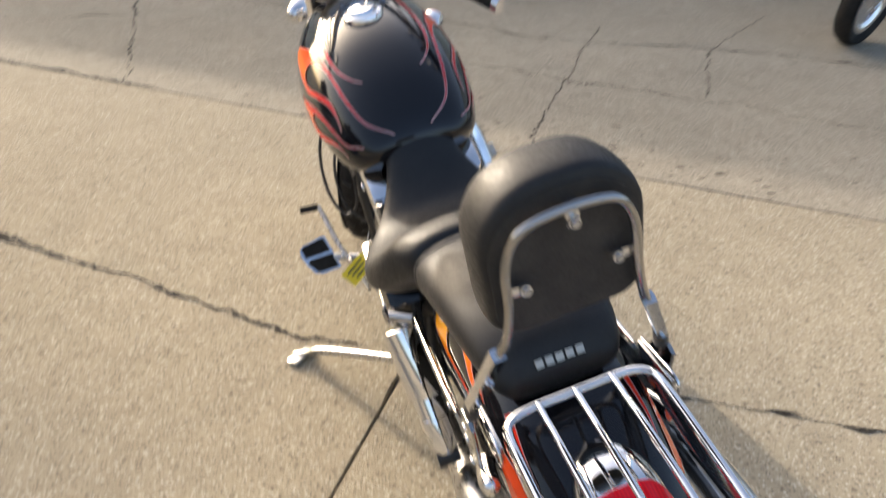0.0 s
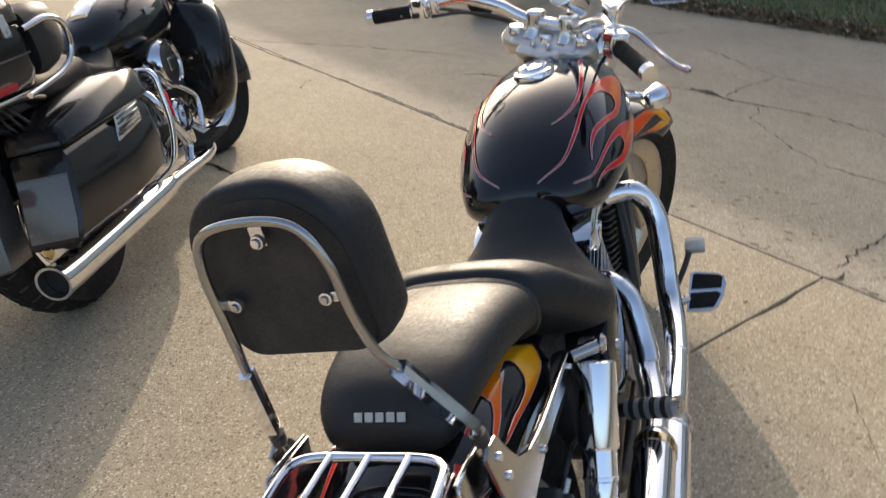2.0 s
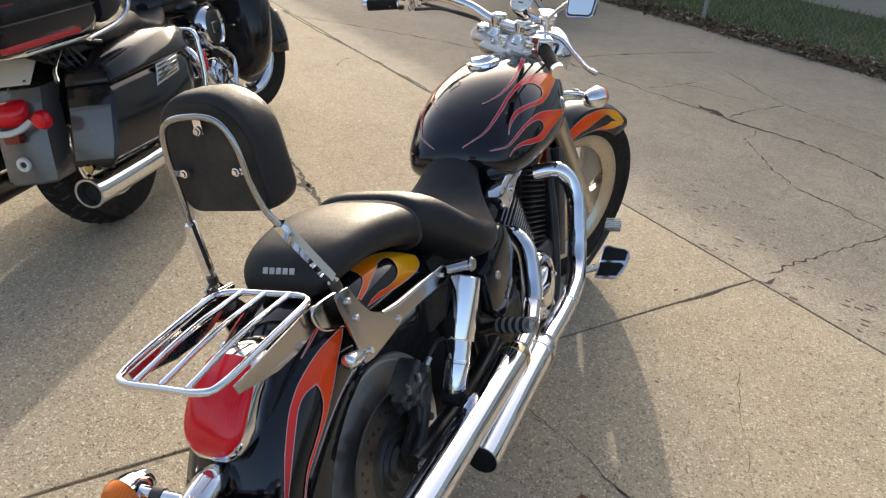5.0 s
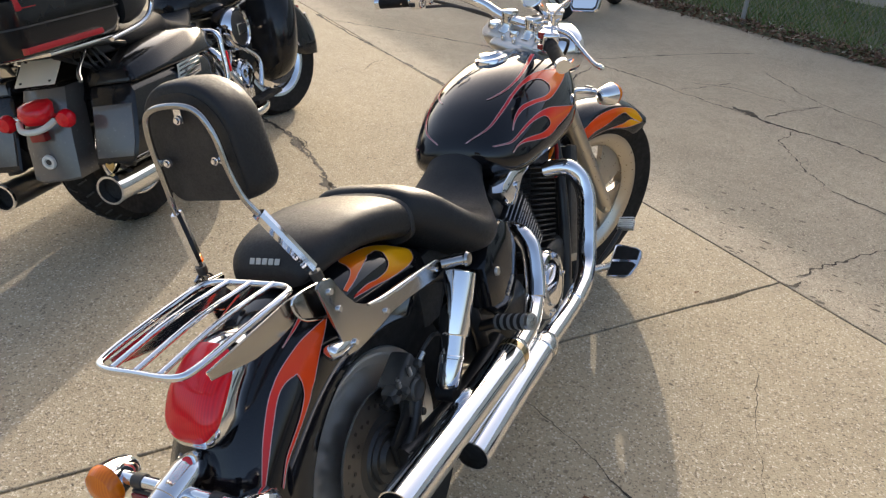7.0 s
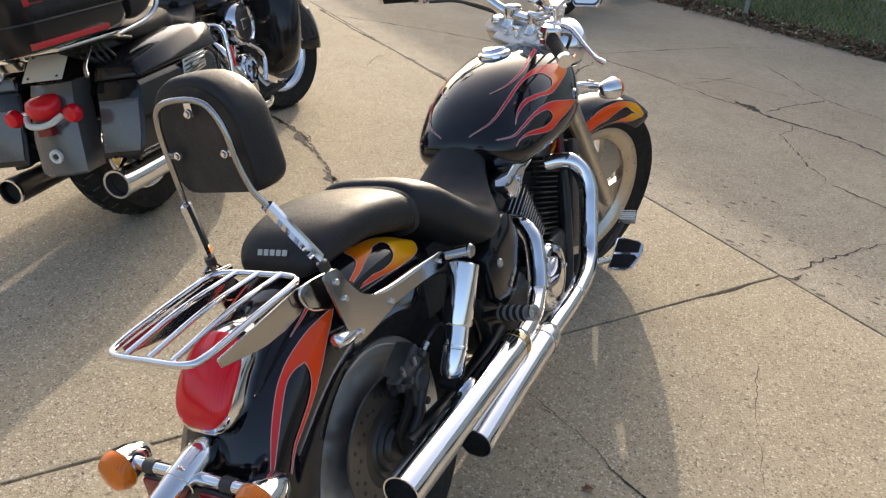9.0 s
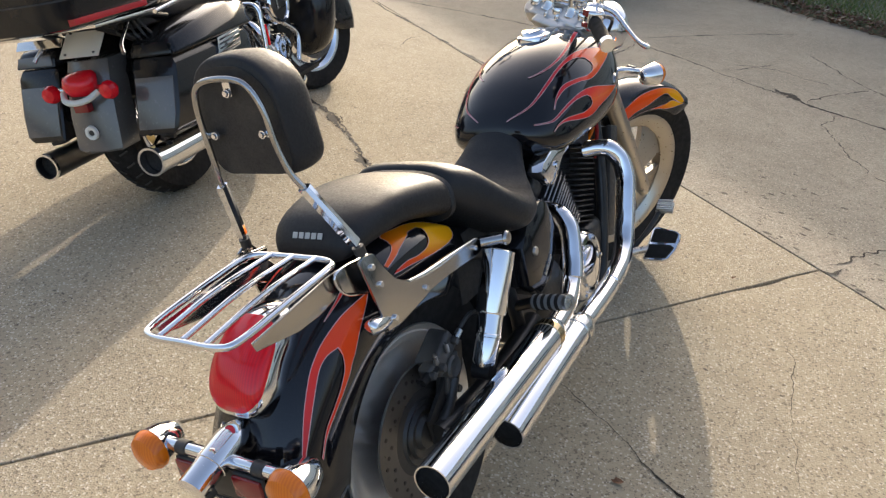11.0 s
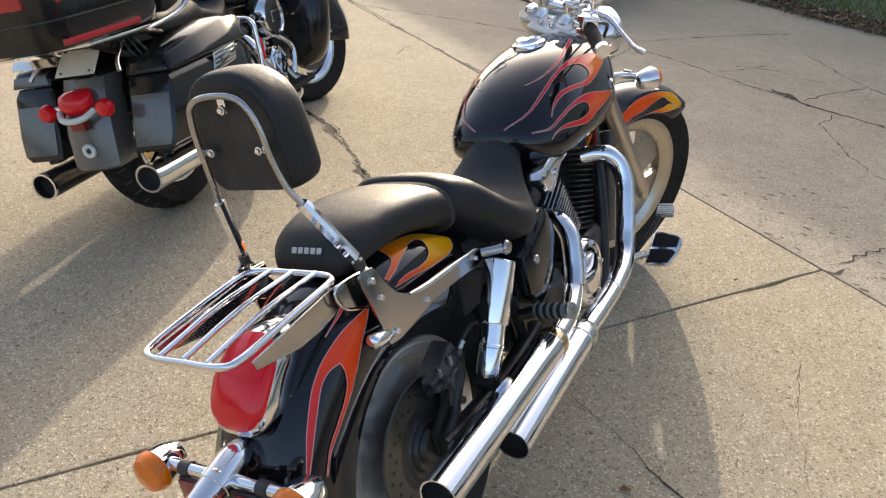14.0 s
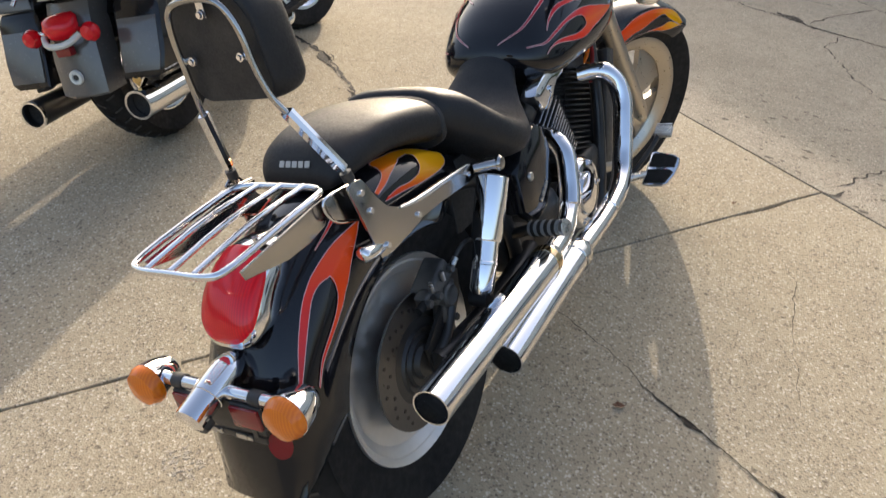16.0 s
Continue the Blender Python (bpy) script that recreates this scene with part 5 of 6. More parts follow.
painted(tank, [([(0.084, 1.063, 0.924), (0.098, 0.980, 0.911), (0.104, 0.921, 0.897), (0.102, 0.872, 0.883), (0.093, 0.834, 0.872), (0.077, 0.803, 0.864), (0.062, 0.787, 0.860)],
                [(0.094, 1.063, 0.921), (0.106, 0.978, 0.906), (0.111, 0.922, 0.893), (0.108, 0.875, 0.881), (0.097, 0.834, 0.870), (0.080, 0.803, 0.863), (0.063, 0.786, 0.859)], [0.60, 0.64, 0.68, 0.72, 0.76, 0.82, 0.88], 0)])
crown = [(0.104, -0.0305, 0.6755), (0.103, -0.050, 0.669), (0.102, -0.075, 0.658), (0.1005, -0.102, 0.642), (0.0995, -0.128, 0.624)]
painted(rear_fender, [
    ([(0.104, -0.031, 0.676), (0.100, -0.059, 0.672), (0.095, -0.094, 0.665), (0.092, -0.127, 0.653), (0.089, -0.154, 0.639), (0.0885, -0.172, 0.626), (0.088, -0.188, 0.611), (0.090, -0.208, 0.586), (0.092, -0.230, 0.551), (0.095, -0.254, 0.501)],
     crown + [(0.097, -0.152, 0.622), (0.095, -0.173, 0.609), (0.097, -0.197, 0.580), (0.098, -0.221, 0.545), (0.098, -0.250, 0.498)], [0.40, 0.42, 0.44, 0.47, 0.50, 0.54, 0.59, 0.63, 0.66, 0.69], 4),
    ([(0.104, -0.030, 0.675), (0.106, -0.042, 0.665), (0.108, -0.056, 0.651), (0.109, -0.076, 0.631), (0.110, -0.100, 0.603), (0.110, -0.113, 0.590), (0.110, -0.126, 0.574), (0.109, -0.150, 0.553), (0.108, -0.180, 0.530), (0.107, -0.205, 0.507), (0.106, -0.224, 0.477)],
     crown + [(0.107, -0.128, 0.608), (0.109, -0.133, 0.588), (0.109, -0.152, 0.564), (0.108, -0.176, 0.542), (0.106, -0.203, 0.517), (0.105, -0.225, 0.481)], [0.40, 0.41, 0.43, 0.45, 0.46, 0.46, 0.47, 0.50, 0.54, 0.60, 0.66], 4)])
flame(rear_fender, [(0.080, -0.030, 0.705, 0.009, 0.55), (0.083, -0.066, 0.693, 0.006, 0.58), (0.084, -0.090, 0.682, 0.004, 0.60), (0.081, -0.122, 0.665, 0.001, 0.64)])
painted(rear_fender, [
    ([(0.101, 0.030, 0.696), (0.096, 0.065, 0.710), (0.083, 0.076, 0.721), (0.065, 0.081, 0.728), (0.066, 0.123, 0.725), (0.067, 0.169, 0.718), (0.073, 0.208, 0.705), (0.084, 0.240, 0.690), (0.093, 0.266, 0.673), (0.102, 0.261, 0.659), (0.112, 0.222, 0.658), (0.113, 0.160, 0.662), (0.112, 0.103, 0.670), (0.110, 0.042, 0.676)],
     [(0.105, 0.035, 0.691), (0.102, 0.066, 0.698), (0.0995, 0.083, 0.704), (0.097, 0.101, 0.709), (0.089, 0.133, 0.715), (0.087, 0.150, 0.714), (0.085, 0.167, 0.711), (0.090, 0.173, 0.706), (0.096, 0.177, 0.700), (0.105, 0.171, 0.686), (0.111, 0.149, 0.679), (0.111, 0.117, 0.678), (0.110, 0.087, 0.682), (0.110, 0.054, 0.680)],
     [0.36, 0.33, 0.28, 0.24, 0.18, 0.10, 0.03, 0.0, 0.0, 0.03, 0.10, 0.28, 0.42, 0.58], 0)])
painted(front_fender, [
    ([(0.085, 1.395, 0.610), (0.105, 1.449, 0.634), (0.129, 1.497, 0.649), (0.162, 1.568, 0.651), (0.190, 1.639, 0.634), (0.205, 1.680, 0.610), (0.213, 1.709, 0.569)],
     [(0.092, 1.430, 0.575), (0.110, 1.472, 0.596), (0.135, 1.519, 0.605), (0.161, 1.564, 0.621), (0.181, 1.603, 0.624), (0.188, 1.633, 0.603), (0.203, 1.688, 0.569)], [0.46, 0.42, 0.38, 0.32, 0.12, 0.0, 0.0], 0),
    ([(0.090, 1.440, 0.550), (0.106, 1.490, 0.566), (0.128, 1.545, 0.572), (0.152, 1.600, 0.574), (0.176, 1.650, 0.567), (0.194, 1.674, 0.565), (0.211, 1.708, 0.565)],
     [(0.092, 1.432, 0.574), (0.110, 1.485, 0.580), (0.130, 1.535, 0.588), (0.150, 1.585, 0.590), (0.169, 1.611, 0.588), (0.187, 1.640, 0.592), (0.204, 1.691, 0.568)], [0.46, 0.42, 0.38, 0.30, 0.15, 0.0, 0.0], 0)], (1,))


# ---- the touring motorcycle beside it ----
charcoal = worn("charcoal_paint", (0.011, 0.0108, 0.0115), 0.13, 0, 0.15, dust=0.04, relief=0, spec=0.32)
# charcoal paint with the lit ground's reflection put into its base colour
sheen_grey = worn("grey_tone", (0.100, 0.096, 0.092), 0.22, 0, 0.6, dust=0.1, relief=0)
plate_white = worn("white_plate", (0.72, 0.72, 0.66), 0.5, dust=0.1)
brass = worn("brass", (0.70, 0.50, 0.20), 0.3, 1.0)
TOUR = pose(-1.491, 1.300, 0, 0, -12.6, 32.3)
SLOPE = 0.36          # the rear faces lean forward
shear = Matrix(((1, 0, 0, 0), (0, 1, SLOPE, -SLOPE * 0.34), (0, 0, 1, 0), (0, 0, 0, 1)))
tour = thing("touring_motorcycle", TOUR, "black touring motorcycle with hard saddlebags and top trunk on its stand", "motorcycle")
RA, FA = (0.10, 0.325), (1.60, 0.325)
wheel_parts(tour, "rear_wheel", *RA, 0.325, 0.15, 0.215, None, 9, rim_mat=chrome, disc_side=(1,), disc_r=0.14)
TS = Matrix.Translation((0, 1.3, 0)) @ Matrix.Rotation(radians(-4), 4, "Z") @ Matrix.Translation((0, -1.3, 0))
TW = Matrix.Translation((-0.070, 0.03 + FA[0], 0)) @ Matrix.Rotation(radians(-16), 4, "Z") @ Matrix.Translation((0, -FA[0], 0)) @ TS
wheel_parts(tour, "front_wheel", *FA, 0.325, 0.13, 0.212, TW, 9, rim_mat=chrome, disc_side=(1, -1), disc_r=0.145)
part("rear_fender", fender_bm(*RA, 0.345, 0.095, 70, 158, 0.13, 26), charcoal, tour, "black rear fender")
part("front_fender", fender_bm(*FA, 0.356, 0.096, -8, 196, 0.26, 34, sh=0.05), charcoal, tour, "black valanced front fender", xf=TW, angle=70)
for dx in (-0.03, 0.03):
    part("fender_trim", tube([(dx, FA[0] + 0.335, FA[1] + 0.19), (dx, FA[0] + 0.372, FA[1] + 0.08), (dx, FA[0] + 0.372, FA[1] - 0.01)], 0.008, 10), chrome, tour, "chrome fender bumper", xf=TW)
for sx in (-1, 1):
    part("fender_strip", tube([(sx * 0.099, FA[0] + 0.165 * math.cos(a), FA[1] + 0.165 * math.sin(a)) for a in np.linspace(3.35, 0.2, 9)], 0.005, 8), chrome, tour, xf=TW)
part("fender_lamp", box((0.05, 0.02, 0.035), (0, FA[0] + 0.292, FA[1] + 0.225), 0.008, (-35, 0, 0)), red_dark, tour, "small red fender lamp", xf=TW)

# rear panel with lamp, signals, badge
panel = part("rear_panel", loft([[Vector((x, y, z)) for x, y, z in ((-w, y0, z0), (-w * 0.5, y0 - 0.02, z0), (w * 0.5, y0 - 0.02, z0), (w, y0, z0), (w, y0 + 0.10, z0), (-w, y0 + 0.10, z0))] for z0, y0, w in ((0.292, -0.275, 0.091), (0.30, -0.280, 0.095), (0.42, -0.258, 0.097), (0.52, -0.230, 0.092), (0.60, -0.195, 0.086))]), sheen_grey, tour, "charcoal rear fender panel with a painted grey sheen")
part("badge", lathe([(0, -0.004), (0.013, -0.004), (0.014, -0.010), (0.024, -0.010), (0.026, 0.0), (0, 0.0)], "y", 24, (0, -0.291, 0.365)), plate_white, panel, "round white badge")
part("badge_centre", lathe([(0, -0.004), (0.010, -0.004), (0.010, -0.0075), (0, -0.0075)], "y", 18, (0, -0.291, 0.365)), black_plastic, panel)
lamp = part("tail_light", loft([[Vector((w * c, y + d * s, z)) for c, s in ((math.cos(a), math.sin(a)) for a in np.linspace(0, 2 * math.pi, 20, endpoint=False))] for z, w, d, y in ((0.492, 0.030, 0.02, -0.27), (0.50, 0.048, 0.035, -0.275), (0.53, 0.066, 0.05, -0.272), (0.56, 0.064, 0.045, -0.262), (0.572, 0.045, 0.03, -0.25))]), red_lens, tour, "red tail light", angle=60)
part("lamp_trim", tube([(-0.075, -0.28, 0.505), (-0.045, -0.312, 0.486), (0, -0.322, 0.480), (0.045, -0.312, 0.486), (0.075, -0.28, 0.505)], 0.011, 10), plate_white, lamp, "pale chrome trim")
part("lower_lens", box((0.06, 0.03, 0.030), (0, -0.292, 0.455), 0.006), red_dark, lamp)
for sx in (-1, 1):
    sg = part("turn_signal", lathe([(0, 0.02), (0.02, 0.018), (0.032, 0.0), (0.032, -0.012), (0.024, -0.028), (0, -0.034)], "y", 22, (sx * 0.122, -0.275, 0.508)), red_lens, tour, "red turn signal")
    part("signal_stem", tube([(sx * 0.06, -0.26, 0.515), (sx * 0.10, -0.268, 0.515)], 0.010, 10), chrome, sg)
lp = part("number_plate", box((0.165, 0.004, 0.105), (0.010, -0.205, 0.655), 0.002, (-46, 0, 0)), plate_white, tour, "blank white plate")
for q in ((-0.050, -0.1755, 0.6895), (0.070, -0.1755, 0.6895), (-0.050, -0.234, 0.629), (0.070, -0.234, 0.629)):
    part("plate_screw", bolt(q, "z", 0.005, 0.004), black_metal, lp)

# saddlebags
def sheared(*how):
    bm = plate(*how)
    bm.transform(shear)
    return bm


BW = 0.97
for sx in (-1, 1):
    def bag_ring(y, k, zb, zt, x0, x1):
        lean = 0.034 if zt - zb < 0.12 else 0.0
        pts = [(x0, zb), (x1 - 0.04, zb), (x1 - 0.012, zb + 0.02), (x1, zb + 0.09), (x1, zt - 0.03), (x1 - 0.02, zt), (x0 + 0.01, zt), (x0, zt - 0.02)]
        if lean:
            pts = [(x0, zb), (x1 - 0.004, zb), (x1, zb + 0.006), (x1 - 0.003, zb + 0.016), (x1 - lean * 0.55, zt - 0.010), (x1 - lean, zt), (x0 + 0.01, zt), (x0, zt - 0.02)]
        cx, cz = (x0 + x1) / 2, (zb + zt) / 2
        return [Vector((sx * BW * (cx + (x - cx) * k), y + (SLOPE * (cz + (z - cz) * k - 0.34) if y < -0.2 else 0), cz + (z - cz) * k)) for x, z in pts]
    bag = part("saddlebag", loft([bag_ring(-0.262, 0.93, 0.335, 0.575, 0.165, 0.345), bag_ring(-0.255, 1.0, 0.33, 0.58, 0.165, 0.35), bag_ring(0.10, 1.0, 0.32, 0.585, 0.165, 0.36), bag_ring(0.30, 1.0, 0.34, 0.585, 0.165, 0.36), bag_ring(0.385, 0.92, 0.40, 0.585, 0.18, 0.345), bag_ring(0.40, 0.8, 0.42, 0.58, 0.18, 0.34)]), charcoal, tour, "black hard saddlebag")
    part("saddlebag_lid", loft([bag_ring(-0.264, 0.95, 0.584, 0.630, 0.165, 0.352), bag_ring(-0.25, 1.0, 0.584, 0.640, 0.165, 0.358), bag_ring(0.05, 1.0, 0.588, 0.672, 0.165, 0.366), bag_ring(0.22, 1.0, 0.588, 0.692, 0.165, 0.366), bag_ring(0.34, 0.98, 0.588, 0.688, 0.17, 0.362), bag_ring(0.41, 0.92, 0.588, 0.66, 0.18, 0.35)]), charcoal, bag, angle=50)
    # grey patch low on the back paints the ground's reflection
    part("bag_back_sheen", sheared([(sx * 0.172, 0.352), (sx * 0.316, 0.352), (sx * 0.326, 0.40), (sx * 0.328, 0.520), (sx * 0.172, 0.520)], 0.004, "xz", -0.264, 0.001), sheen_grey, bag, "grey ground reflection painted on the bag back")
    # left lid carries the painted sheen, right lid stays charcoal
    part("bag_lid_panel", sheared([(sx * 0.174, 0.590), (sx * 0.331, 0.590), (sx * 0.329, 0.622), (sx * 0.182, 0.625)], 0.003, "xz", -0.265, 0.001), sheen_grey if sx < 0 else charcoal, bag)
    grille = part("bag_trim", plate([(0.062, 0.512), (0.235, 0.528), (0.252, 0.592), (0.085, 0.584)], 0.006, "yz", sx * 0.352, 0.002), chrome, bag, "chrome grille trim")
    for k in range(4):
        part("trim_bar", box((0.006, 0.145, 0.006), (sx * 0.3555, 0.152 + 0.005 * k, 0.532 + 0.0155 * k), 0.002, (4.0, 0, 0), 1), black_plastic, grille)
    part("bag_guard", tube([(sx * 0.22, 0.44, 0.65), (sx * 0.325, 0.43, 0.645), (sx * 0.352, 0.43, 0.62), (sx * 0.356, 0.425, 0.58), (sx * 0.356, 0.41, 0.45), (sx * 0.325, 0.38, 0.33), (sx * 0.26, 0.35, 0.28)], 0.011, 12), chrome, tour, "chrome saddlebag guard")
    part("guard_reflector", box((0.012, 0.014, 0.085), (sx * 0.364, 0.432, 0.520), 0.003), red_lens, tour)
    ex = part("exhaust_pipe", tube([(sx * 0.20, 0.98, 0.23), (sx * 0.26, 0.80, 0.225), (sx * 0.250, 0.5, 0.235), (sx * 0.250, 0.40, 0.238)], 0.026, 16), chrome if sx > 0 else black_metal, tour, "exhaust pipe")
    part("muffler", tube([(sx * 0.245, 0.42, 0.238), (sx * 0.245, 0.38, 0.239), (sx * 0.235, -0.19, 0.250), (sx * 0.228, -0.322, 0.255)], [0.03, 0.045, 0.048, 0.050], 26, 5, hollow=0.004), chrome if sx > 0 else black_metal, ex)
    # dark plug painting the shade within this muffler
    part("bore_plug", tube([(sx * 0.2300, -0.280, 0.2535), (sx * 0.2300, -0.290, 0.254)], 0.045, 24), bore_shade, ex)
    part("muffler_tip", torus_lathe([(0.052, -0.005), (0.052, 0.005), (0.044, 0.005), (0.044, -0.005)], "y", 28, (sx * 0.228, -0.321, 0.255)), chrome, ex)
    part("bag_support", tube([(sx * 0.12, -0.15, 0.40), (sx * 0.20, -0.20, 0.325), (sx * 0.27, -0.21, 0.31)], 0.009, 8), black_metal, tour)
part("hanging_charm", plate([(0, -0.02), (0.018, 0.002), (0.014, 0.014), (0.004, 0.010), (0, 0.006), (-0.004, 0.010), (-0.014, 0.014), (-0.018, 0.002)], 0.003, "xz", 0, 0.0005), brass, tour, "brass heart charm", xf=pose(0.215, -0.268, 0.322))

# trunk with lights and backrest
def trunk_ring(z, k, y0=-0.555, y1=0.04, hw=0.272, r=0.09):
    pts = []
    for cx, cy, a0 in ((hw - r, y0 + r, -90), (hw - r, y1 - r, 0), (-hw + r, y1 - r, 90), (-hw + r, y0 + r, 180)):
        for t in range(6):
            a = radians(a0 + 18 * t)
            pts.append((cx + r * math.cos(a), cy + r * math.sin(a)))
    cy = (y0 + y1) / 2
    return [Vector((x * k, cy + (y - cy) * k, z)) for x, y in pts]


trunk = part("trunk", loft([trunk_ring(0.735, 0.86), trunk_ring(0.742, 0.92), trunk_ring(0.78, 0.98), trunk_ring(0.90, 1.0), trunk_ring(0.905, 0.985)]), charcoal, tour, "black top trunk with red light strips")
part("trunk_lid", loft([trunk_ring(0.908, 0.99), trunk_ring(0.912, 1.01), trunk_ring(0.95, 1.0), trunk_ring(0.995, 0.93), trunk_ring(1.015, 0.80), trunk_ring(1.02, 0.5)]), charcoal, trunk, angle=50)
for sx in (-1, 1):
    part("light_strip", loft([[Vector((sx * x, y, z)) for x, z in ((0.250, 0.748), (0.272, 0.750), (0.274, 0.758), (0.272, 0.768), (0.250, 0.768))] for y in (-0.500, -0.495, -0.150, -0.145)]), strip_red, trunk, "red light strip")
    for x0, x1 in ((0.012, 0.105), (0.112, 0.205)):
        part("trunk_light", box((x1 - x0, 0.02, 0.052), (sx * (x0 + x1) / 2, -0.551, 0.893), 0.007), strip_red, trunk, "wrap-round red light")
    part("trunk_light", box((0.018, 0.090, 0.048), (sx * 0.262, -0.445, 0.893), 0.007), strip_red, trunk, "wrap-round red light")
part("trunk_seam", loft([trunk_ring(0.822, 0.9), trunk_ring(0.822, 0.9935), trunk_ring(0.827, 0.9935), trunk_ring(0.827, 0.9)]), black_plastic, trunk)
for sx in (-1, 1):
    part("latch", box((0.010, 0.035, 0.06), (sx * 0.275, -0.10, 0.905), 0.004), chrome, trunk)
    part("hinge", lathe([(0, -0.006), (0.012, -0.004), (0.012, 0.004), (0, 0.006)], "x", 14, (sx * 0.273, -0.16, 0.955)), chrome, trunk)
    part("arm_rest", loft([oval((sx * 0.225, y, z), a, b, 3, 24) for y, z, a, b in ((0.0, 0.85, 0.05, 0.09), (0.04, 0.852, 0.058, 0.098), (0.10, 0.858, 0.056, 0.092), (0.15, 0.865, 0.045, 0.075), (0.175, 0.868, 0.028, 0.045), (0.182, 0.868, 0.01, 0.015))]), leather, tour, "black leather arm rest")
    part("grab_rail", tube([(sx * 0.27, -0.02, 0.885), (sx * 0.295, 0.07, 0.897), (sx * 0.30, 0.130, 0.865), (sx * 0.285, 0.140, 0.795), (sx * 0.27, 0.08, 0.748), (sx * 0.26, -0.10, 0.722)], 0.009, 12), chrome, tour, "chrome grab rail")
    part("trunk_stay", tube([(sx * 0.12, -0.30, 0.735), (sx * 0.12, -0.12, 0.66), (sx * 0.13, 0.05, 0.62)], 0.010, 8), black_metal, tour)
    part("arm_stay", tube([(sx * 0.14, -0.08, 0.715), (sx * 0.17, -0.20, 0.65), (sx * 0.19, -0.235, 0.615)], 0.007, 10), chrome, tour)
    part("rack_rail", tube([(sx * 0.215, -0.30, 0.722), (sx * 0.215, -0.10, 0.716), (sx * 0.20, 0.04, 0.690)], 0.009, 10), black_metal, tour)
part("trunk_rack", plate([(-0.27, -0.45), (-0.22, -0.48), (0.03, -0.48), (0.05, -0.40), (0.22, -0.36), (0.24, -0.06), (-0.24, -0.06)], 0.010, "xy", 0.726, 0.003), satin_bright, tour, "polished trunk rack plate")
part("plate_wing", box((0.20, 0.004, 0.036), (-0.175, -0.200, 0.668), 0.002, (-40, 0, 0)), satin_bright, tour, "polished bracket beside the plate")
part("trunk_base", box((0.34, 0.20, 0.05), (0, 0.01, 0.695), 0.012), black_metal, tour)
for k in range(5):
    part("wiring", tube([(0.10 + 0.018 * k, -0.10, 0.712), (0.13 + 0.02 * k, -0.16 + 0.02 * k, 0.672 - 0.008 * k), (0.16 + 0.012 * k, -0.10, 0.628)], 0.005, 8), black_plastic, tour)
part("passenger_backrest", loft([oval((0, y, 1.03), a, b, 3.2, 28) for y, a, b in ((-0.02, 0.14, 0.07), (0.0, 0.17, 0.10), (0.05, 0.17, 0.10), (0.075, 0.14, 0.07), (0.08, 0.05, 0.02))]), leather, tour, "black leather passenger backrest")
rows = [(-0.02, 0.15, 0.735, 0.68), (0.03, 0.20, 0.765, 0.66), (0.20, 0.20, 0.765, 0.65), (0.33, 0.19, 0.775, 0.65), (0.40, 0.17, 0.735, 0.65), (0.52, 0.17, 0.700, 0.63), (0.62, 0.13, 0.715, 0.64), (0.72, 0.08, 0.76, 0.68), (0.76, 0.03, 0.77, 0.72)]
part("seat", loft([oval((0, y, (zt + zb) / 2), a, (zt - zb) / 2, 2.9, 30) for y, a, zt, zb in curve_pts(rows, 4)]), leather, tour, "black leather touring seat", angle=60)
rows = [(0.64, 0.05, 0.76, 0.70), (0.69, 0.10, 0.81, 0.68), (0.80, 0.145, 0.865, 0.66), (0.96, 0.170, 0.900, 0.65), (1.12, 0.168, 0.915, 0.66), (1.26, 0.125, 0.915, 0.69), (1.33, 0.07, 0.895, 0.73), (1.35, 0.03, 0.87, 0.78)]
tt = part("fuel_tank", loft([oval((0, y, zb + (zt - zb) * 0.4), a, (zt - zb) * 0.6, 2.3, 34, low=(zt - zb) * 0.4) for y, a, zt, zb in curve_pts(rows, 4)]), charcoal, tour, "dark grey fuel tank", angle=60)
part("tank_console", loft([oval((0, y, z), 0.036, 0.018, 3, 20) for y, z in ((0.74, 0.835), (0.80, 0.866), (0.95, 0.900), (1.12, 0.918), (1.24, 0.922))]), chrome, tt, "chrome tank console")
part("tank_cap", lathe([(0, 0), (0.04, 0), (0.042, 0.012), (0.03, 0.02), (0, 0.022)], "z", 24, (0, 1.04, 0.922)), chrome, tt)
for sx in (-1, 1):
    part("tank_badge", box((0.006, 0.10, 0.03), (sx * 0.166, 0.98, 0.79), 0.003, (-8, 0, 0)), brushed, tt)

# fairing, legshields, engine, bars
FAIR = Matrix.Translation((0, 0.20, -0.04)) @ TS @ Matrix.Diagonal((0.86, 1, 1, 1))
WING = [(0, 0.93), (0.10, 0.925), (0.17, 0.885), (0.235, 0.865), (0.275, 0.90), (0.325, 0.97), (0.365, 1.05), (0.37, 1.12), (0.33, 1.19), (0.22, 1.245), (0.10, 1.27)]
WING = WING + [(0, 1.275)] + [(-x, z) for x, z in WING[:0:-1]]
part("fairing", loft([[Vector((x * k, y, 1.06 + (z - 1.06) * k)) for x, z in WING] for y, k in ((1.33, 0.86), (1.25, 0.965), (1.245, 0.985), (1.26, 1.0), (1.34, 0.98), (1.44, 0.82), (1.52, 0.56), (1.56, 0.28))]), charcoal, tour, "black batwing handlebar fairing", xf=FAIR, angle=50)
part("headlight", lathe([(0, 0), (0.09, 0), (0.092, 0.02), (0.08, 0.03), (0, 0.04)], "y", 28, (0, 1.545, 1.01)), chrome, tour, xf=FAIR)
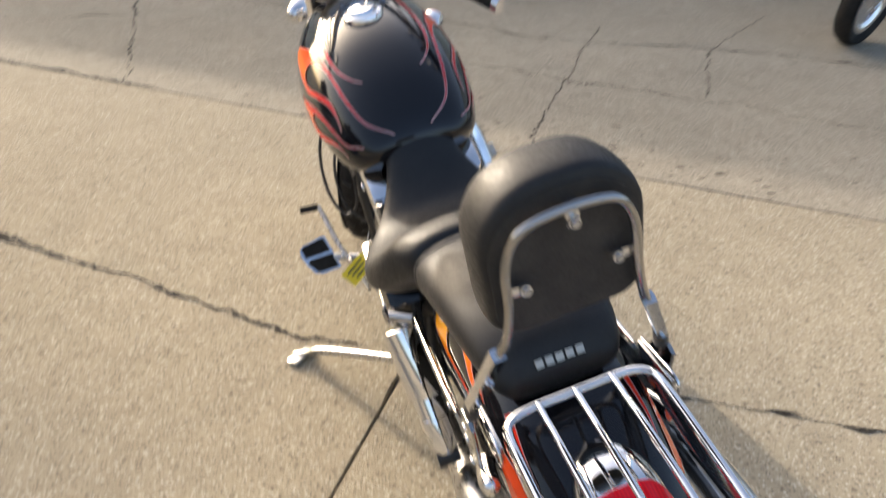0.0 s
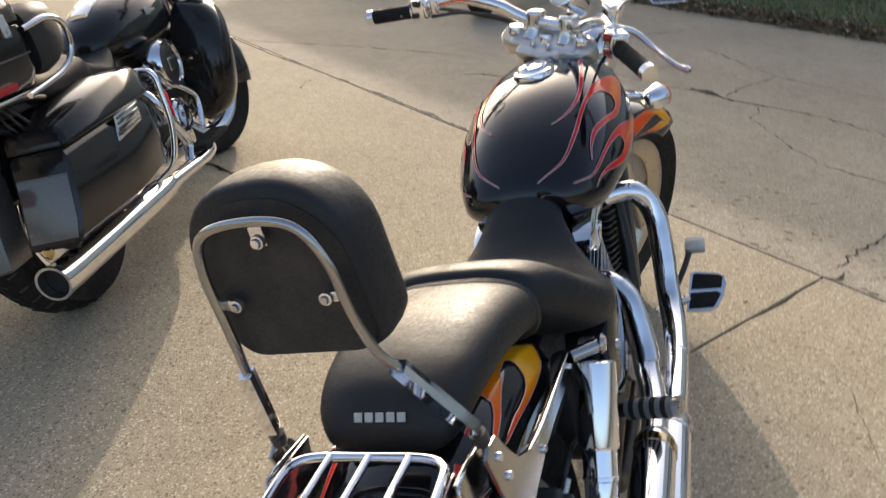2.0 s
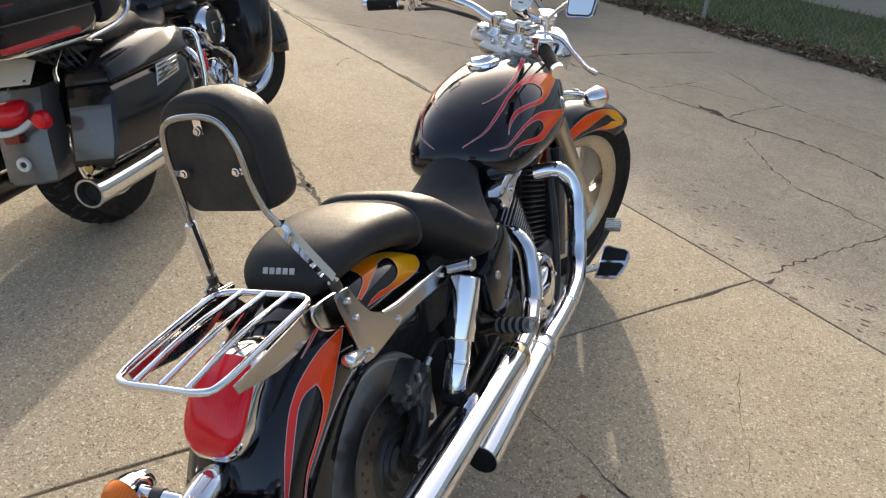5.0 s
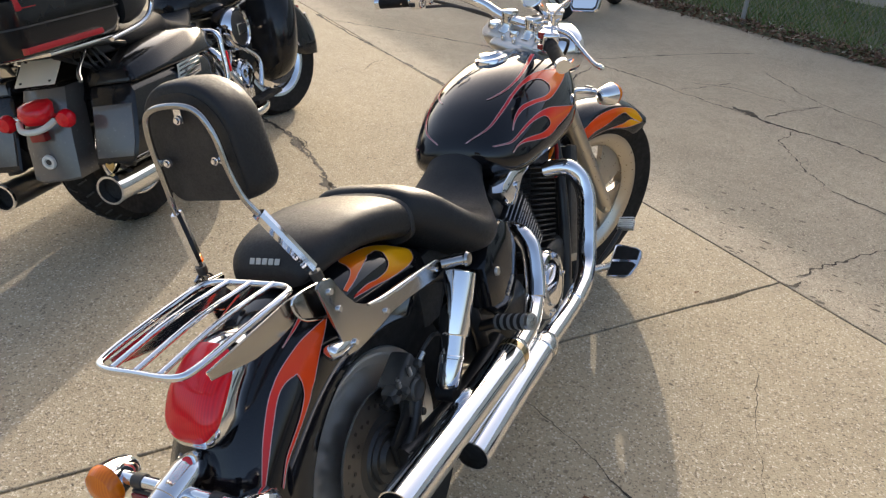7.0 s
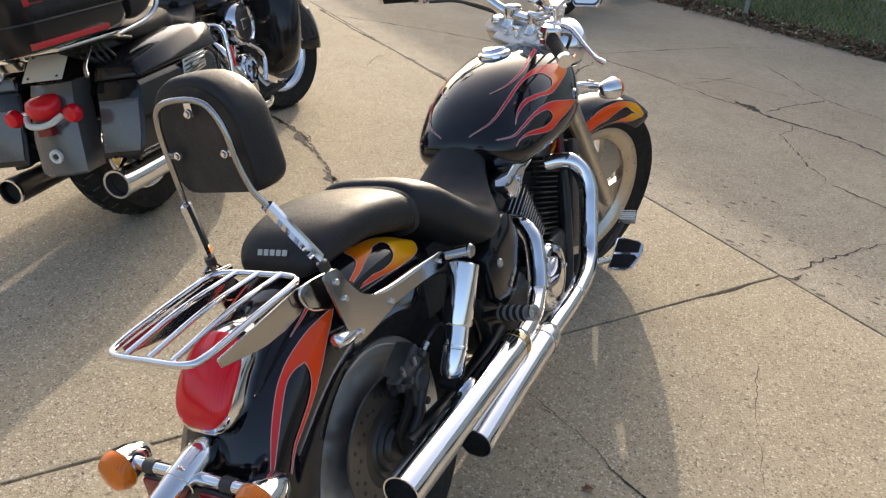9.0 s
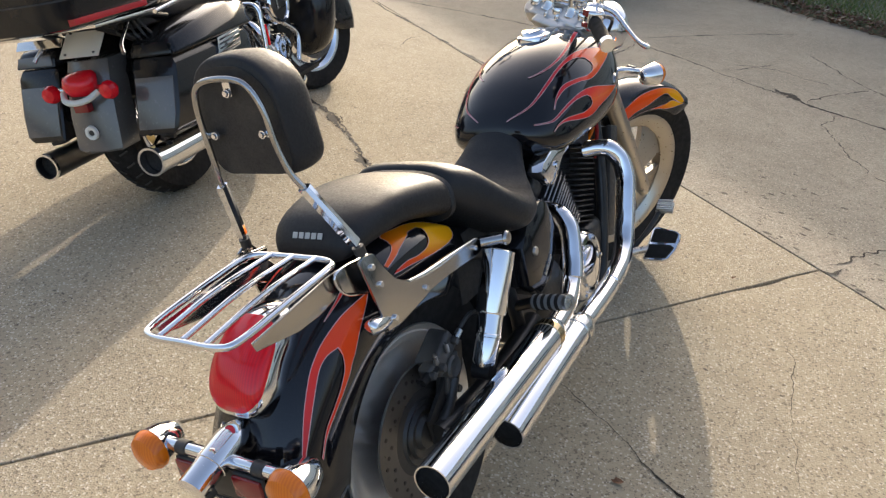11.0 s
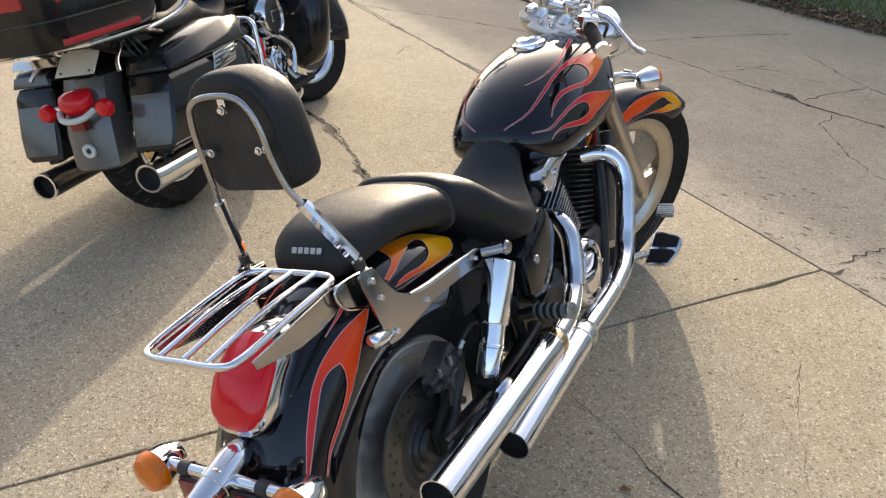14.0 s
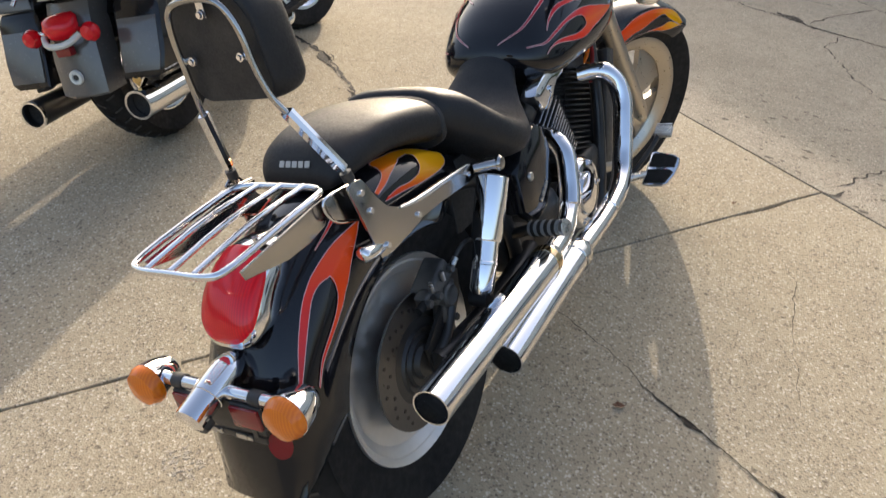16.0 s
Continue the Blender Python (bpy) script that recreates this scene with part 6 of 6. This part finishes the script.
part("windshield", loft([[Vector((x, 1.42 - 0.35 * (z - 1.2) - abs(x) * 0.25 + o, z)) for x, z in ((-0.26, 1.20), (-0.24, 1.30), (-0.14, 1.36), (0.14, 1.36), (0.24, 1.30), (0.26, 1.20))] for o in (0, 0.004)]), black_plastic, tour, "dark windshield", xf=FAIR)
part("dash", box((0.40, 0.05, 0.14), (0, 1.295, 1.08), 0.02), black_plastic, tour, xf=FAIR)
half = [(0.40, 0.98, 0.985), (0.30, 1.04, 1.0), (0.22, 1.10, 1.03), (0.10, 1.17, 1.02), (0.04, 1.18, 1.0)]
hb = part("handlebar", tube(half + [(-x, y, z) for x, y, z in half[::-1]], 0.014, 12, 5), chrome, tour, "chrome handlebar", xf=TS)
for sx in (-1, 1):
    part("grip", tube([(sx * 0.30, 1.04, 1.0), (sx * 0.41, 0.975, 0.984)], 0.019, 14), rubber, hb, xf=TS)
    part("lever", tube([(sx * 0.27, 1.10, 1.02), (sx * 0.34, 1.08, 1.0), (sx * 0.41, 1.02, 0.975)], 0.007, 10), chrome, hb, xf=TS)
    part("mirror_shell", loft([oval((sx * 0.33, y, 1.13), a, b, 2.5, 20) for y, a, b in ((1.09, 0.052, 0.034), (1.10, 0.055, 0.037), (1.13, 0.03, 0.02))]), chrome, hb, xf=TS)
    part("switch_box", box((0.05, 0.05, 0.05), (sx * 0.28, 1.055, 1.01), 0.012, seg=3), chrome, hb, xf=TS)
    part("fork_leg", tube([(sx * 0.10, 1.30, 0.95), (sx * 0.10, 1.58, 0.33)], 0.028, 16), chrome, tour, xf=TS)
    sp = part("spot_lamp", lathe([(0, -0.05), (0.03, -0.04), (0.048, 0.0), (0.05, 0.02), (0.04, 0.028), (0, 0.03)], "y", 22, (sx * 0.20, 1.44, 0.82)), chrome, tour, "chrome spot lamp", xf=TS)
    lower = [(1.13, 0.29, 0.16, 0.22), (1.10, 0.33, 0.15, 0.29), (1.07, 0.42, 0.15, 0.345), (1.08, 0.56, 0.15, 0.37), (1.12, 0.68, 0.15, 0.36), (1.16, 0.75, 0.16, 0.32), (1.18, 0.785, 0.18, 0.25)]
    part("leg_shield", loft([[Vector((sx * x, y + d, z)) for x, d in ((x0, 0.0), ((x0 + x1) / 2, -0.02), (x1 - 0.03, -0.01), (x1, 0.03), (x1 - 0.01, 0.12), (x1 - 0.06, 0.20), (x0, 0.22))] for y, z, x0, x1 in [(a, b, c, d) for a, b, c, d in curve_pts(lower, 5)]]), charcoal, tour, "black leg shield", angle=60)
    part("floorboard", box((0.08, 0.26, 0.022), (sx * 0.26, 0.86, 0.27), 0.008), rubber, tour, "rubber floorboard")
    part("passenger_board", box((0.06, 0.14, 0.02), (sx * 0.25, 0.52, 0.40), 0.008, (12, 0, 0)), rubber, tour)
for base, top in (((0.0, 0.88, 0.40), (0, 1.02, 0.68)), ((0.0, 0.76, 0.40), (0, 0.64, 0.66))):
    b, t = Vector(base), Vector(top)
    d = (t - b).normalized()
    turn = d.to_track_quat("Z", "Y").to_matrix().to_4x4()
    cyl = part("cylinder", lathe([(0, 0), (0.06, 0), (0.06, 0.26), (0, 0.26)], "z", 22), engine_black, tour, xf=Matrix.Translation(b) @ turn)
    for k in range(9):
        part("fin", box((0.19, 0.15, 0.006), (0, 0, 0.03 + 0.022 * k), 0.002, seg=1), fin_edge if k % 2 else engine_black, cyl, xf=Matrix.Translation(b) @ turn)
    part("rocker_cover", box((0.15, 0.14, 0.06), (0, 0, 0.27), 0.02, seg=3), chrome, cyl, xf=Matrix.Translation(b) @ turn)
    part("pushrod_tube", tube([(0.10, b.y + 0.02, 0.40), (0.085, t.y + 0.01, 0.66)], 0.012, 12), chrome, cyl)
part("engine_case", joined(box((0.26, 0.50, 0.20), (0, 0.80, 0.30), 0.04, seg=3), lathe([(0, 0.10), (0.085, 0.10), (0.085, 0.145), (0.06, 0.16), (0, 0.165)], "x", 32, (0, 0.86, 0.33))), brushed, tour)
air = part("air_cleaner", lathe([(0, 0.08), (0.095, 0.08), (0.100, 0.12), (0.097, 0.170), (0.090, 0.180), (0.080, 0.176), (0.076, 0.168), (0, 0.168)], "x", 40, (0.03, 0.90, 0.590)), chrome, tour, "round chrome air cleaner")
part("air_face", lathe([(0, 0.165), (0.078, 0.165), (0.076, 0.172), (0.05, 0.178), (0, 0.180)], "x", 32, (0.03, 0.90, 0.590)), engine_black, air)
part("air_badge", box((0.008, 0.085, 0.050), (0.213, 0.90, 0.590), 0.012), brushed, air)
part("air_badge_face", box((0.008, 0.074, 0.039), (0.2155, 0.90, 0.590), 0.010), engine_black, air)
cam_cover = part("cam_cover", lathe([(0, 0.12), (0.075, 0.12), (0.078, 0.155), (0.066, 0.166), (0.05, 0.160), (0, 0.168)], "x", 32, (0, 0.93, 0.37)), chrome, tour, "chrome cam cover")
for k in range(5):
    part("cover_screw", bolt((0.160, 0.93 + 0.066 * math.cos(k * 1.257), 0.37 + 0.066 * math.sin(k * 1.257)), "x", 0.006, 0.008), satin, cam_cover)
part("primary_cover", loft([[Vector((0.13 + b, 0.70 + (y - 0.70) * k, 0.30 + (z - 0.30) * k)) for y, z in ((0.52, 0.30), (0.56, 0.36), (0.66, 0.385), (0.80, 0.38), (0.86, 0.33), (0.86, 0.27), (0.80, 0.225), (0.62, 0.22), (0.54, 0.25))] for b, k in ((0, 1), (0.025, 1), (0.036, 0.92), (0.038, 0.5))]), chrome, tour, "chrome engine side cover")
part("header_pipe", tube([(0.12, 0.66, 0.56), (0.20, 0.63, 0.52), (0.225, 0.66, 0.42), (0.225, 0.74, 0.30), (0.23, 0.70, 0.235)], 0.021, 14), chrome, tour, "chrome header pipe")
part("oil_line", tube([(0.16, 0.95, 0.50), (0.20, 1.02, 0.42), (0.20, 0.98, 0.30)], 0.012, 10), chrome, tour)
part("kickstand", tube([(-0.15, 0.75, 0.20), (-0.28, 0.84, 0.10), (-0.40, 0.90, 0.062)], 0.012, 10), black_metal, tour)


# ---- more motorcycles further off ----
def far_bike(m, label, paint, steer=0):
    """A bare cruiser: wheels, frame, tank, seat, fenders, bars, pipes and lamps."""
    b = thing("motorcycle", m, label, "motorcycle", "motorcycles in the yard")
    st = Matrix.Translation((0, 1.25, 0)) @ Matrix.Rotation(radians(steer), 4, "Z") @ Matrix.Translation((0, -1.25, 0))
    wheel_parts(b, "rear_wheel", 0.0, 0.32, 0.32, 0.15, 0.20, None, 5, tread=False, rim_mat=chrome, disc_r=0.14)
    wheel_parts(b, "front_wheel", 1.58, 0.33, 0.33, 0.11, 0.235, st, 5, tread=False, rim_mat=chrome, disc_r=0.14)
    part("rear_fender", fender_bm(0, 0.32, 0.37, 0.095, 60, 165, 0.10, 18), paint, b)
    part("front_fender", fender_bm(1.58, 0.33, 0.365, 0.065, 40, 150, 0.06, 16), paint, b, xf=st)
    rows = [(0.62, 0.05, 0.78, 0.70), (0.68, 0.10, 0.83, 0.68), (0.85, 0.16, 0.90, 0.66), (1.0, 0.165, 0.92, 0.66), (1.15, 0.12, 0.90, 0.70), (1.20, 0.05, 0.86, 0.76)]
    part("fuel_tank", loft([oval((0, y, zb + (zt - zb) * 0.4), a, (zt - zb) * 0.6, 2.3, 26, low=(zt - zb) * 0.4) for y, a, zt, zb in curve_pts(rows, 3)]), paint, b, angle=60)
    rows = [(-0.05, 0.08, 0.76, 0.71), (0.05, 0.11, 0.79, 0.70), (0.22, 0.12, 0.78, 0.69), (0.34, 0.17, 0.72, 0.62), (0.48, 0.17, 0.68, 0.61), (0.60, 0.10, 0.72, 0.65), (0.68, 0.04, 0.77, 0.72)]
    part("seat", loft([oval((0, y, (zt + zb) / 2), a, (zt - zb) / 2, 2.8, 24) for y, a, zt, zb in curve_pts(rows, 3)]), leather, b, angle=60)
    tl = part("tail_light", box((0.10, 0.05, 0.075), (0, -0.315, 0.60), 0.015, (20, 0, 0), 3), red_lens, b, "red tail light")
    part("plate_holder", box((0.17, 0.005, 0.10), (0, -0.36, 0.47), 0.003, (15, 0, 0)), black_plastic, b)
    for sx in (-1, 1):
        signal(b, (sx * 0.17, -0.29, 0.63), -1, 0.034, None, white_dial)
        part("signal_stem", tube([(sx * 0.05, -0.27, 0.63), (sx * 0.15, -0.28, 0.63)], 0.008, 8), chrome, b)
        part("fork_leg", tube([(sx * 0.095, 1.20, 0.92), (sx * 0.095, 1.58, 0.33)], 0.024, 12), chrome, b, xf=st)
        part("shock_absorber", tube([(sx * 0.14, 0.28, 0.62), (sx * 0.14, 0.14, 0.36)], 0.028, 12), chrome, b)
        part("grip", tube([(sx * 0.32, 1.0, 1.05), (sx * 0.42, 0.96, 1.03)], 0.018, 10), rubber, b, xf=st)
        part("mirror", joined(tube([(sx * 0.28, 1.03, 1.07), (sx * 0.33, 1.08, 1.20)], 0.005, 8), box((0.10, 0.02, 0.065), (sx * 0.34, 1.08, 1.22), 0.008)), chrome, b, xf=st)
        part("frame_rail", tube([(sx * 0.05, 1.18, 0.80), (sx * 0.11, 1.0, 0.25), (sx * 0.12, 0.5, 0.20), (sx * 0.11, 0.36, 0.60), (sx * 0.09, 0.05, 0.62)], 0.016, 10), black_metal, b)
    half = [(0.42, 0.96, 1.03), (0.30, 1.01, 1.06), (0.20, 1.09, 1.07), (0.08, 1.15, 1.0), (0.04, 1.16, 0.97)]
    part("handlebar", tube(half + [(-x, y, z) for x, y, z in half[::-1]], 0.014, 12, 4), chrome, b, "chrome handlebar", xf=st)
    part("headlight", lathe([(0, -0.10), (0.06, -0.07), (0.088, 0.0), (0.085, 0.02), (0, 0.03)], "y", 24, (0, 1.36, 0.85)), chrome, b, xf=st)
    part("engine", joined(box((0.24, 0.46, 0.22), (0, 0.78, 0.31), 0.04, seg=3), box((0.19, 0.13, 0.26), (0, 0.90, 0.50), 0.02, (-22, 0, 0)), box((0.19, 0.13, 0.26), (0, 0.66, 0.50), 0.02, (22, 0, 0))), engine_black, b)
    part("engine_cover", lathe([(0, 0.11), (0.10, 0.11), (0.10, 0.15), (0.07, 0.17), (0, 0.175)], "x", 28, (0, 0.80, 0.33)), chrome, b)
    part("muffler", tube([(0.12, 0.95, 0.58), (0.20, 0.98, 0.45), (0.20, 0.90, 0.28), (0.20, 0.5, 0.25), (0.20, -0.15, 0.28)], [0.024, 0.024, 0.024, 0.036, 0.04], 16, 6, hollow=0.003), chrome, b)
    part("kickstand", tube([(-0.14, 0.70, 0.20), (-0.28, 0.78, 0.09), (-0.36, 0.82, 0.06)], 0.011, 8), black_metal, b)
    return b


grey_tone = worn("silver_grey_paint", (0.20, 0.20, 0.21), 0.2, 0.4, 1.0, dust=0.05, relief=0)
far_bike(pose(-3.42, 6.80, 0, 0, -8, 12), "chrome and black cruiser motorcycle parked by the fence", black_paint)
far_bike(pose(-6.25, 7.95, 0, 0, -8, 25), "dark cruiser motorcycle parked by the far fence", charcoal)
far_bike(pose(3.90, 5.95, 0, 0, -8, 132), "black motorcycle parked near the grey slab", charcoal)
far_bike(pose(-12.4, 5.2, 0, 0, -8, -60), "black motorcycle parked across the yard", black_paint)
far_bike(pose(-13.6, 6.6, 0, 0, -8, -60), "silver-grey motorcycle parked across the yard", grey_tone)
bucket_mat = worn("white_plastic", (0.62, 0.62, 0.60), 0.5, dust=0.15)
bk = thing("bucket", Matrix.Translation((-9.06, 9.5, 0)), "white plastic bucket standing by the fence", "bucket")
part("pail", lathe([(0, 0), (0.13, 0), (0.15, 0.36), (0.158, 0.36), (0.158, 0.385), (0.145, 0.385), (0.12, 0.02), (0, 0.02)], "z", 28), bucket_mat, bk)
part("handle", tube([(-0.155, 0, 0.34), (-0.12, -0.10, 0.25), (0, -0.165, 0.20), (0.12, -0.10, 0.25), (0.155, 0, 0.34)], 0.004, 8), chrome, bk)

# ---- lawn strip, fence and house ----
lawn_mat = worn("lawn_soil", (0.075, 0.085, 0.034), 0.95, dust=0.15, scale=3, relief=0.6, dist=0.01)
lawn = part("lawn", loft([[yard(u, v, z) for u in (-40, 40)] for v, z in ((7.185, -0.03), (7.19, 0.002), (7.26, 0.014), (7.45, 0.03), (10.6, 0.04))], closed=False, cap=False), lawn_mat, smooth=False)
tagged(lawn, "strip of grass between the slabs and the house", "lawn", kind="structure")
grass_mat = shader("grass", (0.06, 0.10, 0.025), 0.7)
isl = nd(grass_mat, "ShaderNodeNewGeometry")
wire(grass_mat, ramp(grass_mat, isl.outputs["Random Per Island"], [(0.0, (0.060, 0.105, 0.020)), (0.6, (0.115, 0.17, 0.040)), (0.85, (0.18, 0.19, 0.065)), (1.0, (0.28, 0.21, 0.10))]), base_of(grass_mat))
rnd = random.Random(9)
gv, gf = [], []
for k in range(26000):
    u, v = rnd.uniform(-13, 3.5), 7.36 + 3.1 * rnd.random() ** 1.3
    a, h, w = rnd.uniform(0, 6.28), rnd.uniform(0.04, 0.13), rnd.uniform(0.004, 0.009)
    c = yard(u, v, 0.015)
    s = Vector((math.cos(a), math.sin(a), 0))
    l = Vector((rnd.uniform(-1, 1), rnd.uniform(-1, 1), 0)) * h * 0.5
    n = len(gv)
    gv += [tuple(c - s * w), tuple(c + s * w), tuple(c + l * 0.4 + s * w * 0.6 + Vector((0, 0, h * 0.6))), tuple(c + l + Vector((0, 0, h)))]
    gf += [(n, n + 1, n + 2), (n, n + 2, n + 3)]
me = bpy.data.meshes.new("grass")
me.from_pydata(gv, [], gf)
me.materials.append(grass_mat)
tagged(new("grass", me), "short green grass with dry blades", "grass", kind="stuff")
litter_mat = shader("leaf_litter", (0.12, 0.06, 0.03), 0.85)
isl = nd(litter_mat, "ShaderNodeNewGeometry")
wire(litter_mat, ramp(litter_mat, isl.outputs["Random Per Island"], [(0.0, (0.06, 0.03, 0.018)), (0.5, (0.14, 0.07, 0.035)), (0.85, (0.22, 0.14, 0.09)), (0.97, (0.38, 0.30, 0.22)), (1.0, (0.60, 0.56, 0.46))]), base_of(litter_mat))
gv, gf = [], []
for k in range(9000):
    u, v = rnd.uniform(-13, 3.5), 7.17 + (abs(rnd.gauss(0, 0.22)) if k % 5 else -abs(rnd.gauss(0, 0.05)) + 2.5 * rnd.random() ** 3 * (k % 2))
    r, a = rnd.uniform(0.010, 0.036), rnd.uniform(0, 6.28)
    c = yard(u, v, 0.012 + min(0.05, max(0, v - 7.15) * 0.4) + rnd.random() * 0.02)
    t = Euler((rnd.uniform(-0.7, 0.7), rnd.uniform(-0.7, 0.7), a)).to_matrix()
    n = len(gv)
    gv += [tuple(c + t @ Vector(q) * r) for q in ((-1, 0, 0), (-0.2, -0.6, 0.15), (1, 0, 0), (-0.2, 0.6, 0.15))]
    gf += [(n, n + 1, n + 2, n + 3)]
for k in range(90):
    c, r = yard(rnd.uniform(-12, 3), rnd.uniform(7.5, 9.8), rnd.uniform(0.06, 0.12)), rnd.uniform(0.014, 0.03)
    t = Euler((rnd.uniform(-0.8, 0.8), rnd.uniform(-0.8, 0.8), rnd.uniform(0, 6.28))).to_matrix()
    n = len(gv)
    gv += [tuple(c + t @ Vector(q) * r) for q in ((-1, 0, 0), (-0.2, -0.6, 0.15), (1, 0, 0), (-0.2, 0.6, 0.15))]
    gf += [(n, n + 1, n + 2, n + 3)]
me = bpy.data.meshes.new("leaf_litter")
me.from_pydata(gv, [], gf)
me.materials.append(litter_mat)
tagged(new("leaf_litter", me), "brown dead leaves along the foot of the fence", "leaves", kind="stuff")

galv = worn("galvanised_steel", (0.36, 0.36, 0.35), 0.6, 0.6, dust=0.3)
fence = thing("chain_link_fence", Matrix.Identity(4), "galvanised chain-link fence along the edge of the grass", "fence")
FV = 7.36
for k in range(-6, 4):
    u = -4.79 + 2.45 * k
    ps = part("post", tube([yard(u, FV, -0.05), yard(u, FV, 1.26)], 0.024, 14), galv, fence)
    part("post_cap", lathe([(0, 0), (0.028, 0), (0.028, 0.02), (0.015, 0.04), (0, 0.045)], "z", 14, tuple(yard(u, FV, 1.255))), galv, ps)
part("top_rail", tube([yard(-19.5, FV, 1.22), yard(2.7, FV, 1.22)], 0.018, 12), galv, fence)
gv, gf = [], []
for side in (-1, 1):
    for k in range(330):
        u = -15.9 + k * 0.0566
        a, b = (u, 0.04), (u + side * 1.16, 1.20)
        lo, hi = max(min(a[0], b[0]), -14.6), min(max(a[0], b[0]), 2.6)
        if hi - lo < 0.05:
            continue
        z = lambda q: 0.04 + (q - u) * side
        p, q = yard(lo, FV + side * 0.003, z(lo)), yard(hi, FV + side * 0.003, z(hi))
        n = len(gv)
        r = 0.0007
        for c in (p, q):
            gv += [tuple(c + Vector((0, 0, r))), tuple(c + Vector((r, 0, -r))), tuple(c + Vector((-r, 0, -r)))]
        gf += [(n, n + 1, n + 4, n + 3), (n + 1, n + 2, n + 5, n + 4), (n + 2, n, n + 3, n + 5)]
me = bpy.data.meshes.new("wire_mesh")
me.from_pydata(gv, [], gf)
me.materials.append(galv)
wm = tagged(new("wire_mesh", me), "galvanised diamond wire mesh", kind="stuff")
wm.parent = fence

siding = worn("white_siding", (0.88, 0.86, 0.75), 0.6, dust=0.15, scale=8, relief=0.15)
found_mat = worn("foundation_concrete", (0.44, 0.385, 0.31), 0.9, dust=0.3, scale=5, relief=0.5, dist=0.004)
roof_mat = worn("roof_shingle", (0.07, 0.065, 0.06), 0.9, dust=0.2, scale=10, relief=0.5, dist=0.005)
dark_glass = shader("window_glass", (0.03, 0.035, 0.04), 0.05, 0, 0.5)
trim_white = worn("white_trim", (0.75, 0.75, 0.72), 0.5, dust=0.1)
house = thing("house", Matrix.Identity(4), "white house with shingle siding on a concrete foundation", "house")
U0, U1, V0, V1 = -18.1, 7.0, 10.55, 18.5
EAVE = 4.40
part("foundation", loft([[yard(a, b, z) for a, b in ((U0, V0), (U1, V0), (U1, V1), (U0, V1))] for z in (-0.05, 0.28)]), found_mat, house, smooth=False)
part("wall", loft([[yard(a, b, z) for a, b in ((U0 + 0.03, V0 + 0.04), (U1 - 0.03, V0 + 0.04), (U1 - 0.03, V1), (U0 + 0.03, V1))] for z in (0.28, EAVE + 0.02)]), siding, house, smooth=False)
gable = bmesh.new()
a, b, c, d = [gable.verts.new(yard(u, v, EAVE)) for u, v in ((U0 - 0.3, V0 - 0.12), (U1 + 0.3, V0 - 0.12), (U1 + 0.3, V1 + 0.45), (U0 - 0.3, V1 + 0.45))]
e, f = gable.verts.new(yard(U0 - 0.3, (V0 + V1) / 2, EAVE + 1.6)), gable.verts.new(yard(U1 + 0.3, (V0 + V1) / 2, EAVE + 1.6))
for q in ((a, b, f, e), (c, d, e, f), (a, e, d), (b, c, f), (a, d, c, b)):
    gable.faces.new(q)
part("roof", gable, roof_mat, house, smooth=False)
windows = [(-4.1, 0.58, 0.62, 0.60), (-9.0, 0.9, 1.0, 0.8), (0.8, 0.9, 1.0, 0.8), (4.5, 0.9, 1.0, 0.8)]
for uc, zb, w, h in windows:
    win = part("window", joined(*[box(s, (uc + x, V0 - 0.01, zb + h / 2 + z), 0.006) for s, x, z in (((0.08, 0.07, h + 0.16), -w / 2, 0), ((0.08, 0.07, h + 0.16), w / 2, 0), ((w, 0.07, 0.08), 0, h / 2 + 0.04), ((w + 0.14, 0.10, 0.05), 0, -h / 2 - 0.05))]), trim_white, house, "white window frame", xf=YARD)
    part("pane", box((w, 0.01, h), (uc, V0 + 0.0, zb + h / 2), 0), dark_glass, win, xf=YARD)
    part("sash", box((w, 0.03, 0.04), (uc, V0 - 0.012, zb + h / 2), 0.004), trim_white, win, xf=YARD)
for k in range(48):
    z0 = 0.275 + k * 0.083
    spans = [(U0, U1)]
    for uc, zb, w, h in windows:
        if z0 + 0.08 > zb - 0.07 and z0 < zb + h + 0.08:
            spans = [q for s in spans for q in ((s[0], min(s[1], uc - w / 2 - 0.04)), (max(s[0], uc + w / 2 + 0.04), s[1])) if q[1] - q[0] > 0.05]
    for s0, s1 in spans:
        bm = bmesh.new()
        u = s0 + (0.0 if k % 2 else 0.15)
        cuts = [s0] + [q for q in np.arange(u, s1, 0.30) if q > s0 + 0.02] + [s1]
        for c0, c1 in zip(cuts, cuts[1:]):
            g = 0.003
            drop = 0.008 * random.Random(k * 997 + int(c0 * 50)).random()
            low_ = [yard(q, V0 + 0.012, z0 + drop) for q in (c0 + g, c1 - g)]
            face = [yard(q, V0 + 0.018, z0 + drop) for q in (c0 + g, c1 - g)]
            front = [bm.verts.new(q) for q in (low_[0], low_[1], yard(c1 - g, V0 + 0.034, z0 + 0.09), yard(c0 + g, V0 + 0.034, z0 + 0.09))]
            under = [bm.verts.new(q) for q in (yard(c0 + g, V0 + 0.038, z0 + drop), yard(c1 - g, V0 + 0.038, z0 + drop))]
            bm.faces.new(front)
            bm.faces.new((under[0], under[1], front[1], front[0]))
        part("siding_course", bm, siding, house, smooth=False)
